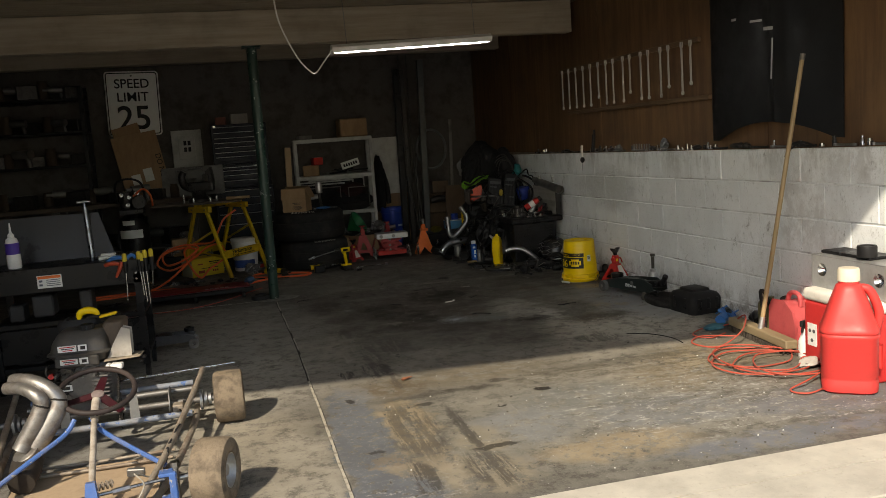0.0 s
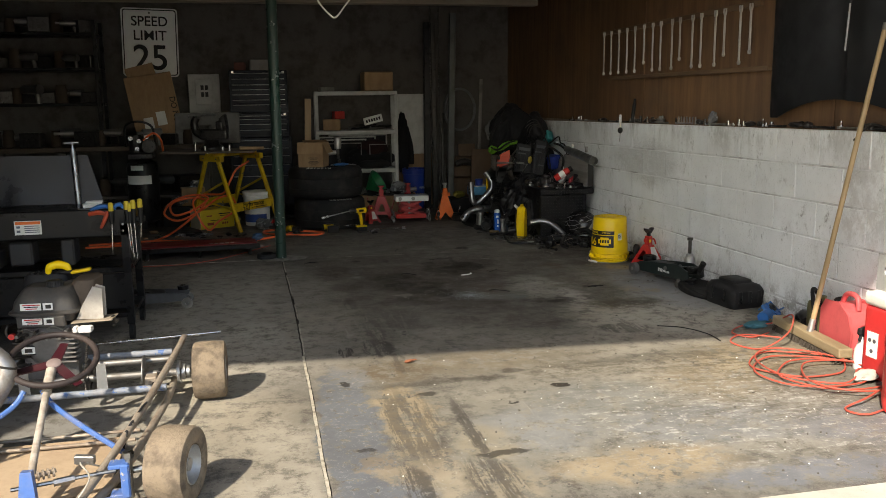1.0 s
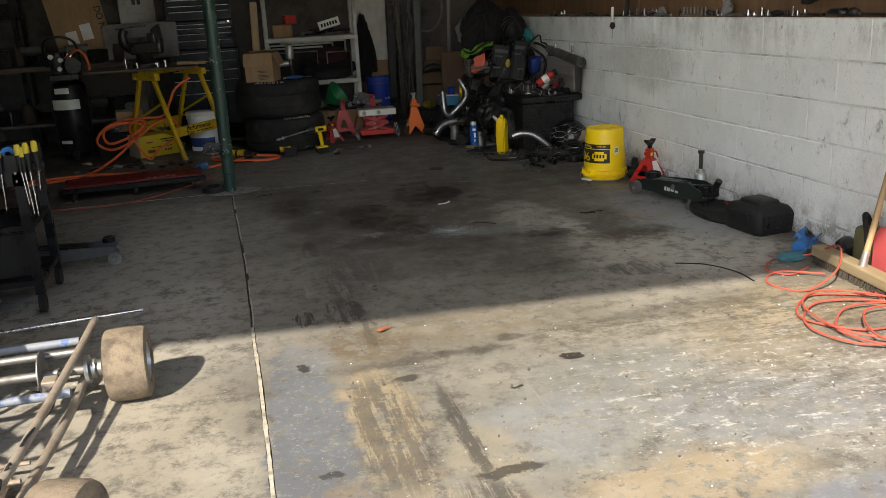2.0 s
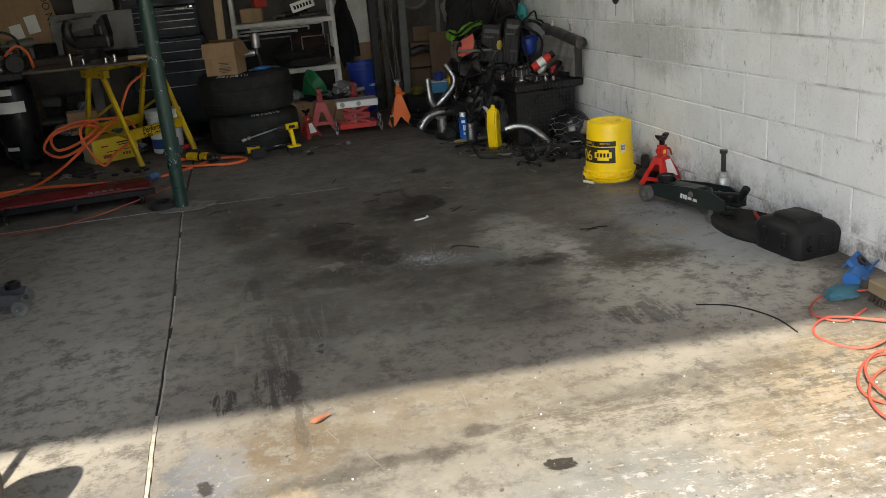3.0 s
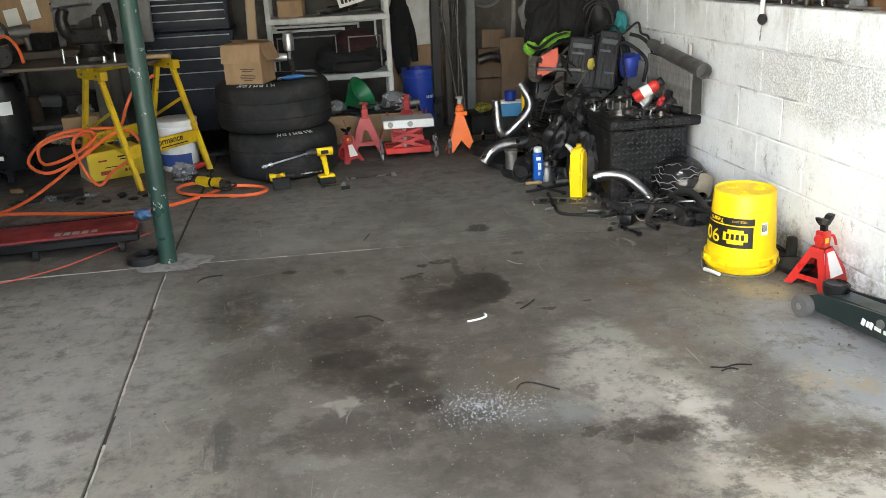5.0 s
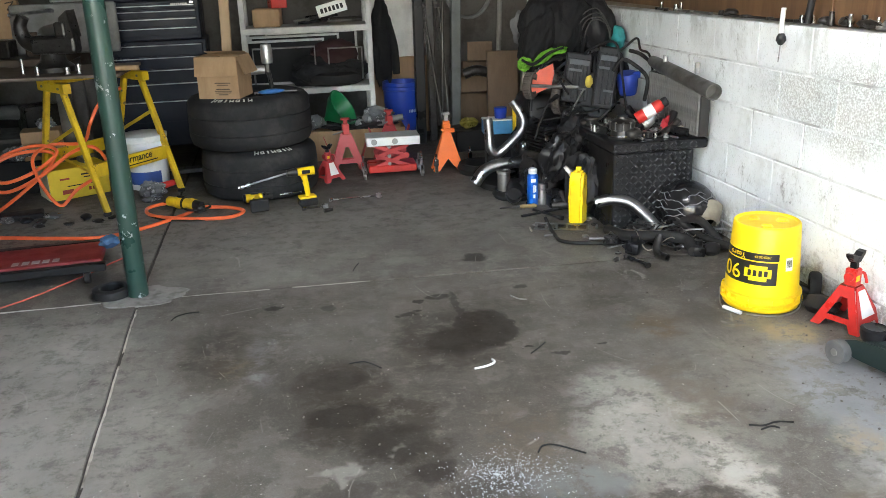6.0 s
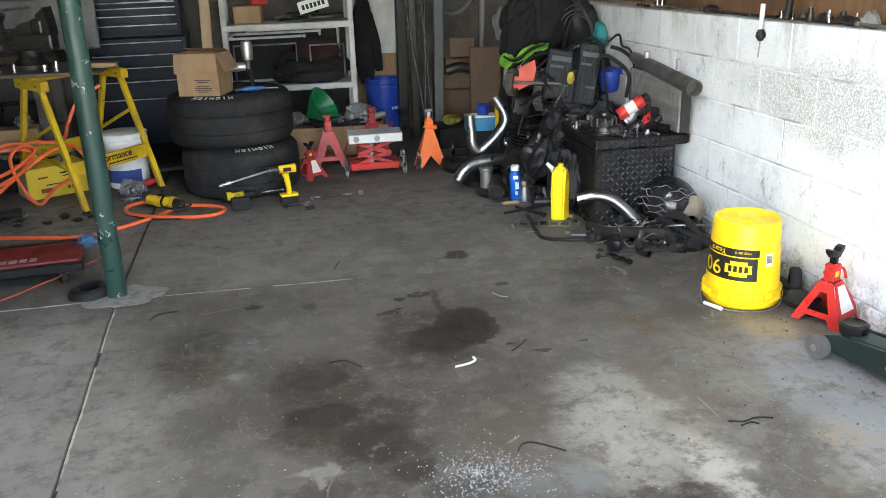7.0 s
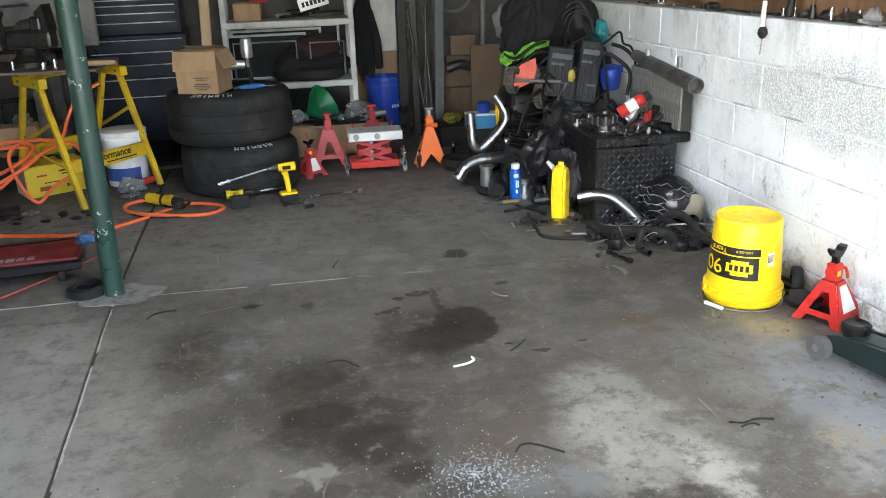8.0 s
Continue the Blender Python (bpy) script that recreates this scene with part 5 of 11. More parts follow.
    tube(bm, [(-0.06, -0.045, 0.07), (-0.075, -0.05, 0.03), (-0.10, -0.05, -0.02)], [0.011, 0.012, 0.007], 8)
    single("pliers", bm, finish("orange_grip", (0.45, 0.07, 0.03), 0.5, dirt=0.3), "orange handled pliers lying on the holder", "pliers", m=pose(-2.06, 5.93, 0.66))


tool_cart()


def trolley_jack():
    t = thing("trolley_jack", (-2.05, 6.66, 0), "long low grey trolley jack under the cart", "floor jack", turn=2)
    for y in (-0.07, 0.07):
        bm = nb()
        extrude_shape(bm, [(-0.36, 0.03), (0.24, 0.05), (0.26, 0.085), (0.20, 0.10), (-0.30, 0.125), (-0.36, 0.12)], 0.012, pose(0, y, 0))
        part("side_plate", bm, finish("silver_jack_paint", (0.10, 0.10, 0.105), 0.4, 0.5, dirt=0.4), t)
    bm = nb()
    box(bm, (-0.1, 0, 0.10), (0.42, 0.11, 0.03), 0.008, pose(0, 0, 0, 0, 3, 0))
    rod(bm, (0.22, 0, 0.11), (0.22, 0, 0.135), 0.035, seg=16)
    part("lift_arm", bm, BLACK, t)
    for x, r in ((0.245, 0.035), (-0.3, 0.03)):
        for y in (-0.085, 0.085):
            bm = nb()
            rod(bm, (x, y - 0.014, r), (x, y + 0.014, r), r, seg=24)
            w = part("wheel", bm, DULL_STEEL, t, "", True)
            bm = nb()
            rod(bm, (x, y - 0.0175, r), (x, y + 0.0175, r), r * 0.35, seg=12)
            part("axle_bolt", bm, CHROME, w)


trolley_jack()


# ---- the right wall by the door ----
def utility_jug():
    t = thing("fuel_jug", (1.325, 3.93, 0), "tall square red plastic fuel jug with white cap", "fuel jug", turn=-38)
    bm = nb()
    secs = [(0.105, 0.0), (0.122, 0.012), (0.125, 0.05), (0.119, 0.065), (0.119, 0.075), (0.125, 0.09), (0.125, 0.262), (0.129, 0.270), (0.129, 0.280), (0.124, 0.286), (0.129, 0.292), (0.129, 0.302), (0.123, 0.312), (0.112, 0.345), (0.086, 0.425), (0.064, 0.485), (0.056, 0.505), (0.046, 0.512), (0.046, 0.53)]
    loops = []
    for i, (h, z) in enumerate(secs):
        e = 4.5 if z < 0.32 else (4.5 - (z - 0.32) / 0.21 * 2.4)
        lp = []
        for q in range(40):
            a = q * math.tau / 40
            c, s = math.cos(a), math.sin(a)
            r = h / (abs(c) ** e + abs(s) ** e) ** (1 / e)
            lp.append(bm.verts.new((r * c, r * s, z)))
        loops.append(lp)
    for u, v in zip(loops, loops[1:]):
        for q in range(40):
            bm.faces.new((u[q], u[(q + 1) % 40], v[(q + 1) % 40], v[q]))
    bm.faces.new(loops[0][::-1])
    bm.faces.new(loops[-1])
    part("jug_body", bm, RED_PLASTIC, t, "", True)
    bm = nb()
    tube(bm, [(0.048, 0, 0.492), (0.084, 0, 0.482), (0.112, 0, 0.43), (0.128, 0, 0.365), (0.116, 0, 0.300)], [0.018, 0.021, 0.021, 0.021, 0.020], 14)
    part("handle", bm, RED_PLASTIC, t, "", True)
    bm = nb()
    extrude_shape(bm, [(-0.012, 0.1), (0.012, 0.1), (0.016, 0.21), (-0.016, 0.21)], 0.03, pose(0.128, 0.02, 0, 0, 0, 90))
    bmesh.ops.bevel(bm, geom=bm.edges[:], offset=0.006, segments=2, affect="EDGES")
    part("grip_recess", bm, RED_PLASTIC, t, "", True)
    bm = nb()
    prof = [(0, 0.585), (0.043, 0.585), (0.048, 0.578), (0.050, 0.525), (0.046, 0.522)]
    lathe(bm, prof, 36)
    part("cap", bm, finish("cream_cap", (0.72, 0.66, 0.52), 0.45, dirt=0.15), t, "cream screw cap", True)


utility_jug()


def cooler():
    t = thing("cooler", (1.57, 4.16, 0), "red plastic cooler with white lid", "cooler")
    bm = nb()
    box(bm, (0, 0, 0.17), (0.26, 0.50, 0.34), 0.02, seg=3)
    part("cooler_body", bm, finish("cooler_red", (0.58, 0.035, 0.035), 0.4, dirt=0.15), t, "", True)
    bm = nb()
    box(bm, (0, 0, 0.372), (0.27, 0.51, 0.065), 0.02, seg=3)
    part("lid", bm, finish("cooler_white", (0.78, 0.75, 0.68), 0.45, dirt=0.2), t, "white lid", True)
    bm = nb()
    box(bm, (-0.1315, 0.18, 0.16), (0.003, 0.07, 0.12))
    lb = part("label", bm, PAPER, t, "white paper label")
    M_INK = finish("label_ink_grey", (0.1, 0.1, 0.11), 0.6)
    for y, z in ((0.165, 0.18), (0.195, 0.18), (0.18, 0.13)):
        bm = nb()
        rod(bm, (-0.1325, y, z), (-0.1345, y, z), 0.010, seg=12)
        part("print_bar", bm, M_INK, lb)
    # speaker-like metal box on the lid
    s = thing("metal_enclosure", (1.605, 4.14, 0.405), "bare metal box with round holes on the cooler", "metal box")
    bm = nb()
    holes = [[(x + 0.035 * math.cos(-a), 0.095 + 0.035 * math.sin(-a)) for a in (i * math.tau / 20 for i in range(20))] for x in (-0.2, 0.0, 0.2)]
    extrude_shape(bm, [(-0.28, 0.0), (0.28, 0.0), (0.28, 0.17), (-0.28, 0.17)], 0.004, pose(-0.10, 0, 0, 0, 0, 90), holes)
    box(bm, (0.0, 0, 0.004), (0.2, 0.56, 0.006))
    box(bm, (0.0, 0.278, 0.088), (0.196, 0.004, 0.165))
    box(bm, (0.0, -0.278, 0.088), (0.196, 0.004, 0.165))
    box(bm, (0.095, 0, 0.088), (0.004, 0.55, 0.165))
    part("casing", bm, finish("brushed_panel", (0.46, 0.46, 0.455), 0.38, 0.45, dirt=0.3), s)
    for y in (-0.2, 0.0, 0.2):
        bm = nb()
        lathe(bm, [(0.034, 0), (0.028, -0.006), (0.012, -0.03), (0, -0.03)], 20, pose(-0.103, y, 0.095, 0, -90, 0))
        part("reflector", bm, CHROME, s, "", True)
    bm = nb()
    box(bm, (0.03, 0.10, 0.179), (0.15, 0.36, 0.016), 0.004)
    part("top_plate", bm, BLACK, s)
    bm = nb()
    box(bm, (0.0, 0, 0.1685), (0.204, 0.564, 0.004), 0.001)
    part("cover_sheet", bm, finish("dull_cover", (0.34, 0.34, 0.335), 0.4, 0.45, dirt=0.35), s)
    bm = nb()
    lathe(bm, [(0, 0.0), (0.045, 0), (0.047, 0.004), (0.047, 0.05), (0.044, 0.058), (0.036, 0.058), (0.034, 0.05), (0, 0.05)], 28)
    c = single("oil_cap_can", bm, BLACK_MAT, "short round black plastic cap on the metal box", "can", m=pose(1.575, 4.10, 0.590))


cooler()


def gas_can():
    t = thing("gas_can", (1.645, 4.75, 0), "faded red plastic petrol can with handle", "petrol can", turn=-8)
    bm = nb()
    extrude_shape(bm, [(-0.13, 0.0), (0.13, 0.0), (0.135, 0.02), (0.135, 0.19), (0.10, 0.235), (-0.02, 0.245), (-0.10, 0.20), (-0.13, 0.13)], 0.17, pose(0, 0, 0, 0, 0, 90))
    bmesh.ops.bevel(bm, geom=bm.edges[:], offset=0.016, segments=2, affect="EDGES")
    part("can_body", bm, PINK_RED, t, "", True)
    bm = nb()
    tube(bm, [(0, -0.06, 0.225), (0, -0.05, 0.28), (0, 0.0, 0.295), (0, 0.06, 0.28), (0, 0.09, 0.225)], 0.014, 10)
    part("handle", bm, PINK_RED, t, "", True)
    bm = nb()
    lathe(bm, [(0.0, 0.05), (0.022, 0.05), (0.026, 0.045), (0.028, 0)], 16, pose(0, 0.10, 0.205, -35, 0, 0))
    part("cap", bm, BLACK_MAT, t, "", True)


gas_can()
bm = nb()
box(bm, (0, 0, 0.10), (0.11, 0.14, 0.20), 0.03, seg=2)
rod(bm, (0, 0, 0.20), (0, 0, 0.225), 0.022)
single("oil_jug", bm, finish("olive_jug", (0.16, 0.15, 0.07), 0.5, dirt=0.4), "dirty olive plastic oil jug by the block wall", "jug", m=pose(1.67, 5.02, 0))
sb = thing("spray_bottle", (1.50, 4.47, 0), "white spray bottle with black trigger head", "spray bottle", turn=20)
bm = nb()
lathe(bm, [(0, 0), (0.04, 0), (0.042, 0.01), (0.04, 0.09), (0.02, 0.14), (0.014, 0.165), (0, 0.165)], 20)
part("bottle_body", bm, WHITE, sb, "", True)
bm = nb()
box(bm, (-0.01, 0, 0.19), (0.075, 0.022, 0.035), 0.006)
box(bm, (-0.03, 0, 0.165), (0.012, 0.014, 0.05), 0.004, pose(0, 0, 0, 0, 20, 0))
rod(bm, (0, 0, 0.16), (0, 0, 0.18), 0.017)
part("trigger_head", bm, BLACK_MAT, sb)


def push_broom():
    a, b = Vector((1.53, 5.20, 0)), Vector((1.455, 4.53, 0))
    mid = (a + b) / 2
    ang = math.degrees(math.atan2((b - a).y, (b - a).x))
    t = thing("push_broom", (mid.x, mid.y, 0), "wooden push broom leaning on the block wall", "broom", turn=ang)
    L = (b - a).length
    bm = nb()
    box(bm, (0, 0, 0.058), (L, 0.075, 0.05), 0.008, seg=2)
    part("head", bm, BROOM_HEAD, t, "worn wooden head")
    bm = nb()
    random.seed(7)
    for i in range(46):
        for j in range(4):
            x, y = -L / 2 + 0.02 + i * (L - 0.04) / 45, -0.028 + j * 0.019
            rod(bm, (x, y, 0.034), (x + random.uniform(-0.008, 0.008), y * 1.25 + random.uniform(-0.006, 0.006), 0.0), 0.005, 0.006, 5)
    part("bristles", bm, finish("dark_bristle", (0.05, 0.04, 0.03), 0.9), t)
    inv = t.matrix_basis.inverted()
    p0, p1 = inv @ Vector((1.49, 4.86, 0.08)), inv @ Vector((1.738, 4.775, 1.645))
    bm = nb()
    rod(bm, p0, p1, 0.0135, 0.0125, 14)
    part("handle", bm, BROOM_WOOD, t, "varnished wooden handle", True)
    d = (p1 - p0).normalized()
    bm = nb()
    rod(bm, p0 - d * 0.005, p0 + d * 0.07, 0.019, 0.015, 14)
    part("socket", bm, ALU, t, "", True)
    bm = nb()
    rod(bm, p1 - d * 0.03, p1 + d * 0.004, 0.0145, 0.0145, 14)
    part("tip", bm, DULL_STEEL, t, "", True)


push_broom()
yb = nb()
box(yb, (0, 0, 0.03), (0.10, 0.055, 0.05), 0.012, pose(0, 12, 0), 2)
box(yb, (0.06, 0.01, 0.02), (0.05, 0.03, 0.03), 0.008)
single("tape_measure", yb, YELLOW, "yellow plastic tool lying by the broom head", "tool", m=pose(1.44, 4.40, 0, 0, 0, -60))
gl = nb()
blob(gl, (0, 0, 0.025), (0.09, 0.04, 0.025), 0.35, 2)
single("work_glove", gl, finish("white_glove", (0.50, 0.48, 0.44), 0.9, dirt=0.5), "crumpled white glove on the floor", "glove", m=pose(1.40, 4.31, 0, 0, 0, 30))
jx = nb()
tube(jx, [(0, 0, 0.0), (0.01, 0.02, 0.12), (0.02, 0.04, 0.22), (0.06, 0.07, 0.28), (0.12, 0.08, 0.26), (0.14, 0.05, 0.16), (0.13, 0.0, 0.03)], 0.011, 8)
single("rubber_strap", jx, RUBBER, "black rubber hose loop beside the broom", "hose", m=pose(1.53, 4.86, 0.0, 0, 0, 25))


def red_hose():
    """Loose loops of thin red air hose on the floor."""
    random.seed(12)
    bm = nb()
    pts = [(1.46, 4.75, 0.012), (1.40, 4.62, 0.012)]
    loops = (((1.24, 4.58), 0.24, 0.20), ((1.20, 4.46), 0.27, 0.24), ((1.27, 4.38), 0.25, 0.21), ((1.22, 4.50), 0.20, 0.27), ((1.30, 4.30), 0.22, 0.22))
    lift = 0.0
    for (cx, cy), rx, ry in loops:
        n = 9
        for i in range(n):
            a = 0.3 + i * math.tau / n
            pts.append((cx + rx * math.cos(a) + random.uniform(-0.02, 0.02), cy + ry * math.sin(a) + random.uniform(-0.02, 0.02), 0.010 + lift + random.uniform(0, 0.004)))
        lift += 0.006
    pts += [(1.20, 4.05, 0.03), (1.05, 4.0, 0.010), (1.10, 3.92, 0.010), (1.30, 4.0, 0.010)]
    tube(bm, pts, 0.0043, 8, 5)
    single("air_hose", bm, RED_HOSE, "loose coils of thin red air hose on the floor", "hose")
    bm = nb()
    pts = [(1.42, 5.12, 0.008), (1.28, 5.06, 0.008), (1.22, 5.16, 0.012), (1.36, 5.28, 0.01), (1.50, 5.22, 0.03), (1.49, 5.02, 0.13), (1.36, 4.86, 0.08), (1.20, 4.85, 0.01), (1.12, 5.0, 0.008), (1.24, 5.1, 0.014), (1.4, 4.98, 0.02)]
    tube(bm, pts, 0.0043, 8, 6)
    single("air_hose", bm, RED_HOSE, "end of thin red air hose looped over the broom", "hose")


red_hose()


def black_panel():
    """Dark car panel hung on the plywood, its lower edge arched."""
    t = thing("car_panel", (1.86, 5.21, 1.155), "large satin black car panel hung on the wall", "car panel")
    bm = nb()
    n, rows = 24, 14
    grid = []
    for j in range(rows + 1):
        row = []
        for i in range(n + 1):
            u = i / n
            y = -0.62 + 1.29 * u
            arch = 0.11 * max(0.0, 1 - ((u - 0.47) / 0.44) ** 2)
            z0 = 0.015 + arch
            z = z0 + (1.19 - z0) * j / rows
            x = -0.012 - 0.06 * math.sin(math.pi * u) ** 0.7 - 0.03 * math.exp(-((u - 0.36 - 0.05 * j / rows) / 0.03) ** 2)
            row.append(bm.verts.new((x, y, z)))
        grid.append(row)
    for j in range(rows):
        for i in range(n):
            bm.faces.new((grid[j][i], grid[j][i + 1], grid[j + 1][i + 1], grid[j + 1][i]))
    q = bmesh.ops.extrude_face_region(bm, geom=bm.faces[:])
    bmesh.ops.translate(bm, vec=(0.008, 0, 0), verts=[v for v in q["geom"] if isinstance(v, bmesh.types.BMVert)])
    part("skin", bm, finish("satin_black_paint", (0.010, 0.011, 0.013), 0.42, dirt=0.1, dirt_color=(0.018, 0.018, 0.019), bump=0.03), t, "", True)
    # pale strips that paint the glints of the satin skin
    bm = nb()
    for y, z, L, w in ((-0.13, 0.50, 0.24, 0.014), (-0.10, 0.68, 0.02, 0.09), (0.02, 0.74, 0.014, 0.12), (0.25, 0.78, 0.016, 0.05)):
        box(bm, (-0.105, y, z), (0.004, w, L), 0.002, pose(0, 0, 0, 4, 0, 0))
    part("glint_strips", bm, finish("pale_glint", (0.45, 0.47, 0.50), 0.4), t, "pale strips painted as glints on the panel")


black_panel()


def wrench_rack():
    """A row of long combination wrenches hung on the plywood."""
    b = nb()
    box(b, (0, 0, 0), (0.03, 2.56, 0.035), 0.003)
    t = single("tool_rail", b, timber("rail_wood", (0.16, 0.10, 0.055), (0.11, 0.07, 0.04), (1, 0.1, 1), 0.7, 0.5), "thin dark wooden rail on the plywood", "tool rail", m=pose(1.852, 7.31, 1.885), smooth=False)
    b = nb()
    box(b, (0, 0, 0), (0.04, 2.5, 0.03), 0.003)
    single("tool_rail", b, timber("rail_wood_low", (0.16, 0.10, 0.055), (0.11, 0.07, 0.04), (1, 0.1, 1), 0.7, 0.5), "thin dark wooden rail on the plywood", "tool rail", m=pose(1.848, 7.15, 1.475), smooth=False)
    WRENCH = finish("satin_wrench_steel", (0.55, 0.55, 0.54), 0.42, 0.35, dirt=0.15)
    ys = [8.51, 8.35, 8.18, 8.01, 7.85, 7.68, 7.52, 7.38, 7.19, 7.065, 6.875, 6.75, 6.555, 6.435, 6.24, 6.12]
    for i, y in enumerate(ys):
        zt = 1.886
        zb = 1.512 if i not in (5, 9, 13, 15) else 1.575
        w = thing("wrench", (1.832, y, 0), "long bright combination wrench hung on the wall", "wrench", "wrenches in a row")
        w.location.z = zb
        L = zt - zb
        bm = nb()
        box(bm, (0, 0, L / 2), (0.008, 0.022, L - 0.05), 0.003)
        part("shank", bm, WRENCH, w)
        bm = nb()
        lathe(bm, [(0.008, -0.005), (0.0155, -0.005), (0.0155, 0.005), (0.008, 0.005), (0.008, -0.005)], 16, pose(0, 0, 0.012, 0, 90, 0))
        part("ring_end", bm, WRENCH, w, "", True)
        bm = nb()
        extrude_shape(bm, [(-0.012, 0), (0.012, 0), (0.02, 0.02), (0.016, 0.045), (0.008, 0.045), (0.008, 0.022), (-0.008, 0.022), (-0.008, 0.045), (-0.016, 0.045), (-0.02, 0.02)], 0.008, pose(0, 0, L - 0.04, 0, 0, 90))
        part("open_end", bm, WRENCH, w)


wrench_rack()


def ledge_clutter():
    """Sockets, bits, spanners and small parts lined along the block ledge."""
    random.seed(31)
    y = 4.0
    while y < 9.3:
        k = random.random()
        x = 1.79 + random.uniform(0, 0.05)
        if k < 0.55:
            h, r = random.uniform(0.018, 0.06), random.uniform(0.008, 0.016)
            bm = nb()
            lathe(bm, [(0, 0), (r, 0), (r, h * 0.6), (r * 0.8, h * 0.65), (r * 0.8, h), (r * 0.5, h), (r * 0.5, h - 0.008), (0, h - 0.008)], 12)
            single("socket", bm, CHROME if random.random() < 0.6 else DARK_METAL, "small metal socket standing on the ledge", "socket", "sockets on the ledge", m=pose(x, y, ledge(y) + 0.001))
            y += random.uniform(0.02, 0.07)
        elif k < 0.8:
            L = random.uniform(0.08, 0.2)
            bm = nb()
            box(bm, (0, 0, 0.006), (0.018, L, 0.012), 0.003)
            rod(bm, (0, L / 2, 0), (0, L / 2, 0.014), 0.016, seg=12)
            rod(bm, (0, -L / 2, 0), (0, -L / 2, 0.014), 0.013, seg=6)
            single("spanner", bm, DULL_STEEL if random.random() < 0.5 else DARK_METAL, "dull spanner lying on the ledge", "spanner", "spanners on the ledge", m=pose(1.795, y + L / 2, ledge(y) + 0.001, 0, 0, random.uniform(-8, 8)))
            y += L + random.uniform(0.02, 0.06)
        else:
            bm = nb()
            blob(bm, (0, 0, 0.018), (0.03, random.uniform(0.03, 0.07), 0.018), 0.35, random.randrange(90), 2)
            single("loose_hardware", bm, DARK_METAL, "dark greasy small part on the ledge", "part", "parts on the ledge", m=pose(x, y, ledge(y) + 0.001))
            y += random.uniform(0.03, 0.09)
    for i in range(7):
        bm = nb()
        rod(bm, (0, 0, 0), (0, 0, 0.055), 0.006, 0.005, 10)
        single("drill_bit", bm, DULL_STEEL, "bright bit standing in a row", "drill bit", "bits in a row", m=pose(1.80, 6.72 + i * 0.043, ledge(6.8) + 0.001))
    bm = nb()
    blob(bm, (0, 0, 0.045), (0.025, 0.05, 0.05), 0.5, 4)
    single("plastic_bag", bm, PLASTIC_BAG, "small crumpled clear bag of parts on the ledge", "bag", m=pose(1.82, 6.52, ledge(6.5) - 0.005))
    bm = nb()
    blob(bm, (0, 0, 0.03), (0.02, 0.035, 0.035), 0.5, 9)
    single("plastic_bag", bm, PLASTIC_BAG, "small crumpled clear bag on the ledge", "bag", m=pose(1.82, 7.3, ledge(7.3) - 0.005))
    # screwdriver hooked over the ledge, its blade hanging down the wall
    d = thing("hanging_gauge", (1.722, 7.86, 1.0), "white tool with black knob hanging over the ledge", "tool")
    bm = nb()
    rod(bm, (0, 0.008, 0.05), (0, 0.0, 0.16), 0.011)
    part("grip", bm, WHITE, d, "", True)
    bm = nb()
    lathe(bm, [(0, 0), (0.011, 0.005), (0.022, 0.022), (0.02, 0.038), (0.012, 0.052), (0, 0.054)], 16)
    part("knob", bm, BLACK_MAT, d, "", True)
    bm = nb()
    rod(bm, (0, 0, 0.0), (0, 0.006, -0.07), 0.003)
    part("blade", bm, CHROME, d, "", True)
    bm = nb()
    rod(bm, (0, 0, 0.0), (0.02, 0, 0.16), 0.016, seg=12)
    rod(bm, (0.02, 0, 0.16), (0.022, 0, 0.20), 0.011, seg=12)
    single("spray_can", bm, BLACK_MAT, "small black can with white top on the ledge", "can", m=pose(1.80, 7.80, ledge(7.8) + 0.001))
    # rag and bent tool by the door end
    bm = nb()
    tube(bm, [(0, 0, 0), (-0.03, 0.10, 0.02), (-0.05, 0.2, -0.06)], 0.006, 8)
    single("pry_bar", bm, DARK_METAL, "thin dark bar hanging over the ledge", "bar", m=pose(1.79, 4.75, 1.13))


ledge_clutter()


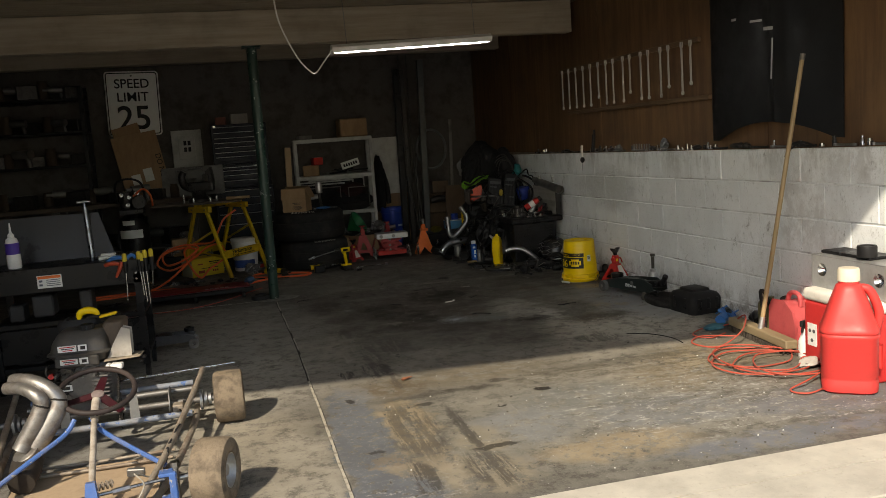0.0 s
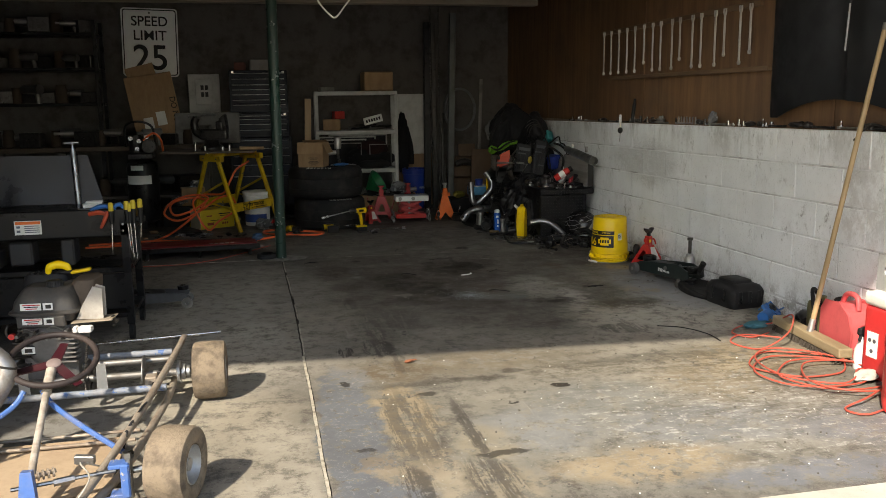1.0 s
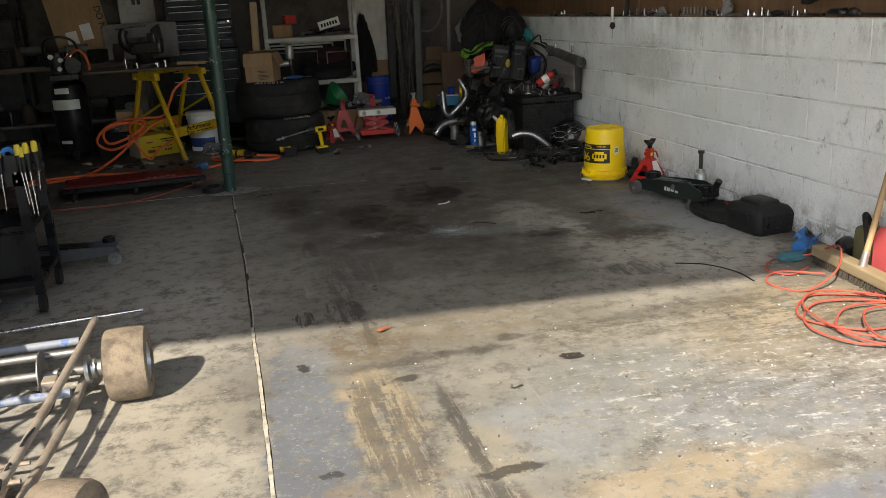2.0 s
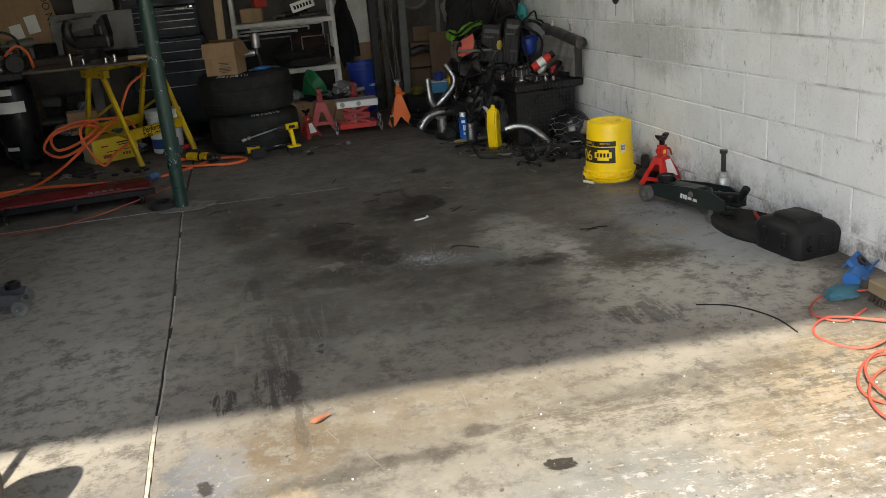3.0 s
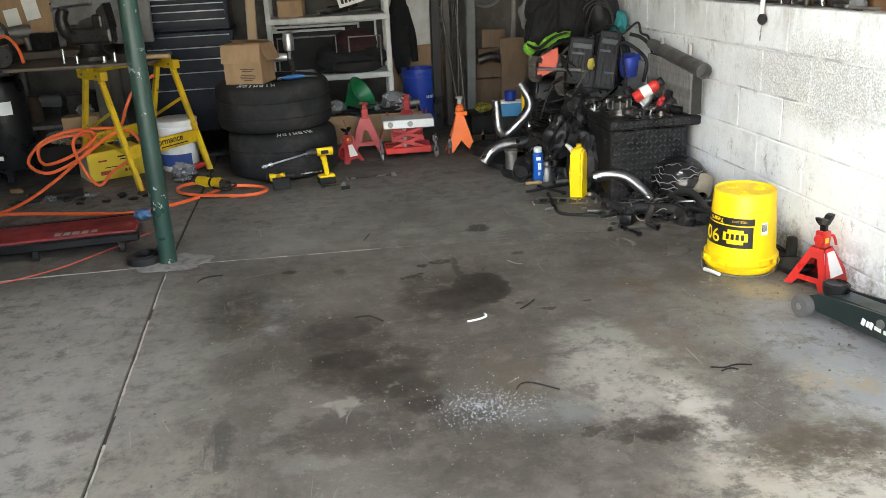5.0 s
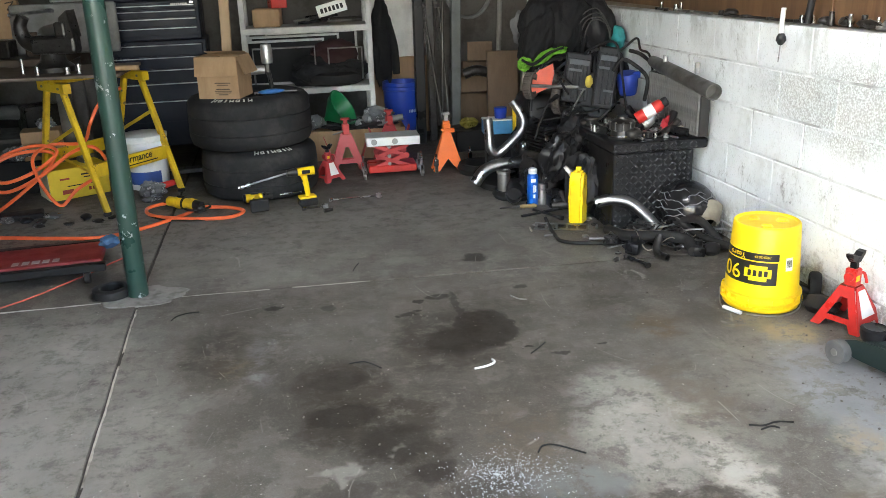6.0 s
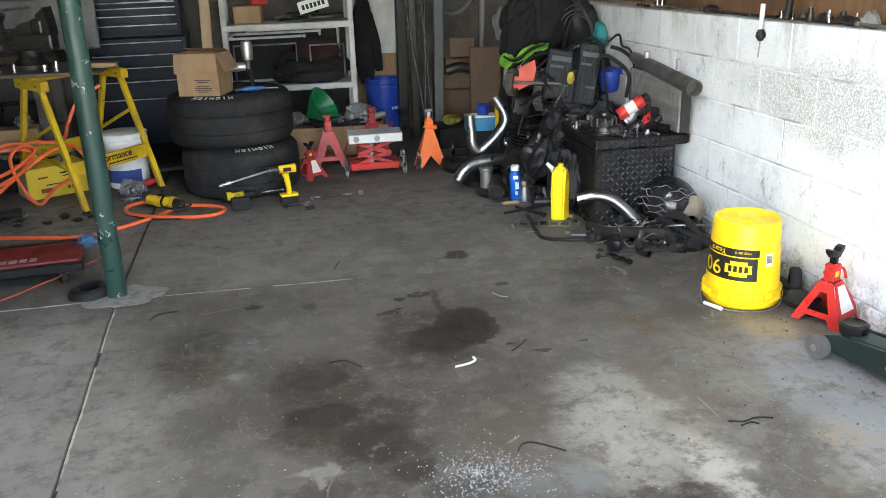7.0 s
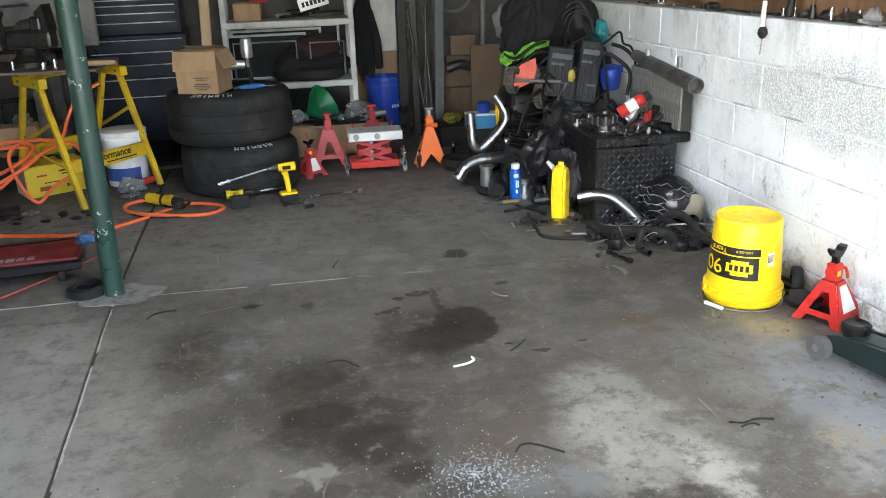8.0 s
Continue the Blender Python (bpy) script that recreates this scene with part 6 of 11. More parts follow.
# ---- along the block wall ----
def yellow_bucket():
    t = thing("bucket", (1.455, 7.415, 0), "yellow plastic bucket standing upside down", "bucket", turn=-32)
    prof = [(0.150, 0.0), (0.153, 0.004), (0.153, 0.018), (0.148, 0.022), (0.165, 0.030), (0.166, 0.036), (0.150, 0.040), (0.149, 0.062), (0.160, 0.066), (0.160, 0.071), (0.147, 0.075), (0.146, 0.12), (0.132, 0.378), (0.130, 0.386), (0.126, 0.389), (0.120, 0.386), (0.118, 0.381), (0, 0.379)]
    bm = nb()
    lathe(bm, prof, 56)
    part("bucket_body", bm, YELLOW, t, "", True)
    for i in range(3):
        a = i * math.tau / 3 + 0.5
        bm = nb()
        lathe(bm, [(0.024, 0.379), (0.024, 0.383), (0.020, 0.385), (0.017, 0.383), (0.017, 0.380)], 20, Matrix.Translation((0.065 * math.cos(a), 0.065 * math.sin(a), 0)))
        part("moulded_ring", bm, YELLOW, t, "", True)
    for i in range(20):
        bm = nb()
        a = i * math.tau / 20
        box(bm, (0.154 * math.cos(a), 0.154 * math.sin(a), 0.053), (0.012, 0.003, 0.024), 0, pose(0, 0, 0, 0, 0, math.degrees(a)))
        part("rim_rib", bm, YELLOW, t)

    def radius(z):
        return 0.146 + (0.132 - 0.146) * (z - 0.12) / 0.258 + 0.0006

    def wrap(name, a0, a1, z0, z1, material, parent, lift=0.0, label=""):
        b = nb()
        n = max(2, int(abs(a1 - a0) / 4) + 1)
        vs = [[b.verts.new(((radius(z) + lift) * math.cos(radians(a0 + (a1 - a0) * i / n)), (radius(z) + lift) * math.sin(radians(a0 + (a1 - a0) * i / n)), z)) for i in range(n + 1)] for z in (z0, z1)]
        for i in range(n):
            b.faces.new((vs[0][i], vs[0][i + 1], vs[1][i + 1], vs[1][i]))
        return part(name, b, material, parent, label, True)

    ink = finish("bucket_print_black", (0.015, 0.014, 0.013), 0.45, dirt=0.1)
    band = wrap("printed_band", -185, -68, 0.132, 0.236, ink, t, 0.0, "black printed band")
    wrap("printed_band", -185, -66, 0.242, 0.276, ink, t, 0.0, "black printed band")
    for z0, z1, a0, a1 in ((0.150, 0.165, -112, -84), (0.165, 0.205, -120, -77), (0.205, 0.220, -112, -84)):
        wrap("logo_shape", a0, a1, z0, z1, YELLOW, band, 0.0009)
    for i in range(4):
        wrap("logo_bar", -114 + i * 8.5, -108.5 + i * 8.5, 0.172, 0.199, ink, band, 0.0016)
    bc = wrap("bar_code_label", -54, -40, 0.195, 0.255, PAPER, t, 0.0004, "white bar code label")
    for i in range(5):
        wrap("bar", -52.5 + i * 2.2, -51.3 + i * 2.2, 0.212, 0.245, ink, bc, 0.001)
    t.scale = (1, 1, 0.915)
    # lettering, upside down with the bucket
    for text, a, z, size in (("9", -135, 0.184, 0.098), ("0", -155, 0.184, 0.098), ("Years", -135, 0.259, 0.034), ("1925-2015", -92, 0.262, 0.015)):
        r = radius(z) + 0.002
        m = Matrix.Translation((r * math.cos(radians(a)), r * math.sin(radians(a)), z)) @ pose(0, 0, 0, 90, 0, 90 + a) @ pose(0, 0, 0, 0, 0, 180)
        words("lettering", text, size, YELLOW, t, m)
    bm = nb()
    tube(bm, [(0.158, -0.02, 0.055), (0.150, -0.09, 0.02), (0.10, -0.15, 0.006), (0.0, -0.182, 0.006), (-0.09, -0.165, 0.006), (-0.15, -0.11, 0.006), (-0.165, -0.01, 0.05)], 0.003, 6)
    bail = part("bail", bm, DULL_STEEL, t, "wire handle", True)
    bm = nb()
    rod(bm, (-0.14, -0.135, 0.010), (-0.07, -0.185, 0.010), 0.009, seg=10)
    part("grip", bm, WHITE, bail, "", True)


yellow_bucket()


def jack_stand(name, at, turn, material, h, label, group="", ratchet=BLACK, sticker=True):
    t = thing(name, at, label, "jack stand", group, turn=turn)
    s = h / 0.33
    for k in range(4):
        bm = nb()
        outer = [(-0.112 * s, 0), (-0.072 * s, 0), (-0.05 * s, 0.035 * s), (0.05 * s, 0.035 * s), (0.072 * s, 0), (0.112 * s, 0), (0.03 * s, 0.20 * s), (-0.03 * s, 0.20 * s)]
        hole = [[(-0.052 * s, 0.06 * s), (-0.016 * s, 0.15 * s), (0.016 * s, 0.15 * s), (0.052 * s, 0.06 * s)]] if k % 2 else []
        extrude_shape(bm, outer, 0.005, pose(0, 0, 0, 0, 0, 90 * k) @ pose(0, -0.112 * s, 0, -22.5) , hole)
        part("side_plate", bm, material, t)
    bm = nb()
    box(bm, (0, 0, 0.225 * s), (0.055 * s, 0.055 * s, 0.085 * s), 0.006)
    part("collar", bm, material, t)
    bm = nb()
    tube(bm, [(0.03 * s, 0, 0.235 * s), (0.05 * s, -0.02, 0.235 * s), (0.06 * s, -0.03, 0.19 * s)], 0.006, 8)
    part("ratchet_lever", bm, material, t)
    bm = nb()
    rod(bm, (-0.03 * s, 0, 0.23 * s), (-0.03 * s - 0.012, 0, 0.23 * s), 0.018, seg=12)
    part("pivot_cap", bm, material, t)
    bm = nb()
    box(bm, (0, 0, 0.28 * s), (0.028 * s, 0.03 * s, 0.07 * s), 0.003)
    extrude_shape(bm, [(-0.05 * s, 0.325 * s), (-0.055 * s, 0.342 * s), (-0.03 * s, 0.338 * s), (-0.012 * s, 0.322 * s), (0.012 * s, 0.322 * s), (0.03 * s, 0.338 * s), (0.055 * s, 0.342 * s), (0.05 * s, 0.325 * s), (0.018 * s, 0.295 * s), (-0.018 * s, 0.295 * s)], 0.034 * s)
    part("saddle", bm, ratchet, t)
    if sticker:
        bm = nb()
        extrude_shape(bm, [(-0.05 * s, 0.075 * s), (0.05 * s, 0.075 * s), (0.026 * s, 0.195 * s), (-0.026 * s, 0.195 * s)], 0.003, pose(0, -0.112 * s, 0, -22.5) @ Matrix.Translation((0, -0.004, -0.012 * s)))
        part("sticker", bm, PAPER, t, "white sticker")
        bm = nb()
        box(bm, (-0.012 * s, -0.029 * s, 0.225 * s), (0.025 * s, 0.003, 0.025 * s))
        part("yellow_sticker", bm, YELLOW, t, "yellow sticker")
    return t


def plate_stand(name, at, turn, material, h, label, group=""):
    """A folded sheet stand: a tall inverted V plate with a cut-out, front and back, and a ratchet bar."""
    t = thing(name, at, label, "jack stand", group, turn=turn)
    s = h / 0.36
    for sy in (-1, 1):
        bm = nb()
        outer = [(-0.125 * s, 0), (-0.085 * s, 0), (-0.06 * s, 0.05 * s), (0.06 * s, 0.05 * s), (0.085 * s, 0), (0.125 * s, 0), (0.035 * s, 0.26 * s), (-0.035 * s, 0.26 * s)]
        inner = [(-0.045 * s, 0.075 * s), (-0.012 * s, 0.165 * s), (0.012 * s, 0.165 * s), (0.045 * s, 0.075 * s)]
        extrude_shape(bm, outer, 0.005, pose(0, sy * 0.045 * s, 0, sy * 9), [inner])
        part("side_plate", bm, material, t)
    for sx in (-1, 1):
        bm = nb()
        extrude_shape(bm, [(-0.05 * s, 0.005), (0.05 * s, 0.005), (0.018 * s, 0.255 * s), (-0.018 * s, 0.255 * s)], 0.005, pose(sx * 0.074 * s, 0, 0, 0, 0, 90) @ pose(0, 0, 0, sx * 19.0) @ Matrix.Translation((0, 0, 0.0)))
        part("end_plate", bm, material, t)
    bm = nb()
    box(bm, (0, 0, 0.285 * s), (0.05 * s, 0.05 * s, 0.075 * s), 0.008, seg=2)
    part("collar", bm, material, t)
    bm = nb()
    box(bm, (0, 0, 0.33 * s), (0.03 * s, 0.026 * s, 0.05 * s), 0.003)
    box(bm, (0, 0, 0.357 * s), (0.065 * s, 0.035 * s, 0.016 * s), 0.005)
    part("saddle", bm, material, t)
    bm = nb()
    tube(bm, [(-0.02 * s, -0.03 * s, 0.28 * s), (-0.06 * s, -0.045 * s, 0.27 * s), (-0.095 * s, -0.045 * s, 0.262 * s)], 0.005, 8)
    part("lever", bm, DULL_STEEL, t)
    return t


jack_stand("jack_stand", (1.655, 7.12, 0), 25, RED, 0.285, "red steel jack stand with white sticker by the wall")


def green_floor_jack():
    t = thing("floor_jack", (1.545, 6.55, 0), "dark green floor jack against the block wall", "floor jack", turn=-80)
    # local x runs from the front wheels (-) to the handle end (+)
    for y in (-0.065, 0.065):
        bm = nb()
        extrude_shape(bm, [(-0.31, 0.045), (-0.24, 0.035), (0.05, 0.045), (0.24, 0.05), (0.30, 0.075), (0.29, 0.12), (0.18, 0.15), (0.0, 0.135), (-0.25, 0.105), (-0.31, 0.08)], 0.010, pose(0, y, 0))
        sp = part("side_plate", bm, DARK_GREEN, t)
        bm = nb()
        rod(bm, (0.05, y - 0.012, 0.105), (0.05, y + 0.012, 0.105), 0.016, seg=14)
        part("pivot_bolt", bm, DULL_STEEL, sp)
    for i, (x, w, h) in enumerate(((-0.02, 0.016, 0.026), (0.0, 0.012, 0.022), (0.016, 0.014, 0.026), (0.045, 0.03, 0.014), (0.085, 0.03, 0.014))):
        bm = nb()
        box(bm, (x - 0.005, -0.0712, 0.082 - 0.03 * x), (w, 0.001, h), 0, pose(0, 0, 0, 0, 14 if h > 0.02 else 3, 0))
        part("print_bar", bm, PAPER, t)
    bm = nb()
    box(bm, (-0.1, 0, 0.105), (0.30, 0.09, 0.03), 0.006, pose(0, 0, 0, 0, -4, 0))
    part("lift_arm", bm, DARK_GREEN, t)
    bm = nb()
    lathe(bm, [(0, 0.0), (0.045, 0.0), (0.05, 0.02), (0.05, 0.04), (0.04, 0.046), (0.03, 0.04), (0, 0.04)], 24, Matrix.Translation((-0.235, 0, 0.10)))
    part("saddle", bm, BLACK, t, "", True)
    for y in (-0.09, 0.09):
        bm = nb()
        rod(bm, (-0.30, y - 0.018, 0.043), (-0.30, y + 0.018, 0.043), 0.043, seg=28)
        w = part("wheel", bm, finish("grey_wheel", (0.10, 0.10, 0.098), 0.6, dirt=0.4), t, "", True)
        bm = nb()
        rod(bm, (-0.30, y - 0.021, 0.043), (-0.30, y + 0.021, 0.043), 0.014, seg=12)
        part("axle", bm, DULL_STEEL, w)
        bm = nb()
        rod(bm, (0.22, y - 0.012, 0.022), (0.22, y + 0.012, 0.022), 0.022, seg=20)
        rod(bm, (0.22, y, 0.022), (0.22, y, 0.06), 0.012)
        part("caster", bm, DULL_STEEL, t)
    bm = nb()
    rod(bm, (0.15, 0, 0.10), (0.34, 0, 0.13), 0.03, seg=16)
    rod(bm, (0.30, -0.055, 0.13), (0.30, 0.055, 0.13), 0.014)
    rod(bm, (0.33, 0, 0.13), (0.37, 0, 0.19), 0.02, seg=14)
    part("pump", bm, BLACK, t, "", True)
    bm = nb()
    for z in (0.03, 0.06):
        rod(bm, (0.29, -0.08, z), (0.35, -0.06, z + 0.02), 0.012, seg=8)
    part("pedal", bm, BLACK, t)


green_floor_jack()


def bottle_jack():
    t = thing("bottle_jack", (1.675, 6.50, 0.0), "small bare silver bottle jack behind the floor jack", "bottle jack")
    bm = nb()
    box(bm, (0, 0, 0.02), (0.10, 0.11, 0.04), 0.006)
    part("base", bm, ALU, t)
    bm = nb()
    lathe(bm, [(0, 0.04), (0.036, 0.04), (0.038, 0.05), (0.038, 0.155), (0.033, 0.17), (0.026, 0.175), (0.026, 0.195), (0.011, 0.20), (0.011, 0.295), (0.019, 0.297), (0.019, 0.312), (0, 0.312)], 28)
    part("cylinder", bm, ALU, t, "", True)
    bm = nb()
    lathe(bm, [(0.0125, 0.20), (0.0125, 0.294), (0.0205, 0.296), (0.0205, 0.314), (0, 0.314)], 20)
    part("ram_screw", bm, DARK_METAL, t, "", True)
    bm = nb()
    rod(bm, (-0.04, -0.03, 0.05), (-0.055, -0.06, 0.11), 0.011)
    part("pump_socket", bm, ALU, t, "", True)


bottle_jack()


def black_case():
    t = thing("tool_case", (1.615, 5.80, 0), "black moulded plastic case by the block wall", "case", turn=6)
    bm = nb()
    secs = [(0.115, 0.14, 0.0), (0.12, 0.145, 0.01), (0.125, 0.15, 0.10), (0.12, 0.145, 0.115), (0.105, 0.125, 0.14), (0.075, 0.085, 0.15), (0.07, 0.08, 0.165), (0.06, 0.07, 0.17)]
    loops = []
    for hx, hy, z in secs:
        lp = []
        for q in range(36):
            a = q * math.tau / 36
            c, s = math.cos(a), math.sin(a)
            r = 1 / (abs(c) ** 14 + abs(s) ** 14) ** (1 / 14)
            lp.append(bm.verts.new((hx * r * c, hy * r * s, z)))
        loops.append(lp)
    for u, v in zip(loops, loops[1:]):
        for q in range(36):
            bm.faces.new((u[q], u[(q + 1) % 36], v[(q + 1) % 36], v[q]))
    bm.faces.new(loops[0][::-1])
    bm.faces.new(loops[-1])
    part("shell", bm, BLACK_MAT, t, "", True)
    for x, y, a in ((-0.127, 0.06, 0), (-0.127, -0.06, 0), (0.0, -0.152, 90), (0.07, -0.152, 90), (-0.07, -0.152, 90)):
        bm = nb()
        box(bm, (x, y, 0.075), (0.012, 0.026, 0.075), 0.004, pose(0, 0, 0, 0, 0, a))
        part("latch", bm, BLACK, t)
    bm = nb()
    random.seed(5)
    r = []
    for i in range(26):
        a = i * math.tau / 26
        q = 1 + 0.10 * noise.noise(Vector((math.cos(a) * 2, math.sin(a) * 2, 8)))
        r.append((0.15 * q * math.cos(a), 0.27 * q * math.sin(a)))
    top = [bm.verts.new((x * 0.95, y * 0.95, 0.045 if y > -0.05 else 0.02)) for x, y in r]
    lip = [bm.verts.new((x, y, 0.03 if y > -0.05 else 0.012)) for x, y in r]
    low = [bm.verts.new((x * 0.97, y * 0.97, 0.0)) for x, y in r]
    bm.faces.new(top)
    bm.faces.new(low[::-1])
    for i in range(26):
        j = (i + 1) % 26
        bm.faces.new((top[i], top[j], lip[j], lip[i]))
        bm.faces.new((lip[i], lip[j], low[j], low[i]))
    single("drain_pan", bm, RUBBER, "flat oily black drain pan beside the case", "drain pan", m=pose(1.60, 6.10, 0, 0, 0, 4), smooth=False)
    bm = nb()
    tube(bm, [(0, 0, 0.05), (0.03, 0.12, 0.06), (0.08, 0.22, 0.05)], 0.008, 8)
    single("pry_bar", bm, RED, "thin red handled bar on the drain pan", "bar", m=pose(1.60, 6.0, 0.0))
    for x, y, a in ((1.50, 6.235, 10), (1.535, 6.215, -30)):
        bm = nb()
        blob(bm, (0, 0, 0.012), (0.035, 0.024, 0.012), 0.3, int(a))
        single("paper_scrap", bm, PAPER, "small crumpled white paper scrap", "paper scrap", m=pose(x, y, 0, 0, 0, a))


black_case()


def blue_funnel():
    t = thing("blue_adapter", (1.595, 5.37, 0), "light blue moulded plastic fitting on the floor", "plastic fitting", turn=35)
    bm = nb()
    lean = pose(0.0, 0.0, 0.062, 42, 0, 0)
    box(bm, (0, 0, 0), (0.13, 0.100, 0.010), 0.004, lean, 2)
    for q in (-0.052, 0.052):
        box(bm, (0, q * 0.9, 0.010), (0.13, 0.008, 0.018), 0.003, lean)
    for q in (-0.058, 0.0, 0.058):
        box(bm, (q, 0, 0.008), (0.008, 0.09, 0.012), 0.002, lean)
    part("flange", bm, LIGHT_BLUE, t)
    bm = nb()
    rod(bm, (-0.115, 0.0, 0.040), (-0.055, 0.0, 0.052), 0.033, 0.030, 22)
    part("spout", bm, LIGHT_BLUE, t, "", True)
    bm = nb()
    lathe(bm, [(0.014, 0), (0.026, 0), (0.026, 0.012), (0.014, 0.012), (0.014, 0)], 20, lean @ pose(0.02, 0.01, 0.006))
    part("port", bm, DARK_METAL, t, "", True)
    bm = nb()
    blob(bm, (0, 0, 0.012), (0.09, 0.05, 0.018), 0.4, 6)
    single("rag", bm, finish("teal_cloth", (0.05, 0.17, 0.22), 0.9, dirt=0.3), "crumpled teal shop rag on the floor", "rag", m=pose(1.44, 5.27, 0, 0, 0, 20))
    bm = nb()
    tube(bm, [(0, 0, 0.05), (0.03, 0.06, 0.07), (0.06, 0.12, 0.06), (0.07, 0.18, 0.03)], [0.03, 0.035, 0.03, 0.02], 10)
    blob(bm, (0.05, 0.0, 0.04), (0.06, 0.09, 0.04), 0.35, 11)
    single("metal_part", bm, DARK_METAL, "dark greasy car part by the wall", "car part", m=pose(1.655, 5.12, 0))


blue_funnel()

w = thing("spare_roller", (1.668, 7.36, 0.062), "small black wheel leaning behind the bucket", "wheel", turn=60)
b = nb()
lathe(b, [(0.03, -0.02), (0.055, -0.022), (0.062, -0.012), (0.062, 0.012), (0.055, 0.022), (0.03, 0.02), (0.03, -0.02)], 28, pose(0, 0, 0, 90))
part("tyre", b, RUBBER, w, "", True)
b = nb()
lathe(b, [(0.03, -0.012), (0.012, -0.016), (0, -0.016)], 20, pose(0, 0, 0, 90))
part("hub", b, DARK_METAL, w, "", True)
b = nb()
tube(b, [(0, 0, 0.012), (0.05, 0.12, 0.03), (0.02, 0.25, 0.05), (-0.03, 0.32, 0.03)], 0.016, 10)
blob(b, (0.02, 0.1, 0.03), (0.06, 0.08, 0.035), 0.3, 3)
single("hose_scrap", b, RUBBER, "dark rubber hose scrap behind the bucket", "hose", m=pose(1.60, 7.14, 0))


# ---- centre of the back row ----
def big_slick(parent_at, z, turn, r_out, width, up_text, tilt):
    t = thing("racing_slick", (parent_at[0], parent_at[1], z), "wide black racing slick lying in a stack", "tyre", "stacked racing tyres", turn=turn)
    bm = nb()
    w = width
    prof = [(0.20, 0.02), (0.215, 0.0), (0.30, 0.002), (r_out - 0.030, 0.010), (r_out - 0.010, 0.024), (r_out - 0.002, 0.045), (r_out + 0.004, w * 0.22), (r_out + 0.004, w * 0.30), (r_out - 0.001, w * 0.31), (r_out + 0.004, w * 0.325), (r_out + 0.003, w * 0.62), (r_out - 0.002, w * 0.63), (r_out + 0.002, w * 0.645), (r_out - 0.002, w - 0.05), (r_out - 0.006, w - 0.034), (r_out - 0.022, w - 0.016), (r_out - 0.060, w - 0.004), (0.29, w), (0.22, w - 0.004), (0.20, w - 0.02), (0.205, w - 0.06), (0.24, w - 0.10), (0.26, w / 2), (0.24, 0.08), (0.205, 0.05), (0.20, 0.02)]
    lathe(bm, prof, 64)
    part("carcass", bm, finish("slick_rubber", (0.013, 0.013, 0.014), 0.75, dirt=0.7, dirt_color=(0.050, 0.047, 0.044), blotch=7.0, grain=40, bump=0.2, spec=0.3), t, "", True)
    # sidewall lettering as plain bars
    ink = finish("tyre_ink", (0.60, 0.59, 0.56), 0.7, dirt=0.5, blotch=30)
    for i in range(7):
        a = radians(up_text + i * 6.2)
        rr = r_out - 0.043
        m = Matrix.Translation((rr * math.cos(a), rr * math.sin(a), w - 0.0075)) @ pose(0, 0, 0, 0, 0, math.degrees(a)) @ pose(0, 0, 0, 0, 16, 0)
        tall = 0.046 if i in (0, 6) else 0.034
        shapes = (((0, -0.010), (tall, 0.007)), ((0, 0.010), (tall * 0.8, 0.007)), ((0.004, 0), (0.007, 0.020))) if i % 3 == 0 else (((-0.012, 0), (0.007, 0.020)), ((0.012, 0), (0.007, 0.020)), ((0, -0.009), (0.026, 0.007)), ((0, 0.009), (0.026, 0.007))) if i % 3 == 1 else (((0, 0), (tall, 0.009)),)
        for (x, y), (sx, sy) in shapes:
            bm = nb()
            box(bm, (x, y, 0.001), (sx, sy, 0.002), 0, pose(0, 0, 0, 0, 0, 6 * (i % 2)))
            part("letter_bar", bm, ink, t, "", m=m)
    return t


big_slick((-0.605, 10.0), 0.0, 0, 0.368, 0.315, -92, 0)
big_slick((-0.640, 10.02), 0.316, 10, 0.384, 0.325, -134, 0)


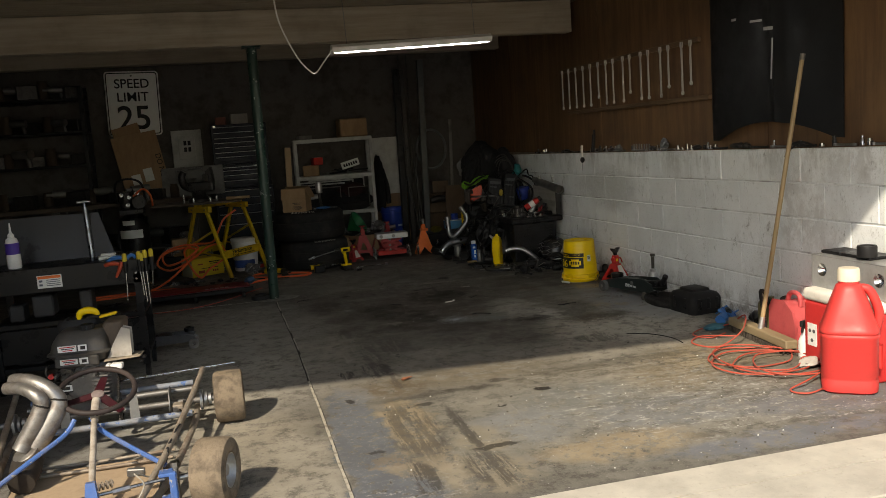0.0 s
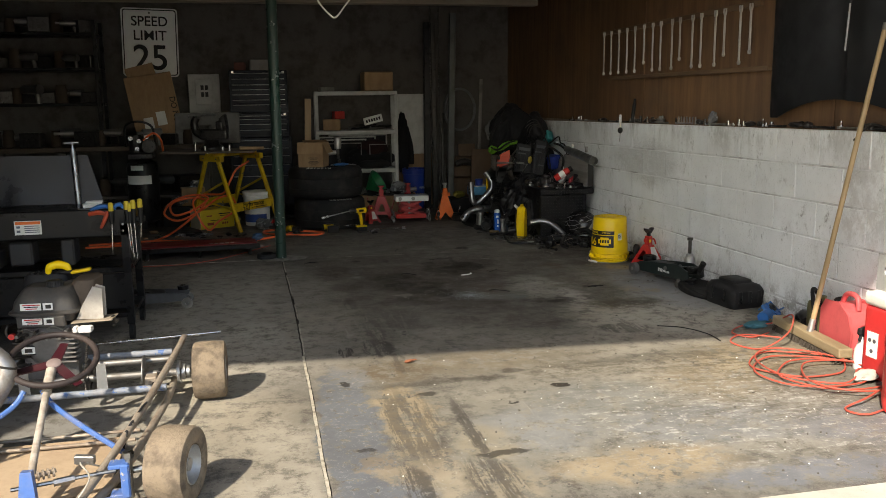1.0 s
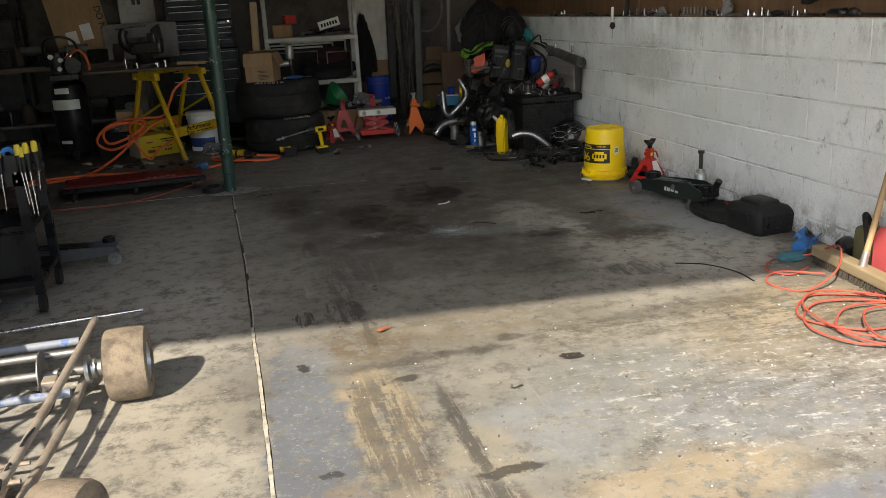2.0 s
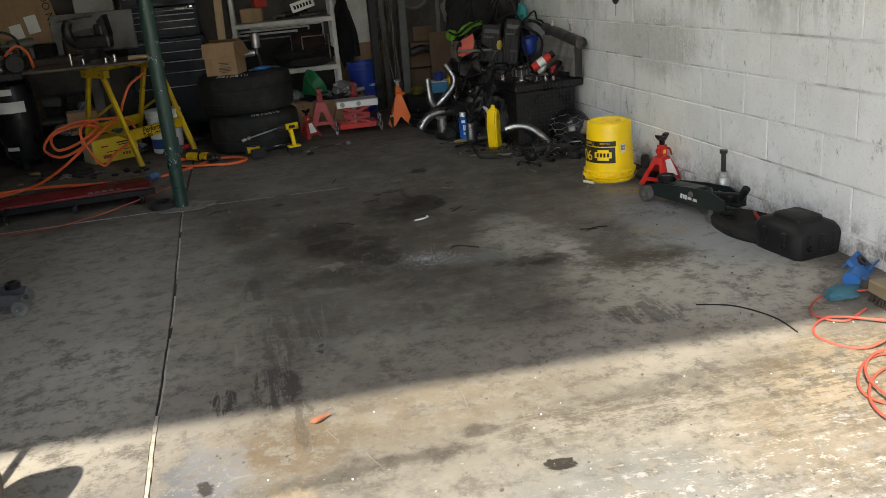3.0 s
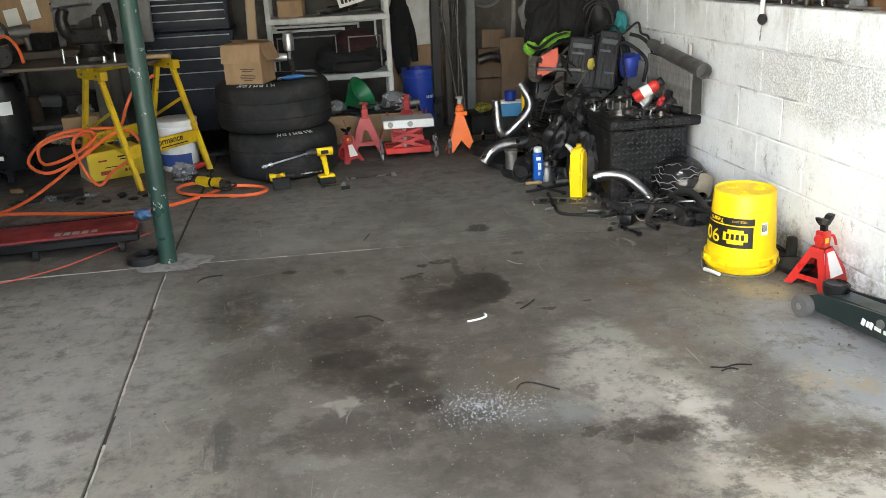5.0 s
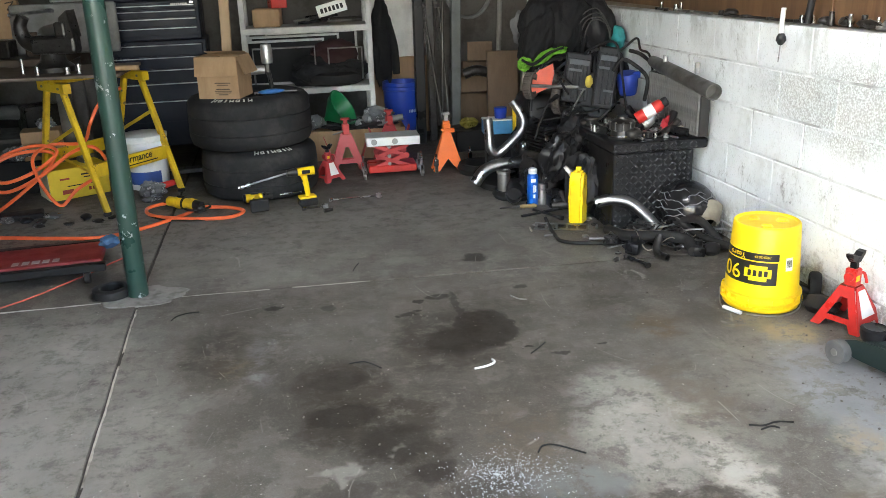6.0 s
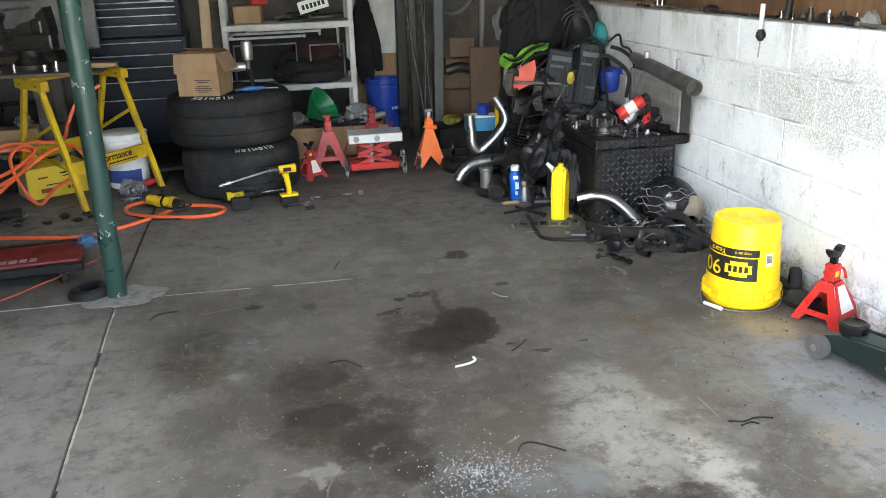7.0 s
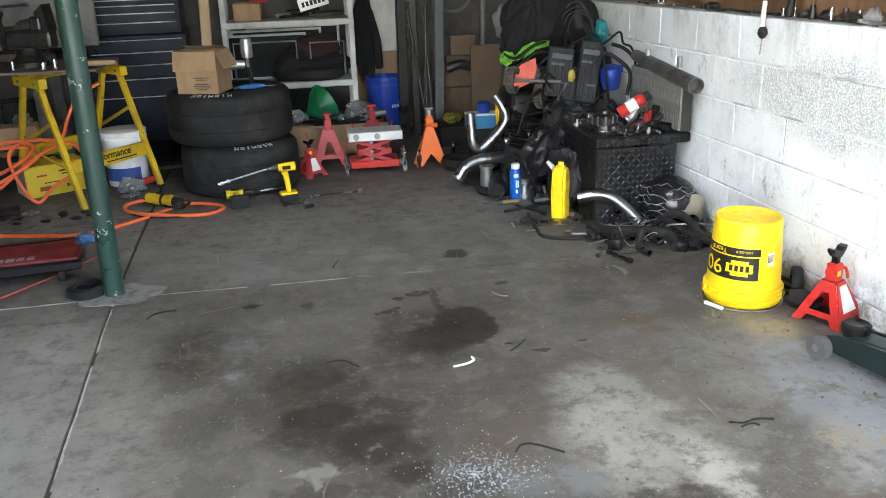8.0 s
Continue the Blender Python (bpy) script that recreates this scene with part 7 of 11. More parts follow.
def open_carton():
    t = thing("cardboard_box", (-0.765, 9.86, 0.642), "open brown cardboard box on the tyre stack", "cardboard box", turn=-20)
    L, D, H = 0.255, 0.22, 0.245
    for nm, at, size in (("panel", (0, -D / 2, H / 2), (L, 0.004, H)), ("panel", (0, D / 2, H / 2), (L, 0.004, H)), ("panel", (-L / 2, 0, H / 2), (0.004, D, H)), ("panel", (L / 2, 0, H / 2), (0.004, D, H)), ("panel", (0, 0, 0.003), (L, D, 0.004))):
        bm = nb()
        box(bm, at, size)
        part(nm, bm, CARD, t)
    for at, size, m in (((0, -D / 2 - 0.016, H - 0.052), (L * 1.04, 0.003, 0.115), pose(0, 0, 0, -11, 0, 0)), ((L / 2 + 0.024, 0.0, H - 0.05), (0.115, D, 0.003), pose(0, 0, 0, 0, 66, 0)), ((0, D / 2 - 0.04, H + 0.012), (L, 0.003, 0.08), pose(0, 0, 0, 72, 0, 0)), ((-L / 2 + 0.045, 0, H - 0.01), (0.10, D, 0.003), pose(0, 0, 0, 0, 18, 0))):
        bm = nb()
        box(bm, at, size, 0, m)
        part("flap", bm, CARD, t)
    ink = finish("carton_print", (0.06, 0.045, 0.035), 0.8)
    for i, (z, w) in enumerate(((0.095, 0.10), (0.083, 0.07), (0.058, 0.09), (0.047, 0.11), (0.036, 0.10), (0.025, 0.06))):
        bm = nb()
        box(bm, (0.03, -D / 2 - 0.0028, z), (w, 0.0012, 0.005))
        part("print_bar", bm, ink, t)
    s = thing("utility_knife", (-0.49, 9.82, 0.642), "light blue handled tool on the tyre", "hand tool", turn=12)
    bm = nb()
    blob(bm, (0, 0, 0.018), (0.08, 0.025, 0.016), 0.1, 2)
    part("grip", bm, LIGHT_BLUE, s, "", True)
    bm = nb()
    rod(bm, (0.07, 0, 0.015), (0.16, 0.0, 0.010), 0.005)
    part("blade", bm, STEEL, s)
    for x in (-0.10, -0.075):
        bm = nb()
        rod(bm, (x, 0.02, 0.012), (x + 0.12, 0.06, 0.012), 0.008)
        part("socket_bar", bm, CHROME, s, "", True)


open_carton()


def drill(at, turn, lying, label):
    t = thing("cordless_drill", at, label, "cordless drill", "cordless drills", turn=turn)
    base = pose(0, 0, 0.045, 90, 0, 0) if lying else Matrix.Identity(4)
    bm = nb()
    box(bm, (0, 0, 0.025), (0.11, 0.075, 0.045), 0.008, seg=2)
    part("battery", bm, BLACK_MAT, t, m=base)
    bm = nb()
    box(bm, (0, 0, 0.055), (0.105, 0.066, 0.016), 0.006, seg=2)
    part("foot", bm, YELLOW, t, m=base)
    bm = nb()
    tube(bm, [(0.005, 0, 0.06), (0.0, 0, 0.12), (-0.012, 0, 0.19)], [0.016, 0.017, 0.021], 14)
    part("grip", bm, YELLOW, t, "", True, base)
    bm = nb()
    rod(bm, (-0.050, 0, 0.215), (0.052, 0, 0.215), 0.024, 0.027, 20)
    part("motor_housing", bm, YELLOW, t, "", True, base)
    bm = nb()
    rod(bm, (-0.115, 0, 0.215), (-0.053, 0, 0.215), 0.019, 0.027, 18)
    part("gear_case", bm, DARK_METAL, t, "", True, base)
    bm = nb()
    rod(bm, (0.052, 0, 0.215), (0.066, 0, 0.215), 0.029, 0.024, 20)
    part("vent_cap", bm, BLACK_MAT, t, "", True, base)
    bm = nb()
    box(bm, (-0.003, 0, 0.215), (0.05, 0.0615, 0.022), 0.003)
    part("name_strip", bm, BLACK_MAT, t, "", False, base)
    bm = nb()
    box(bm, (-0.022, 0, 0.165), (0.012, 0.018, 0.03), 0.004)
    part("trigger", bm, BLACK_MAT, t, "", False, base)
    bm = nb()
    tube(bm, [(0.018, 0, 0.075), (0.014, 0, 0.12), (0.006, 0, 0.18)], [0.008, 0.009, 0.009], 8)
    part("rubber_grip", bm, BLACK_MAT, t, "", True, base)
    return t, base


d, base = drill((-0.335, 9.50, 0), 12, False, "yellow cordless impact wrench standing on its battery")
b = nb()
rod(b, (-0.115, 0, 0.215), (-0.34, 0, 0.175), 0.006)
part("extension_bar", b, STEEL, d, "chrome extension bar", True)
b = nb()
rod(b, (-0.34, 0, 0.175), (-0.41, 0, 0.162), 0.013)
part("socket", b, CHROME, d, "", True)
d, base = drill((-0.62, 9.40, 0), 190, True, "yellow and black cordless drill lying on the floor")
b = nb()
rod(b, (-0.16, 0, 0.215), (-0.30, 0.0, 0.215), 0.006)
part("bit", b, CHROME, d, "", True, base)

for x, y, a, L in ((-0.04, 9.545, 3, 0.30), (-0.30, 9.40, 10, 0.13)):
    t = thing("ratchet_wrench", (x, y, 0), "chrome wrench lying on the floor", "wrench", turn=a)
    b = nb()
    box(b, (0, 0, 0.010), (L, 0.014, 0.008), 0.003)
    part("shank", b, CHROME, t)
    b = nb()
    rod(b, (L / 2, 0, 0.0), (L / 2, 0, 0.022), 0.019, seg=16)
    part("head", b, CHROME, t, "", True)
    b = nb()
    rod(b, (-L / 2, 0, 0.002), (-L / 2, 0, 0.018), 0.015, seg=16)
    part("ring_end", b, CHROME, t, "", True)
b = nb()
rod(b, (0, 0, 0.012), (0.05, 0.02, 0.012), 0.012)
single("socket", b, DARK_METAL, "dark impact socket lying on the floor", "socket", m=pose(-0.25, 9.30, 0))

plate_stand("jack_stand", (-0.005, 10.36, 0), 0, FADED_RED, 0.365, "faded red sheet steel jack stand", "sheet steel jack stands")
plate_stand("jack_stand", (0.34, 10.62, 0), 8, FADED_RED, 0.36, "faded red jack stand behind the scissor lift", "sheet steel jack stands")
jack_stand("jack_stand", (-0.16, 10.10, 0), 35, FADED_RED, 0.235, "small faded red jack stand with white sticker", "", BLACK, True)


def orange_stand():
    t = thing("jack_stand", (0.675, 10.14, 0), "tall orange jack stand with split foot", "jack stand")
    for sy in (-1, 1):
        bm = nb()
        extrude_shape(bm, [(-0.108, 0), (-0.066, 0), (0.0, 0.085), (0.066, 0), (0.108, 0), (0.026, 0.27), (-0.026, 0.27)], 0.005, pose(0, sy * 0.055, 0, sy * 9))
        part("plate", bm, ORANGE, t)
    for sx in (-1, 1):
        bm = nb()
        extrude_shape(bm, [(-0.055, 0.0), (-0.025, 0.0), (0.0, 0.05), (0.025, 0.0), (0.055, 0.0), (0.016, 0.268), (-0.016, 0.268)], 0.004, pose(sx * 0.104, 0, 0, 0, 0, 90) @ pose(0, 0, 0, -sx * 17))
        part("end_plate", bm, ORANGE, t)
    bm = nb()
    box(bm, (0, 0, 0.295), (0.056, 0.05, 0.06), 0.006)
    box(bm, (0, 0, 0.325), (0.044, 0.04, 0.04), 0.005)
    rod(bm, (-0.045, -0.028, 0.285), (0.05, -0.028, 0.29), 0.006, seg=8)
    part("collar", bm, ORANGE, t)
    bm = nb()
    box(bm, (0.035, -0.01, 0.275), (0.04, 0.03, 0.03), 0.006)
    part("latch", bm, ORANGE, t)
    bm = nb()
    box(bm, (0, 0, 0.355), (0.026, 0.03, 0.06), 0.003)
    box(bm, (0, 0, 0.392), (0.055, 0.035, 0.02), 0.006)
    part("saddle_post", bm, ALU, t, "bare metal ratchet post")


orange_stand()


def scissor_lift():
    t = thing("scissor_lift", (0.275, 10.10, 0), "low red scissor lift on small casters", "scissor lift", turn=-3)
    bm = nb()
    box(bm, (0, 0, 0.065), (0.33, 0.20, 0.05), 0.008)
    part("base", bm, RED, t)
    for y in (-0.085, 0.085):
        for a in (32, -32):
            for z in (0.12, 0.185):
                bm = nb()
                box(bm, (0, y, z), (0.24, 0.012, 0.028), 0.003, pose(0, 0, 0, 0, a * 0.62, 0))
                part("scissor_arm", bm, FADED_RED, t)
    bm = nb()
    for z in (0.10, 0.152, 0.215):
        rod(bm, (-0.02, -0.095, z), (-0.02, 0.095, z), 0.012)
    part("cross_pin", bm, DULL_STEEL, t)
    bm = nb()
    box(bm, (0.01, -0.02, 0.258), (0.36, 0.20, 0.06), 0.004)
    part("platform", bm, finish("galvanised", (0.60, 0.61, 0.60), 0.4, 0.3, dirt=0.25), t, "bare zinc top plate")
    for x in (-0.12, 0.02):
        bm = nb()
        rod(bm, (x, -0.125, 0.258), (x, -0.119, 0.258), 0.02, seg=16)
        part("bolt_head", bm, DULL_STEEL, t)
    for x in (-0.19, 0.20):
        for y in (-0.09, 0.10):
            bm = nb()
            rod(bm, (x - 0.008, y, 0.024), (x + 0.008, y, 0.024), 0.024, seg=20)
            c = part("caster_wheel", bm, DULL_STEEL, t, "", True)
            bm = nb()
            for s in (-0.012, 0.012):
                box(bm, (x + s, y, 0.045), (0.004, 0.02, 0.06), 0.001)
            rod(bm, (x, y, 0.075), (x, y, 0.12), 0.007)
            part("fork", bm, STEEL, c)


scissor_lift()


# ---- sawhorses with a board and a vice ----
def sawhorse():
    """Two splayed steel A-frames tied by a beam and two printed cross plates."""
    a, b = Vector((-1.79, 10.0, 0)), Vector((-1.40, 10.47, 0))
    spread = Vector((-0.262, 0.364, 0))
    H = 0.785
    t = thing("sawhorse", ((a.x + b.x) / 2, (a.y + b.y) / 2, 0), "yellow steel folding sawhorse under a board", "sawhorse")
    o = Vector(t.location)
    a, b = a - o, b - o
    u, v = (b - a).normalized(), spread.normalized()
    up = Vector((0, 0, 1))

    def bar(bm, p, q, wide, thick, side):
        """A flat bar from p to q, wide along side."""
        d = (q - p).normalized()
        n = d.cross(side).normalized()
        e = n.cross(d).normalized()
        m = Matrix((e, n, d)).transposed().to_4x4()
        box(bm, (p + q) / 2, (wide, thick, (q - p).length), 0.004, m)

    bm = nb()
    bar(bm, a + up * (H - 0.005), b + up * (H - 0.005), 0.075, 0.05, v)
    part("beam", bm, YELLOW_PAINT, t)
    for c, sx in ((a, -1), (b, 1)):
        bm = nb()
        bar(bm, c + v * 0.185 + up * (H - 0.045), c - v * 0.185 + up * (H - 0.045), 0.05, 0.060, u)
        br = part("bracket", bm, YELLOW_PAINT, t)
        for sy in (-1, 1):
            bm = nb()
            bar(bm, c + v * sy * 0.045 + up * (H - 0.03), c + v * sy * 0.045 + up * (H + 0.015), 0.055, 0.05, u)
            part("leg_socket", bm, YELLOW_PAINT, br)
            bm = nb()
            q = c + v * sy * 0.115 + up * (H - 0.045)
            rod(bm, q - u * 0.033, q + u * 0.033, 0.009, seg=6)
            part("bolt", bm, DULL_STEEL, br)
            top, foot = c + v * sy * 0.105 + up * (H - 0.05), c + spread * sy + up * 0.012
            bm = nb()
            bar(bm, top, foot, 0.036, 0.028, v)
            bar(bm, top + u * 0.015, foot + u * 0.015, 0.052, 0.005, v)
            leg = part("leg", bm, YELLOW_PAINT, t)
            bm = nb()
            box(bm, (foot.x, foot.y, 0.012), (0.045, 0.045, 0.024), 0.006)
            part("foot", bm, BLACK_MAT if sy < 0 else YELLOW_PAINT, leg)

            def on(k, sy=sy, c=c):
                return c + v * sy * (0.105 + (spread.length - 0.105) * (1 - k / (H - 0.05))) + up * k

            bm = nb()
            if sy < 0:
                bar(bm, on(0.52) + u * 0.02, c + v * (0.105 + (spread.length - 0.105) * (1 - 0.33 / (H - 0.05))) + up * 0.33 + u * 0.02, 0.024, 0.008, u.cross(v))
                part("brace", bm, YELLOW_PAINT, t)
            else:
                bar(bm, on(0.30) + u * 0.03, c - v * (0.105 + (spread.length - 0.105) * (1 - 0.22 / (H - 0.05))) + up * 0.22 + u * 0.03, 0.02, 0.006, u.cross(v))
                part("brace", bm, YELLOW_PAINT, t)
    # cross plates low on the front and the rear legs, the front one printed
    for sy in (-1, 1):
        z = 0.255
        s0 = 0.105 + (spread.length - 0.105) * (1 - z / (H - 0.05))
        p, q = a + v * sy * s0 + up * z, b + v * sy * s0 + up * z
        bm = nb()
        bar(bm, p, q, 0.085, 0.03, up)
        plate = part("name_plate", bm, YELLOW_PAINT, t, "yellow cross plate")
        if sy > 0:
            continue
        ax = (q - p).normalized()
        nrm = ax.cross(up).normalized()
        L = (q - p).length
        face = Matrix((ax, up, nrm)).transposed().to_4x4()
        face.translation = (p + q) / 2 + nrm * 0.0158
        words("lettering", "Performance", 0.062, BLACK_MAT, plate, face @ Matrix.Translation((0.0, 0.016, 0)), bold=0.0012)
        words("lettering", "Tool", 0.052, BLACK_MAT, plate, face @ Matrix.Translation((-0.115, -0.026, 0)), bold=0.0012)
        bm = nb()
        box(bm, (0.085, -0.022, 0), (0.24, 0.007, 0.001))
        part("print_bar", bm, BLACK_MAT, plate, m=face)


sawhorse()
b = nb()
box(b, (0, 0, 0.012), (0.92, 0.62, 0.02), 0.003)
single("work_board", b, timber("dark_board", (0.14, 0.11, 0.085), (0.10, 0.075, 0.055), (0.1, 1, 1), 0.7, 0.5), "dark stained board across the sawhorses", "board", m=pose(-1.80, 10.12, 0.801, 0, 0, -4), smooth=False)


def bench_vice():
    t = thing("bench_vice", (-1.78, 10.08, 0.825), "heavy dark steel bench vice on the board", "vice", turn=-12)
    bm = nb()
    lathe(bm, [(0, 0), (0.12, 0), (0.12, 0.03), (0.08, 0.06), (0.07, 0.11), (0, 0.11)], 20)
    part("swivel_base", bm, DARK_METAL, t, "", True)
    bm = nb()
    box(bm, (0.03, 0, 0.16), (0.28, 0.11, 0.11), 0.02, seg=2)
    box(bm, (0.10, 0, 0.25), (0.07, 0.16, 0.09), 0.015, seg=2)
    extrude_shape(bm, [(0.08, 0.2), (0.17, 0.2), (0.15, 0.36), (0.10, 0.32)], 0.12)
    part("rear_jaw", bm, DARK_METAL, t)
    bm = nb()
    tube(bm, [(-0.08, 0, 0.15), (-0.15, 0, 0.19), (-0.17, 0, 0.27), (-0.14, 0, 0.33)], [0.05, 0.045, 0.04, 0.035], 14)
    part("front_jaw", bm, DARK_METAL, t, "", True)
    bm = nb()
    rod(bm, (-0.22, 0, 0.34), (0.05, -0.02, 0.36), 0.009)
    for p in ((-0.22, 0, 0.34), (0.05, -0.02, 0.36)):
        blob(bm, p, (0.014, 0.014, 0.014), 0, 0, 1)
    part("handle", bm, STEEL, t, "", True)
    for x, y, r, h in ((-0.12, -0.2, 0.012, 0.05), (0.12, -0.24, 0.015, 0.06), (0.05, -0.22, 0.02, 0.04), (-0.22, -0.12, 0.01, 0.09)):
        bm = nb()
        rod(bm, (0, 0, 0), (0, 0, h), r)
        single("socket", bm, CHROME, "small metal socket standing on the board", "socket", "sockets on the board", m=pose(-1.72 + x, 10.1 + y, 0.825))
    bm = nb()
    rod(bm, (0, 0, 0.02), (0.24, -0.05, 0.02), 0.018, 0.014)
    single("wooden_handle", bm, PINE, "short wooden handle lying on the board", "handle", m=pose(-1.50, 9.90, 0.825))


bench_vice()
b = nb()
box(b, (0, 0, 0.10), (0.38, 0.24, 0.20), 0.003)
yb = tagged(part("oil_carton", b, finish("yellow_carton", (0.66, 0.47, 0.03), 0.6, dirt=0.15), None), "yellow cardboard oil carton under the sawhorses", "carton")
yb.matrix_basis = pose(-1.83, 10.27, 0, 0, 0, 28)
b = nb()
box(b, (-0.191, 0, 0.10), (0.002, 0.242, 0.202))
part("end_panel", b, finish("carton_white", (0.62, 0.58, 0.42), 0.6, dirt=0.2), yb, "pale printed end")
M_CARTON_INK = finish("carton_ink", (0.30, 0.05, 0.03), 0.6)
for x, z, w, h in ((0.08, 0.15, 0.13, 0.010), (0.08, 0.13, 0.10, 0.007), (-0.09, 0.135, 0.060, 0.012), (0.06, 0.05, 0.016, 0.022), (0.085, 0.05, 0.016, 0.022), (0.11, 0.05, 0.016, 0.022), (-0.08, 0.05, 0.07, 0.028), (0.02, 0.085, 0.20, 0.006)):
    b = nb()
    box(b, (x, -0.1212, z), (w, 0.002, h))
    part("print_bar", b, M_CARTON_INK if w < 0.08 else BLACK_MAT, yb)

wbk = thing("bucket", (-1.36, 10.32, 0), "white plastic bucket with blue label under the sawhorse", "bucket")
b = nb()
lathe(b, [(0, 0), (0.125, 0), (0.13, 0.01), (0.142, 0.30), (0.15, 0.302), (0.15, 0.32), (0.143, 0.322), (0.152, 0.345), (0.152, 0.36), (0.145, 0.365), (0, 0.365)], 40)
part("bucket_body", b, WHITE, wbk, "", True)
b = nb()
lathe(b, [(0.132, 0.04), (0.1385, 0.24)], 40)
for v in [v for v in b.verts if v.co.y > 0.02 or v.co.x > 0.10]:
    b.verts.remove(v)
part("label", b, finish("blue_print", (0.03, 0.07, 0.25), 0.5), wbk, "blue printed label", True)


def air_compressor():
    t = thing("air_compressor", (-2.52, 10.42, 0), "black upright air compressor with hoses", "air compressor")
    bm = nb()
    lathe(bm, [(0, 0.05), (0.09, 0.055), (0.148, 0.09), (0.16, 0.14), (0.16, 0.64), (0.148, 0.69), (0.09, 0.725), (0, 0.73)], 36)
    part("tank", bm, BLACK, t, "", True)
    for z, h, a0, a1 in ((0.52, 0.09, -150, -52), (0.645, 0.05, -128, -80), (0.18, 0.03, -135, -95)):
        bm = nb()
        n = 16
        vs = [[bm.verts.new((0.1612 * math.cos(radians(a0 + (a1 - a0) * i / n)), 0.1612 * math.sin(radians(a0 + (a1 - a0) * i / n)), z + s * h / 2)) for i in range(n + 1)] for s in (-1, 1)]
        for i in range(n):
            bm.faces.new((vs[0][i], vs[0][i + 1], vs[1][i + 1], vs[1][i]))
        part("label", bm, PAPER, t, "white tank label", True)
    for a in (30, 150, 270):
        bm = nb()
        box(bm, (0.12 * math.cos(radians(a)), 0.12 * math.sin(radians(a)), 0.045), (0.05, 0.05, 0.09), 0.006, pose(0, 0, 0, 0, 0, a))
        part("foot", bm, BLACK, t)
    bm = nb()
    box(bm, (0, 0, 0.76), (0.26, 0.2, 0.06), 0.01)
    rod(bm, (-0.05, 0, 0.80), (-0.05, 0, 0.98), 0.07, seg=18)
    rod(bm, (0.09, -0.09, 0.86), (0.09, 0.1, 0.86), 0.07, seg=20)
    part("pump", bm, DARK_METAL, t)
    for i, (x, z) in enumerate(((-0.08, 0.95), (0.0, 0.92), (0.08, 0.96), (-0.02, 0.84))):
        bm = nb()
        rod(bm, (x, -0.10, z), (x, -0.14, z), 0.022, seg=16)
        part("gauge", bm, CHROME, t, "", True)
    bm = nb()
    tube(bm, [(-0.14, -0.04, 0.86), (-0.13, -0.08, 1.07), (0.0, -0.09, 1.12), (0.13, -0.06, 1.06), (0.15, -0.03, 0.86)], 0.012, 8)
    part("handle", bm, BLACK, t, "", True)
    bm = nb()
    tube(bm, [(0.04, -0.12, 0.93), (0.15, -0.16, 1.0), (0.22, -0.15, 0.93), (0.23, -0.10, 0.80)], 0.011, 8)
    part("outlet_hose", bm, ORANGE_CORD, t, "short orange hose", True)


air_compressor()


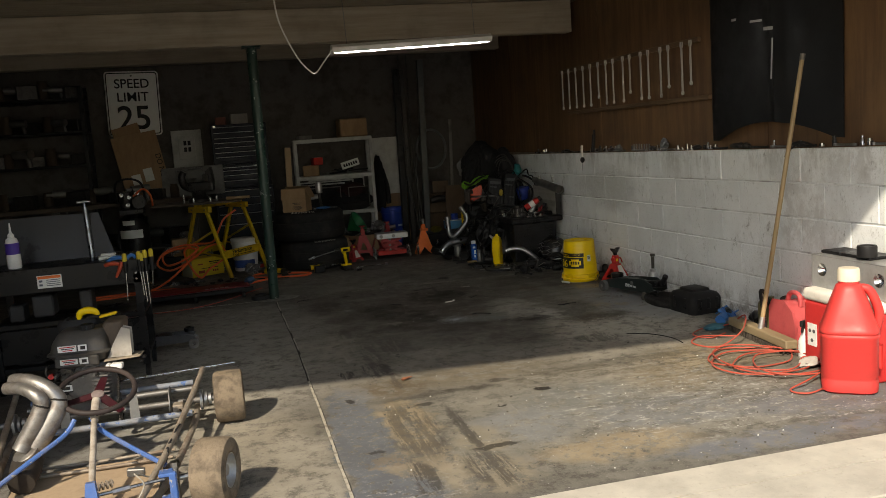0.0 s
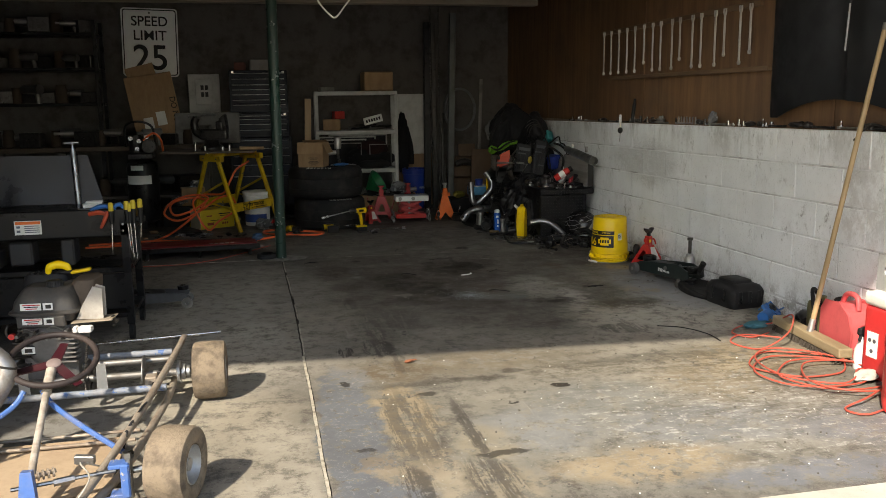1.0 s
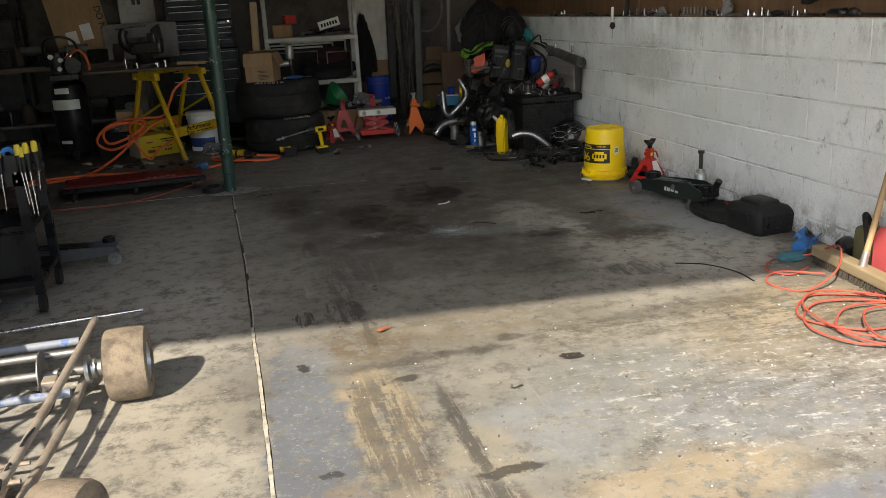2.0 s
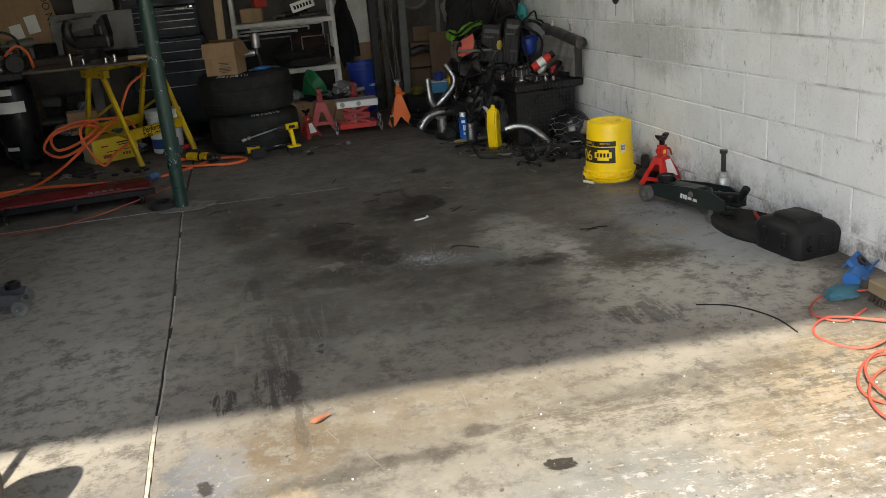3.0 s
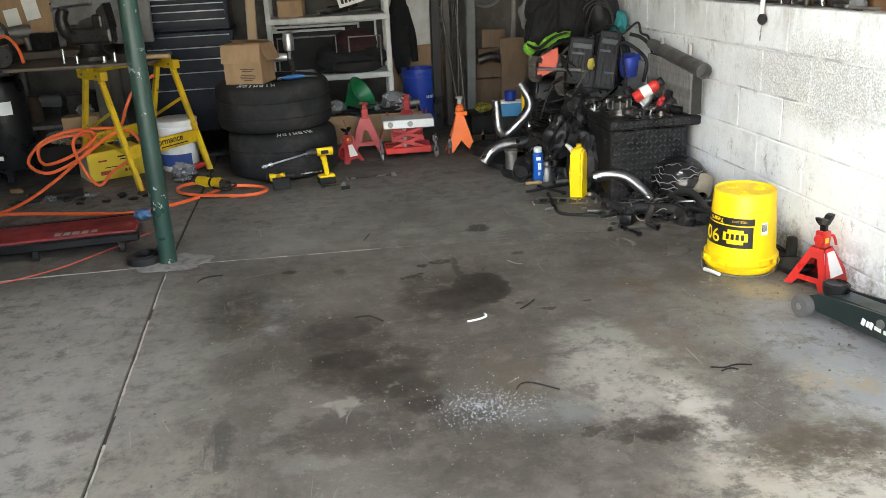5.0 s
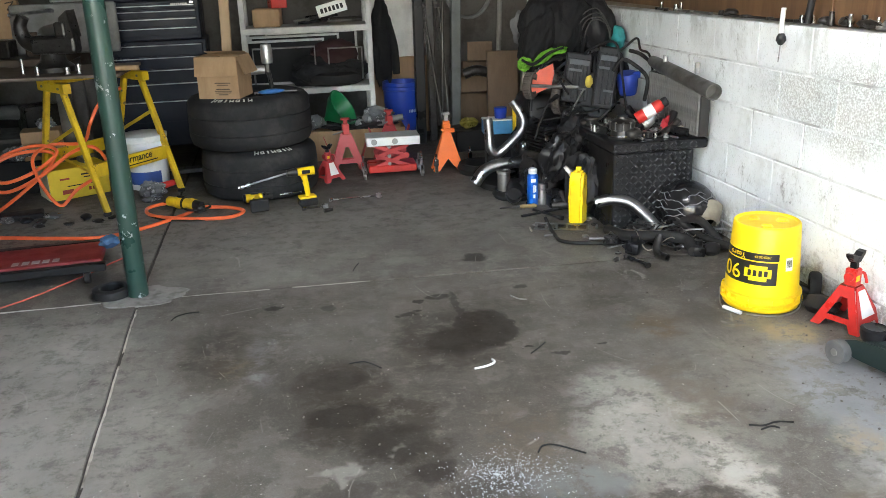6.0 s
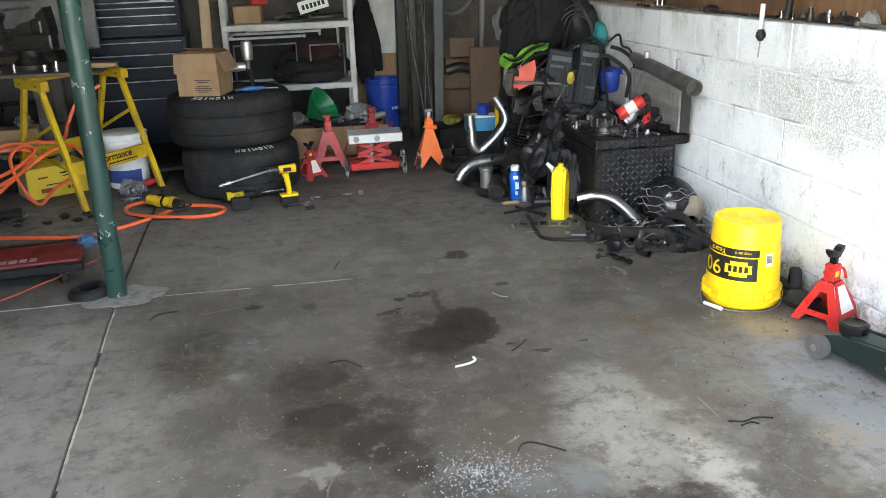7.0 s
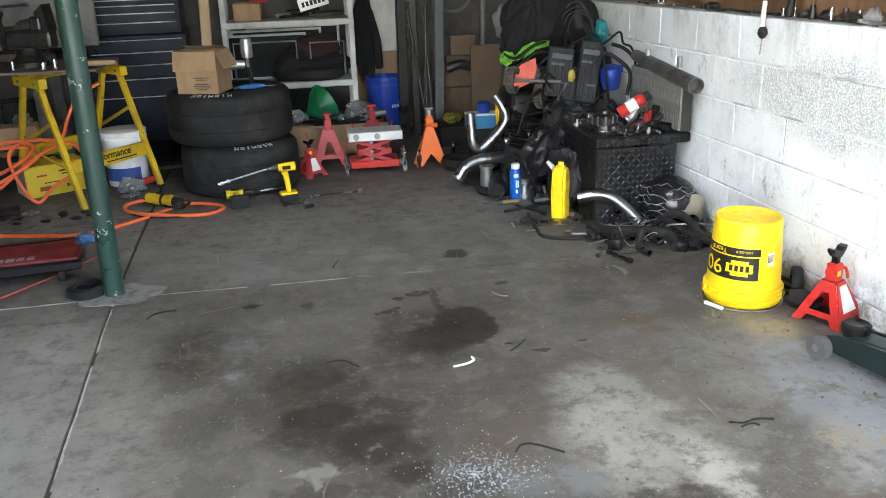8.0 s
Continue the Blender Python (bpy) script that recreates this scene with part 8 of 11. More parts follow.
def orange_hoses():
    random.seed(9)
    bm = nb()
    pts = [(-2.9, 9.15, 0.012), (-2.5, 9.25, 0.012), (-2.25, 9.55, 0.02), (-2.0, 9.95, 0.16), (-1.88, 10.1, 0.30), (-2.05, 10.12, 0.33), (-2.22, 10.05, 0.28), (-2.18, 9.95, 0.18), (-2.0, 10.0, 0.22), (-1.85, 10.05, 0.33), (-2.0, 10.15, 0.36), (-2.2, 10.08, 0.31), (-2.28, 9.95, 0.20), (-2.15, 9.90, 0.13), (-1.95, 9.98, 0.20), (-1.75, 10.02, 0.33), (-1.62, 10.05, 0.34), (-1.58, 10.08, 0.20), (-1.75, 9.95, 0.10), (-1.85, 9.9, 0.02), (-1.95, 9.95, 0.15), (-2.0, 10.05, 0.30), (-1.9, 10.15, 0.36), (-1.70, 10.1, 0.37), (-1.62, 10.02, 0.50), (-1.55, 10.05, 0.62), (-1.42, 10.1, 0.70)]
    tube(bm, pts, 0.011, 8, 6)
    single("air_hose", bm, ORANGE_CORD, "orange air hose in loops under the sawhorses", "hose")
    bm = nb()
    pts = [(-2.9, 9.32, 0.010), (-2.3, 9.38, 0.010), (-1.75, 9.22, 0.010), (-1.5, 9.16, 0.010), (-1.30, 9.25, 0.010), (-1.05, 9.50, 0.012), (-1.02, 9.68, 0.012), (-1.15, 9.78, 0.012), (-1.30, 9.70, 0.012), (-1.25, 9.50, 0.014), (-1.0, 9.36, 0.014), (-0.80, 9.34, 0.012), (-0.72, 9.45, 0.012), (-0.82, 9.56, 0.012), (-0.98, 9.58, 0.022)]
    tube(bm, pts, 0.011, 8, 6)
    single("extension_cord", bm, ORANGE_CORD, "orange hose snaking across the floor", "hose")
    # yellow trouble light at the end of the cord
    t = thing("angle_grinder", (-1.07, 9.62, 0), "yellow corded angle grinder on the floor", "power tool", turn=-38)
    bm = nb()
    rod(bm, (-0.13, 0, 0.045), (0.08, 0, 0.04), 0.03, 0.036, 16)
    part("body", bm, YELLOW_PAINT, t, "", True)
    bm = nb()
    rod(bm, (0.08, 0, 0.04), (0.13, 0, 0.04), 0.034, 0.026, 14)
    rod(bm, (0.11, 0, 0.04), (0.11, 0, 0.005), 0.03, 0.04, 18)
    part("gear_head", bm, DARK_METAL, t, "", True)
    bm = nb()
    tube(bm, [(0.05, -0.06, 0.03), (0.11, -0.075, 0.03), (0.16, -0.04, 0.03), (0.165, 0.03, 0.03), (0.12, 0.07, 0.03)], 0.007, 8)
    part("guard", bm, BLACK_MAT, t, "black wire guard", True)
    for q in range(3):
        bm = nb()
        rod(bm, (-0.06 + q * 0.05, 0, 0.043), (-0.045 + q * 0.05, 0, 0.0425), 0.0375, seg=16)
        part("grip_ring", bm, BLACK_MAT if q == 1 else YELLOW_PAINT, t, "", True)
    bm = nb()
    box(bm, (-0.03, 0, 0.082), (0.05, 0.02, 0.012), 0.004)
    part("switch", bm, BLACK_MAT, t)
    bm = nb()
    tube(bm, [(-0.13, 0, 0.045), (-0.2, 0.03, 0.02), (-0.24, -0.08, 0.01), (-0.1, -0.2, 0.008), (0.1, -0.22, 0.008), (0.3, -0.12, 0.008), (0.38, 0.05, 0.008)], 0.005, 6)
    part("cable", bm, RUBBER, t, "", True)
    bm = nb()
    tube(bm, [(-2.9, 8.2, 0.006), (-2.1, 8.1, 0.006), (-1.75, 8.22, 0.006), (-1.5, 8.5, 0.006), (-1.35, 8.72, 0.006), (-1.25, 8.85, 0.006)], 0.004, 6)
    single("red_string", bm, RED_HOSE, "thin red line lying across the floor", "cord")


orange_hoses()


def creeper():
    t = thing("creeper", (-1.86, 8.62, 0), "low red mechanic's creeper with black rails", "creeper", turn=4)
    bm = nb()
    box(bm, (0, 0, 0.085), (0.98, 0.30, 0.03), 0.012, seg=2)
    part("deck", bm, finish("creeper_red_vinyl", (0.22, 0.018, 0.020), 0.45, dirt=0.35), t, "dark red padded deck")
    for y in (-0.19, 0.19):
        bm = nb()
        box(bm, (0, y, 0.075), (1.02, 0.04, 0.04), 0.006)
        part("rail", bm, BLACK, t)
    bm = nb()
    for i, w in enumerate((0.03, 0.03, 0.035, 0.03, 0.03)):
        box(bm, (0.10 + i * 0.045, -0.1, 0.1012), (w, 0.045, 0.002))
    part("print_bar", bm, finish("grey_print", (0.42, 0.36, 0.35), 0.6), t)
    for x in (-0.42, 0.0, 0.42):
        for y in (-0.19, 0.19):
            bm = nb()
            rod(bm, (x - 0.012, y, 0.028), (x + 0.012, y, 0.028), 0.028, seg=20)
            c = part("caster", bm, RUBBER, t, "", True)
            bm = nb()
            box(bm, (x, y, 0.045), (0.034, 0.02, 0.035), 0.003)
            part("fork", bm, CHROME, c)
    bm = nb()
    blob(bm, (0, 0, 0.0), (0.05, 0.05, 0.03), 0.4, 4)
    single("rag", bm, finish("blue_cloth", (0.06, 0.14, 0.28), 0.9), "blue shop rag tucked on the creeper", "rag", m=pose(-1.36, 8.72, 0.115))
    bm = nb()
    tube(bm, [(0, 0, 0.006), (0.1, 0.1, 0.006)], 0.006, 6)
    single("bolt", bm, CHROME, "small bolt on the floor by the creeper", "bolt", m=pose(-2.34, 8.30, 0))


creeper()


# ---- heap of parts in the far corner ----
def truck_box():
    t = thing("truck_tool_box", (1.47, 8.75, 0), "black diamond plate truck tool box", "tool box")
    x0, x1, y0, y1, h = -0.25, 0.20, -0.28, 0.30, 0.42
    bm = nb()
    box(bm, ((x0 + x1) / 2, (y0 + y1) / 2, h / 2), (x1 - x0, y1 - y0, h), 0.006)
    part("body", bm, BLACK, t)
    bm = nb()
    box(bm, (0.005, (y0 + y1) / 2, h + 0.028), (0.53, y1 - y0 + 0.04, 0.055), 0.014, seg=2)
    part("lid", bm, BLACK, t)
    # raised tread bars, alternately turned
    # bars paler than the black body, with their glints put into the colour
    mt = finish("bright_tread", (0.045, 0.045, 0.046), 0.22, 0.3, dirt=0.2, dirt_color=(0.05, 0.05, 0.05))
    b = nb()
    box(b, (0, 0, 0), (0.022, 0.006, 0.0085), 0.0024)
    me = bpy.data.meshes.new("tread_bar")
    b.to_mesh(me)
    b.free()
    me.materials.append(mt)
    spots = [(x0 + 0.02 + i * 0.027, y0 - 0.001, 0.025 + j * 0.029, (i + j) % 2) for i in range(16) for j in range(14)]
    spots += [(x0 + i * 0.028, y0 - 0.0215, h + 0.018 + j * 0.022, (i + j) % 2) for i in range(17) for j in range(2)]
    for x, y, z, odd in spots:
        ob = new("tread_bar", me)
        ob.parent = t
        ob.matrix_basis = pose(x, y, z, 0, 45 if odd else -45, 0)


truck_box()


def helmet():
    t = thing("helmet", (1.575, 8.34, 0), "black full face helmet with white flame graphics", "helmet", turn=-60)
    bm = nb()
    r = bmesh.ops.create_uvsphere(bm, u_segments=32, v_segments=20, radius=1)
    for v in bm.verts:
        c = v.co.copy()
        k = 1 + 0.10 * max(0, -c.z) * max(0, c.x)
        v.co = Vector((c.x * 0.145 * k, c.y * 0.118, c.z * 0.13 + 0.125))
        if v.co.z < 0.02:
            v.co.z = 0.02 + (v.co.z - 0.02) * 0.2
    part("shell", bm, finish("helmet_gloss", (0.012, 0.012, 0.013), 0.2, dirt=0.2), t, "", True)
    bm = nb()
    r = bmesh.ops.create_uvsphere(bm, u_segments=32, v_segments=20, radius=1)
    for v in list(bm.verts):
        if not (v.co.x > 0.35 and -0.15 < v.co.z < 0.42):
            bm.verts.remove(v)
    for v in bm.verts:
        v.co = Vector((v.co.x * 0.149, v.co.y * 0.121, v.co.z * 0.132 + 0.125))
    part("visor", bm, finish("dark_visor", (0.02, 0.02, 0.022), 0.08), t, "", True)
    ink = finish("white_graphic", (0.24, 0.24, 0.24), 0.4, dirt=0.5)
    for k in range(22):
        bm = nb()
        a0, e0, s0 = -150 + (k % 8) * 22, (8, 34, -14)[k // 8] + 9 * math.sin(k * 2.1), (1, -1)[k % 2]
        pts = []
        for q in range(9):
            a = radians(a0 + q * 6.5)
            e = radians(e0 + s0 * (3.0 * q - 0.034 * q ** 3) + 2.0 * math.sin(q * 1.4))
            pts.append((0.1462 * math.cos(a) * math.cos(e), 0.1192 * math.sin(a) * math.cos(e), 0.125 + 0.1312 * math.sin(e)))
        tube(bm, pts, [0.0004, 0.0016, 0.0026, 0.0014, 0.0003], 6, 4)
        part("graphic_stroke", bm, ink, t, "", True)
    t.scale = (1.12, 1.12, 1.12)


helmet()


def intercooler():
    t = thing("intercooler", (1.685, 8.72, 0.475), "grey finned aluminium intercooler leaning on the wall", "intercooler")
    bm = nb()
    box(bm, (0.0, 0.0, 0.15), (0.055, 0.62, 0.27), 0.004)
    # near-black core colour stands for the shade between the fins
    part("core", bm, finish("core_shadow_metal", (0.035, 0.034, 0.032), 0.7, 0.3, dirt=0.5), t)
    b = nb()
    box(b, (0, 0, 0), (0.014, 0.0095, 0.262))
    me = bpy.data.meshes.new("fin")
    b.to_mesh(me)
    b.free()
    me.materials.append(finish("dirty_fin", (0.25, 0.245, 0.23), 0.5, 0.4, dirt=0.75, dirt_color=(0.10, 0.095, 0.085), blotch=9))
    for i in range(27):
        ob = new("fin", me)
        ob.parent = t
        ob.location = (-0.032, -0.297 + i * 0.0228, 0.15)
    bm = nb()
    tube(bm, [(0.0, 0.34, 0.335), (-0.005, 0.2, 0.32), (-0.01, 0.0, 0.30), (-0.012, -0.25, 0.275), (-0.02, -0.42, 0.262)], [0.030, 0.038, 0.040, 0.040, 0.042], 18, 5, wall=0.12)
    part("end_tank", bm, finish("dull_cast_tank", (0.17, 0.167, 0.158), 0.5, 0.6, dirt=0.6), t, "", True)
    for y in (0.15, -0.22):
        bm = nb()
        rod(bm, (-0.01, y, 0.33), (-0.012, y, 0.385), 0.014)
        part("bung", bm, ALU, t, "", True)


intercooler()


def small_cluster():
    """Loose engine parts piled on the box lid and in front of it, each its own thing."""
    random.seed(77)
    mats = (DARK_METAL, DARK_METAL, DULL_STEEL, BLACK, BLACK_MAT, DARK_METAL, BLACK)
    spots = []
    for i in range(26):
        spots.append((random.uniform(1.24, 1.62), random.uniform(8.50, 9.0), 0.475, random.uniform(0.6, 1.1)))
    for i in range(22):
        spots.append((random.uniform(0.98, 1.22), random.uniform(8.85, 9.6), 0.0, random.uniform(0.9, 1.6)))
    for i in range(20):
        spots.append((random.uniform(1.12, 1.66), random.uniform(7.98, 8.38), 0.0, random.uniform(0.6, 1.1)))
    for i, (x, y, z, s) in enumerate(spots):
        mt = random.choice(mats)
        k = i % 5
        bm = nb()
        if k == 0:
            lathe(bm, [(0, 0), (0.045 * s, 0), (0.045 * s, 0.012 * s), (0.03 * s, 0.016 * s), (0.03 * s, 0.04 * s), (0.04 * s, 0.044 * s), (0.04 * s, 0.055 * s), (0.014 * s, 0.06 * s), (0.014 * s, 0.03 * s), (0, 0.03 * s)], 18)
            nm, ct, lab = "flange", "car part", "turned metal flange in the heap of parts"
        elif k == 1:
            tube(bm, [(-0.07 * s, 0, 0.025 * s), (0, 0.02 * s, 0.03 * s), (0.05 * s, 0.0, 0.055 * s), (0.07 * s, -0.03 * s, 0.10 * s)], 0.02 * s, 12, 5, wall=0.2)
            nm, ct, lab = "pipe_elbow", "pipe", "short bent pipe in the heap of parts"
        elif k == 2:
            box(bm, (0, 0, 0.03 * s), (0.10 * s, 0.07 * s, 0.06 * s), 0.012 * s, None, 2)
            rod(bm, (0, 0, 0.06 * s), (0, 0, 0.085 * s), 0.022 * s)
            for a in (-1, 1):
                rod(bm, (a * 0.038 * s, 0.02 * s, 0.06 * s), (a * 0.038 * s, 0.02 * s, 0.07 * s), 0.008 * s, seg=6)
            nm, ct, lab = "housing", "car part", "cast metal housing in the heap of parts"
        elif k == 3:
            rod(bm, (-0.10 * s, 0, 0.012), (0.10 * s, 0.03 * s, 0.012), 0.008)
            rod(bm, (-0.10 * s, 0, 0.012), (-0.13 * s, 0, 0.012), 0.014, seg=6)
            nm, ct, lab = "shaft", "car part", "short metal shaft in the heap of parts"
        else:
            blob(bm, (0, 0, 0.03 * s), (0.05 * s, 0.04 * s, 0.034 * s), 0.35, i, 2)
            nm, ct, lab = "casting", "car part", "greasy rough casting in the heap of parts"
        single(nm, bm, mt, lab, ct, "loose car parts", m=pose(x, y, z, 0, 0, random.uniform(0, 360)))


small_cluster()


def oil_bottle():
    t = thing("oil_bottle", (1.10, 8.66, 0), "bright yellow plastic oil bottle standing among parts", "oil bottle", turn=52)
    bm = nb()
    extrude_shape(bm, [(-0.045, 0.0), (0.050, 0.0), (0.054, 0.012), (0.052, 0.19), (0.030, 0.262), (0.018, 0.30), (-0.020, 0.302), (-0.040, 0.28), (-0.052, 0.235), (-0.054, 0.16), (-0.050, 0.012)], 0.075)
    bmesh.ops.bevel(bm, geom=bm.edges[:], offset=0.012, segments=2, affect="EDGES")
    part("bottle_body", bm, YELLOW, t, "", True)
    bm = nb()
    extrude_shape(bm, [(-0.044, 0.12), (-0.034, 0.12), (-0.022, 0.265), (-0.032, 0.262)], 0.079)
    part("grip_rib", bm, YELLOW, t)
    bm = nb()
    lathe(bm, [(0.016, 0.298), (0.017, 0.306), (0.015, 0.322), (0, 0.322)], 18, Matrix.Translation((-0.001, 0, 0)))
    part("cap", bm, YELLOW, t, "", True)


oil_bottle()


def aerosol(at, body, label, tilt=0, turn=0, h=0.2, cap=WHITE):
    t = thing("spray_can", at, label, "spray can", turn=turn)
    t.rotation_euler = (radians(tilt), 0, radians(turn))
    bm = nb()
    lathe(bm, [(0, 0), (0.031, 0), (0.033, 0.004), (0.033, h - 0.035), (0.030, h - 0.02), (0.020, h - 0.012)], 24)
    part("can_body", bm, body, t, "", True)
    bm = nb()
    lathe(bm, [(0.0336, 0.05), (0.0336, h * 0.62)], 24)
    if body is RED:
        part("label", bm, PAPER, t, "pale printed label", True)
    else:
        bm.free()
        for z, a, w, hh in ((0.155, -100, 0.028, 0.020), (0.105, -95, 0.010, 0.045), (0.105, -75, 0.008, 0.040), (0.06, -92, 0.014, 0.022)):
            bm = nb()
            box(bm, (0.0332 * math.cos(radians(a)), 0.0332 * math.sin(radians(a)), z), (0.002, w, hh), 0, pose(0, 0, 0, 0, 0, a))
            part("print_bar", bm, PAPER, t)
    bm = nb()
    lathe(bm, [(0.024, h - 0.014), (0.026, h - 0.012), (0.026, h + 0.012), (0.02, h + 0.018), (0, h + 0.018)], 20)
    part("cap", bm, cap, t, "", True)


aerosol((0.975, 9.09, 0), finish("spray_can_blue", (0.008, 0.10, 0.46), 0.3, dirt=0.12), "blue spray can standing on the floor", 0, 0, 0.205)
aerosol((1.44, 8.70, 0.55), RED, "red and white spray can tilted on the parts", 58, 75, 0.17, BLACK_MAT)


def pipes():
    bm = nb()
    tube(bm, [(0.79, 9.42, 0.47), (0.795, 9.41, 0.37), (0.80, 9.40, 0.29), (0.835, 9.40, 0.255), (0.88, 9.40, 0.275), (0.985, 9.40, 0.375), (1.012, 9.41, 0.44), (0.995, 9.43, 0.50), (0.955, 9.45, 0.565)], 0.029, 18, 6, wall=0.1)
    single("exhaust_bend", bm, STEEL, "bright J shaped exhaust pipe standing in the heap", "exhaust pipe")
    bm = nb()
    tube(bm, [(0.68, 9.33, 0.095), (0.73, 9.34, 0.155), (0.79, 9.35, 0.187), (0.87, 9.35, 0.200), (0.97, 9.36, 0.200), (1.10, 9.38, 0.19)], 0.036, 18, 6, wall=0.1)
    single("exhaust_bend", bm, STEEL, "dull steel bent exhaust pipe in the heap", "exhaust pipe")
    t = thing("muffler", (0.855, 9.30, 0), "small steel pipe flange standing on the floor", "muffler")
    bm = nb()
    lathe(bm, [(0, 0), (0.05, 0), (0.05, 0.02), (0.038, 0.025), (0.038, 0.15), (0.045, 0.155), (0.045, 0.17), (0.03, 0.172), (0.03, 0.12), (0, 0.12)], 24)
    part("tube", bm, DULL_STEEL, t, "", True)
    bm = nb()
    tube(bm, [(1.13, 8.48, 0.165), (1.21, 8.45, 0.185), (1.30, 8.42, 0.165), (1.37, 8.36, 0.10), (1.40, 8.30, 0.05)], 0.03, 16, 6, wall=0.12)
    single("exhaust_bend", bm, STEEL, "bright steel curved pipe lying against the box", "exhaust pipe")
    bm = nb()
    tube(bm, [(0.94, 8.74, 0.02), (0.91, 8.50, 0.008), (0.92, 8.36, 0.008), (1.10, 8.28, 0.008), (1.30, 8.24, 0.012), (1.42, 8.26, 0.02)], 0.010, 8)
    single("rubber_hose", bm, RUBBER, "thin black hose lying on the floor", "hose")
    bm = nb()
    tube(bm, [(1.18, 8.42, 0.03), (1.20, 8.24, 0.05), (1.34, 8.16, 0.06), (1.46, 8.10, 0.05), (1.44, 7.98, 0.03)], 0.028, 12)
    single("radiator_hose", bm, RUBBER, "thick black radiator hose on the floor", "hose")
    bm = nb()
    tube(bm, [(1.62, 8.06, 0.04), (1.55, 8.14, 0.13), (1.50, 8.22, 0.10), (1.56, 8.10, 0.05), (1.66, 7.95, 0.03)], 0.02, 10)
    single("radiator_hose", bm, RUBBER, "black bent hose beside the helmet", "hose")
    bm = nb()
    lathe(bm, [(0.035, 0), (0.05, 0.01), (0.06, 0.10), (0.045, 0.115), (0.0, 0.11)], 18)
    single("filter", bm, finish("dusty_filter", (0.28, 0.25, 0.19), 0.9, dirt=0.5), "dusty tan air filter by the helmet", "air filter", m=pose(1.62, 8.17, 0.10, -40, 30, 0))
    bm = nb()
    for i in range(6):
        a = i * 0.055
        box(bm, (-0.13 + a, 0, 0.035), (0.012, 0.05, 0.004), 0)
    box(bm, (0, 0.03, 0.035), (0.28, 0.014, 0.004), 0)
    box(bm, (0, -0.03, 0.035), (0.28, 0.014, 0.004), 0)
    single("perforated_bracket", bm, STEEL, "slotted bare metal bracket on the floor", "bracket", m=pose(0.98, 8.60, -0.02, 12, 0, -22), smooth=False)
    # black moulded bonnet scoop
    bm = nb()
    extrude_shape(bm, [(0, 0), (0.06, 0.02), (0.11, 0.12), (0.08, 0.25), (0.05, 0.17), (0.06, 0.10), (0.02, 0.05)], 0.02)
    bmesh.ops.bevel(bm, geom=bm.edges[:], offset=0.006, segments=1, affect="EDGES")
    single("fairing_piece", bm, finish("white_scuffed", (0.55, 0.56, 0.54), 0.4, dirt=0.3), "scuffed white plastic fairing piece", "fairing", m=pose(1.02, 9.02, 0.17, 0, 8, -30))
    # engine block-like mass
    e = thing("motorcycle_engine", (1.13, 9.25, 0), "black greasy motorcycle engine in the heap", "engine", turn=20)
    bm = nb()
    box(bm, (0, 0, 0.16), (0.24, 0.30, 0.26), 0.05, None, 3)
    rod(bm, (-0.13, 0, 0.15), (-0.15, 0, 0.15), 0.11, seg=28)
    part("crankcase", bm, DARK_METAL, e, "", True)
    for i in range(7):
        bm = nb()
        box(bm, (0.0, 0.02, 0.30 + i * 0.02), (0.20, 0.20, 0.006), 0.002)
        part("cooling_fin", bm, DARK_METAL, e)
    bm = nb()
    box(bm, (0.0, 0.02, 0.36), (0.14, 0.14, 0.16), 0.01)
    part("cylinder", bm, BLACK, e)
    for x, y, z in ((-0.11, -0.12, 0.38), (0.02, -0.16, 0.30), (-0.15, 0.05, 0.33), (0.08, -0.13, 0.47)):
        bm = nb()
        lathe(bm, [(0, 0), (0.03, 0), (0.032, 0.006), (0.02, 0.02), (0, 0.024)], 16, pose(x, y, z, 70, 0, 20))
        part("cover", bm, CHROME, e, "", True)
    bm = nb()
    lathe(bm, [(0.10, -0.04), (0.20, -0.045), (0.235, -0.02), (0.235, 0.02), (0.20, 0.045), (0.10, 0.04), (0.10, -0.04)], 36)
    single("scooter_slick", bm, RUBBER, "small black tyre lying under the pipes", "tyre", m=pose(0.98, 9.62, 0.045, 8, 0, 0))
    bm = nb()
    lathe(bm, [(0.07, -0.02), (0.12, -0.025), (0.135, 0.0), (0.12, 0.025), (0.07, 0.02), (0.07, -0.02)], 30)
    single("scooter_slick", bm, RUBBER, "small black tyre flat on the floor", "tyre", m=pose(0.92, 9.30, 0.025))


pipes()


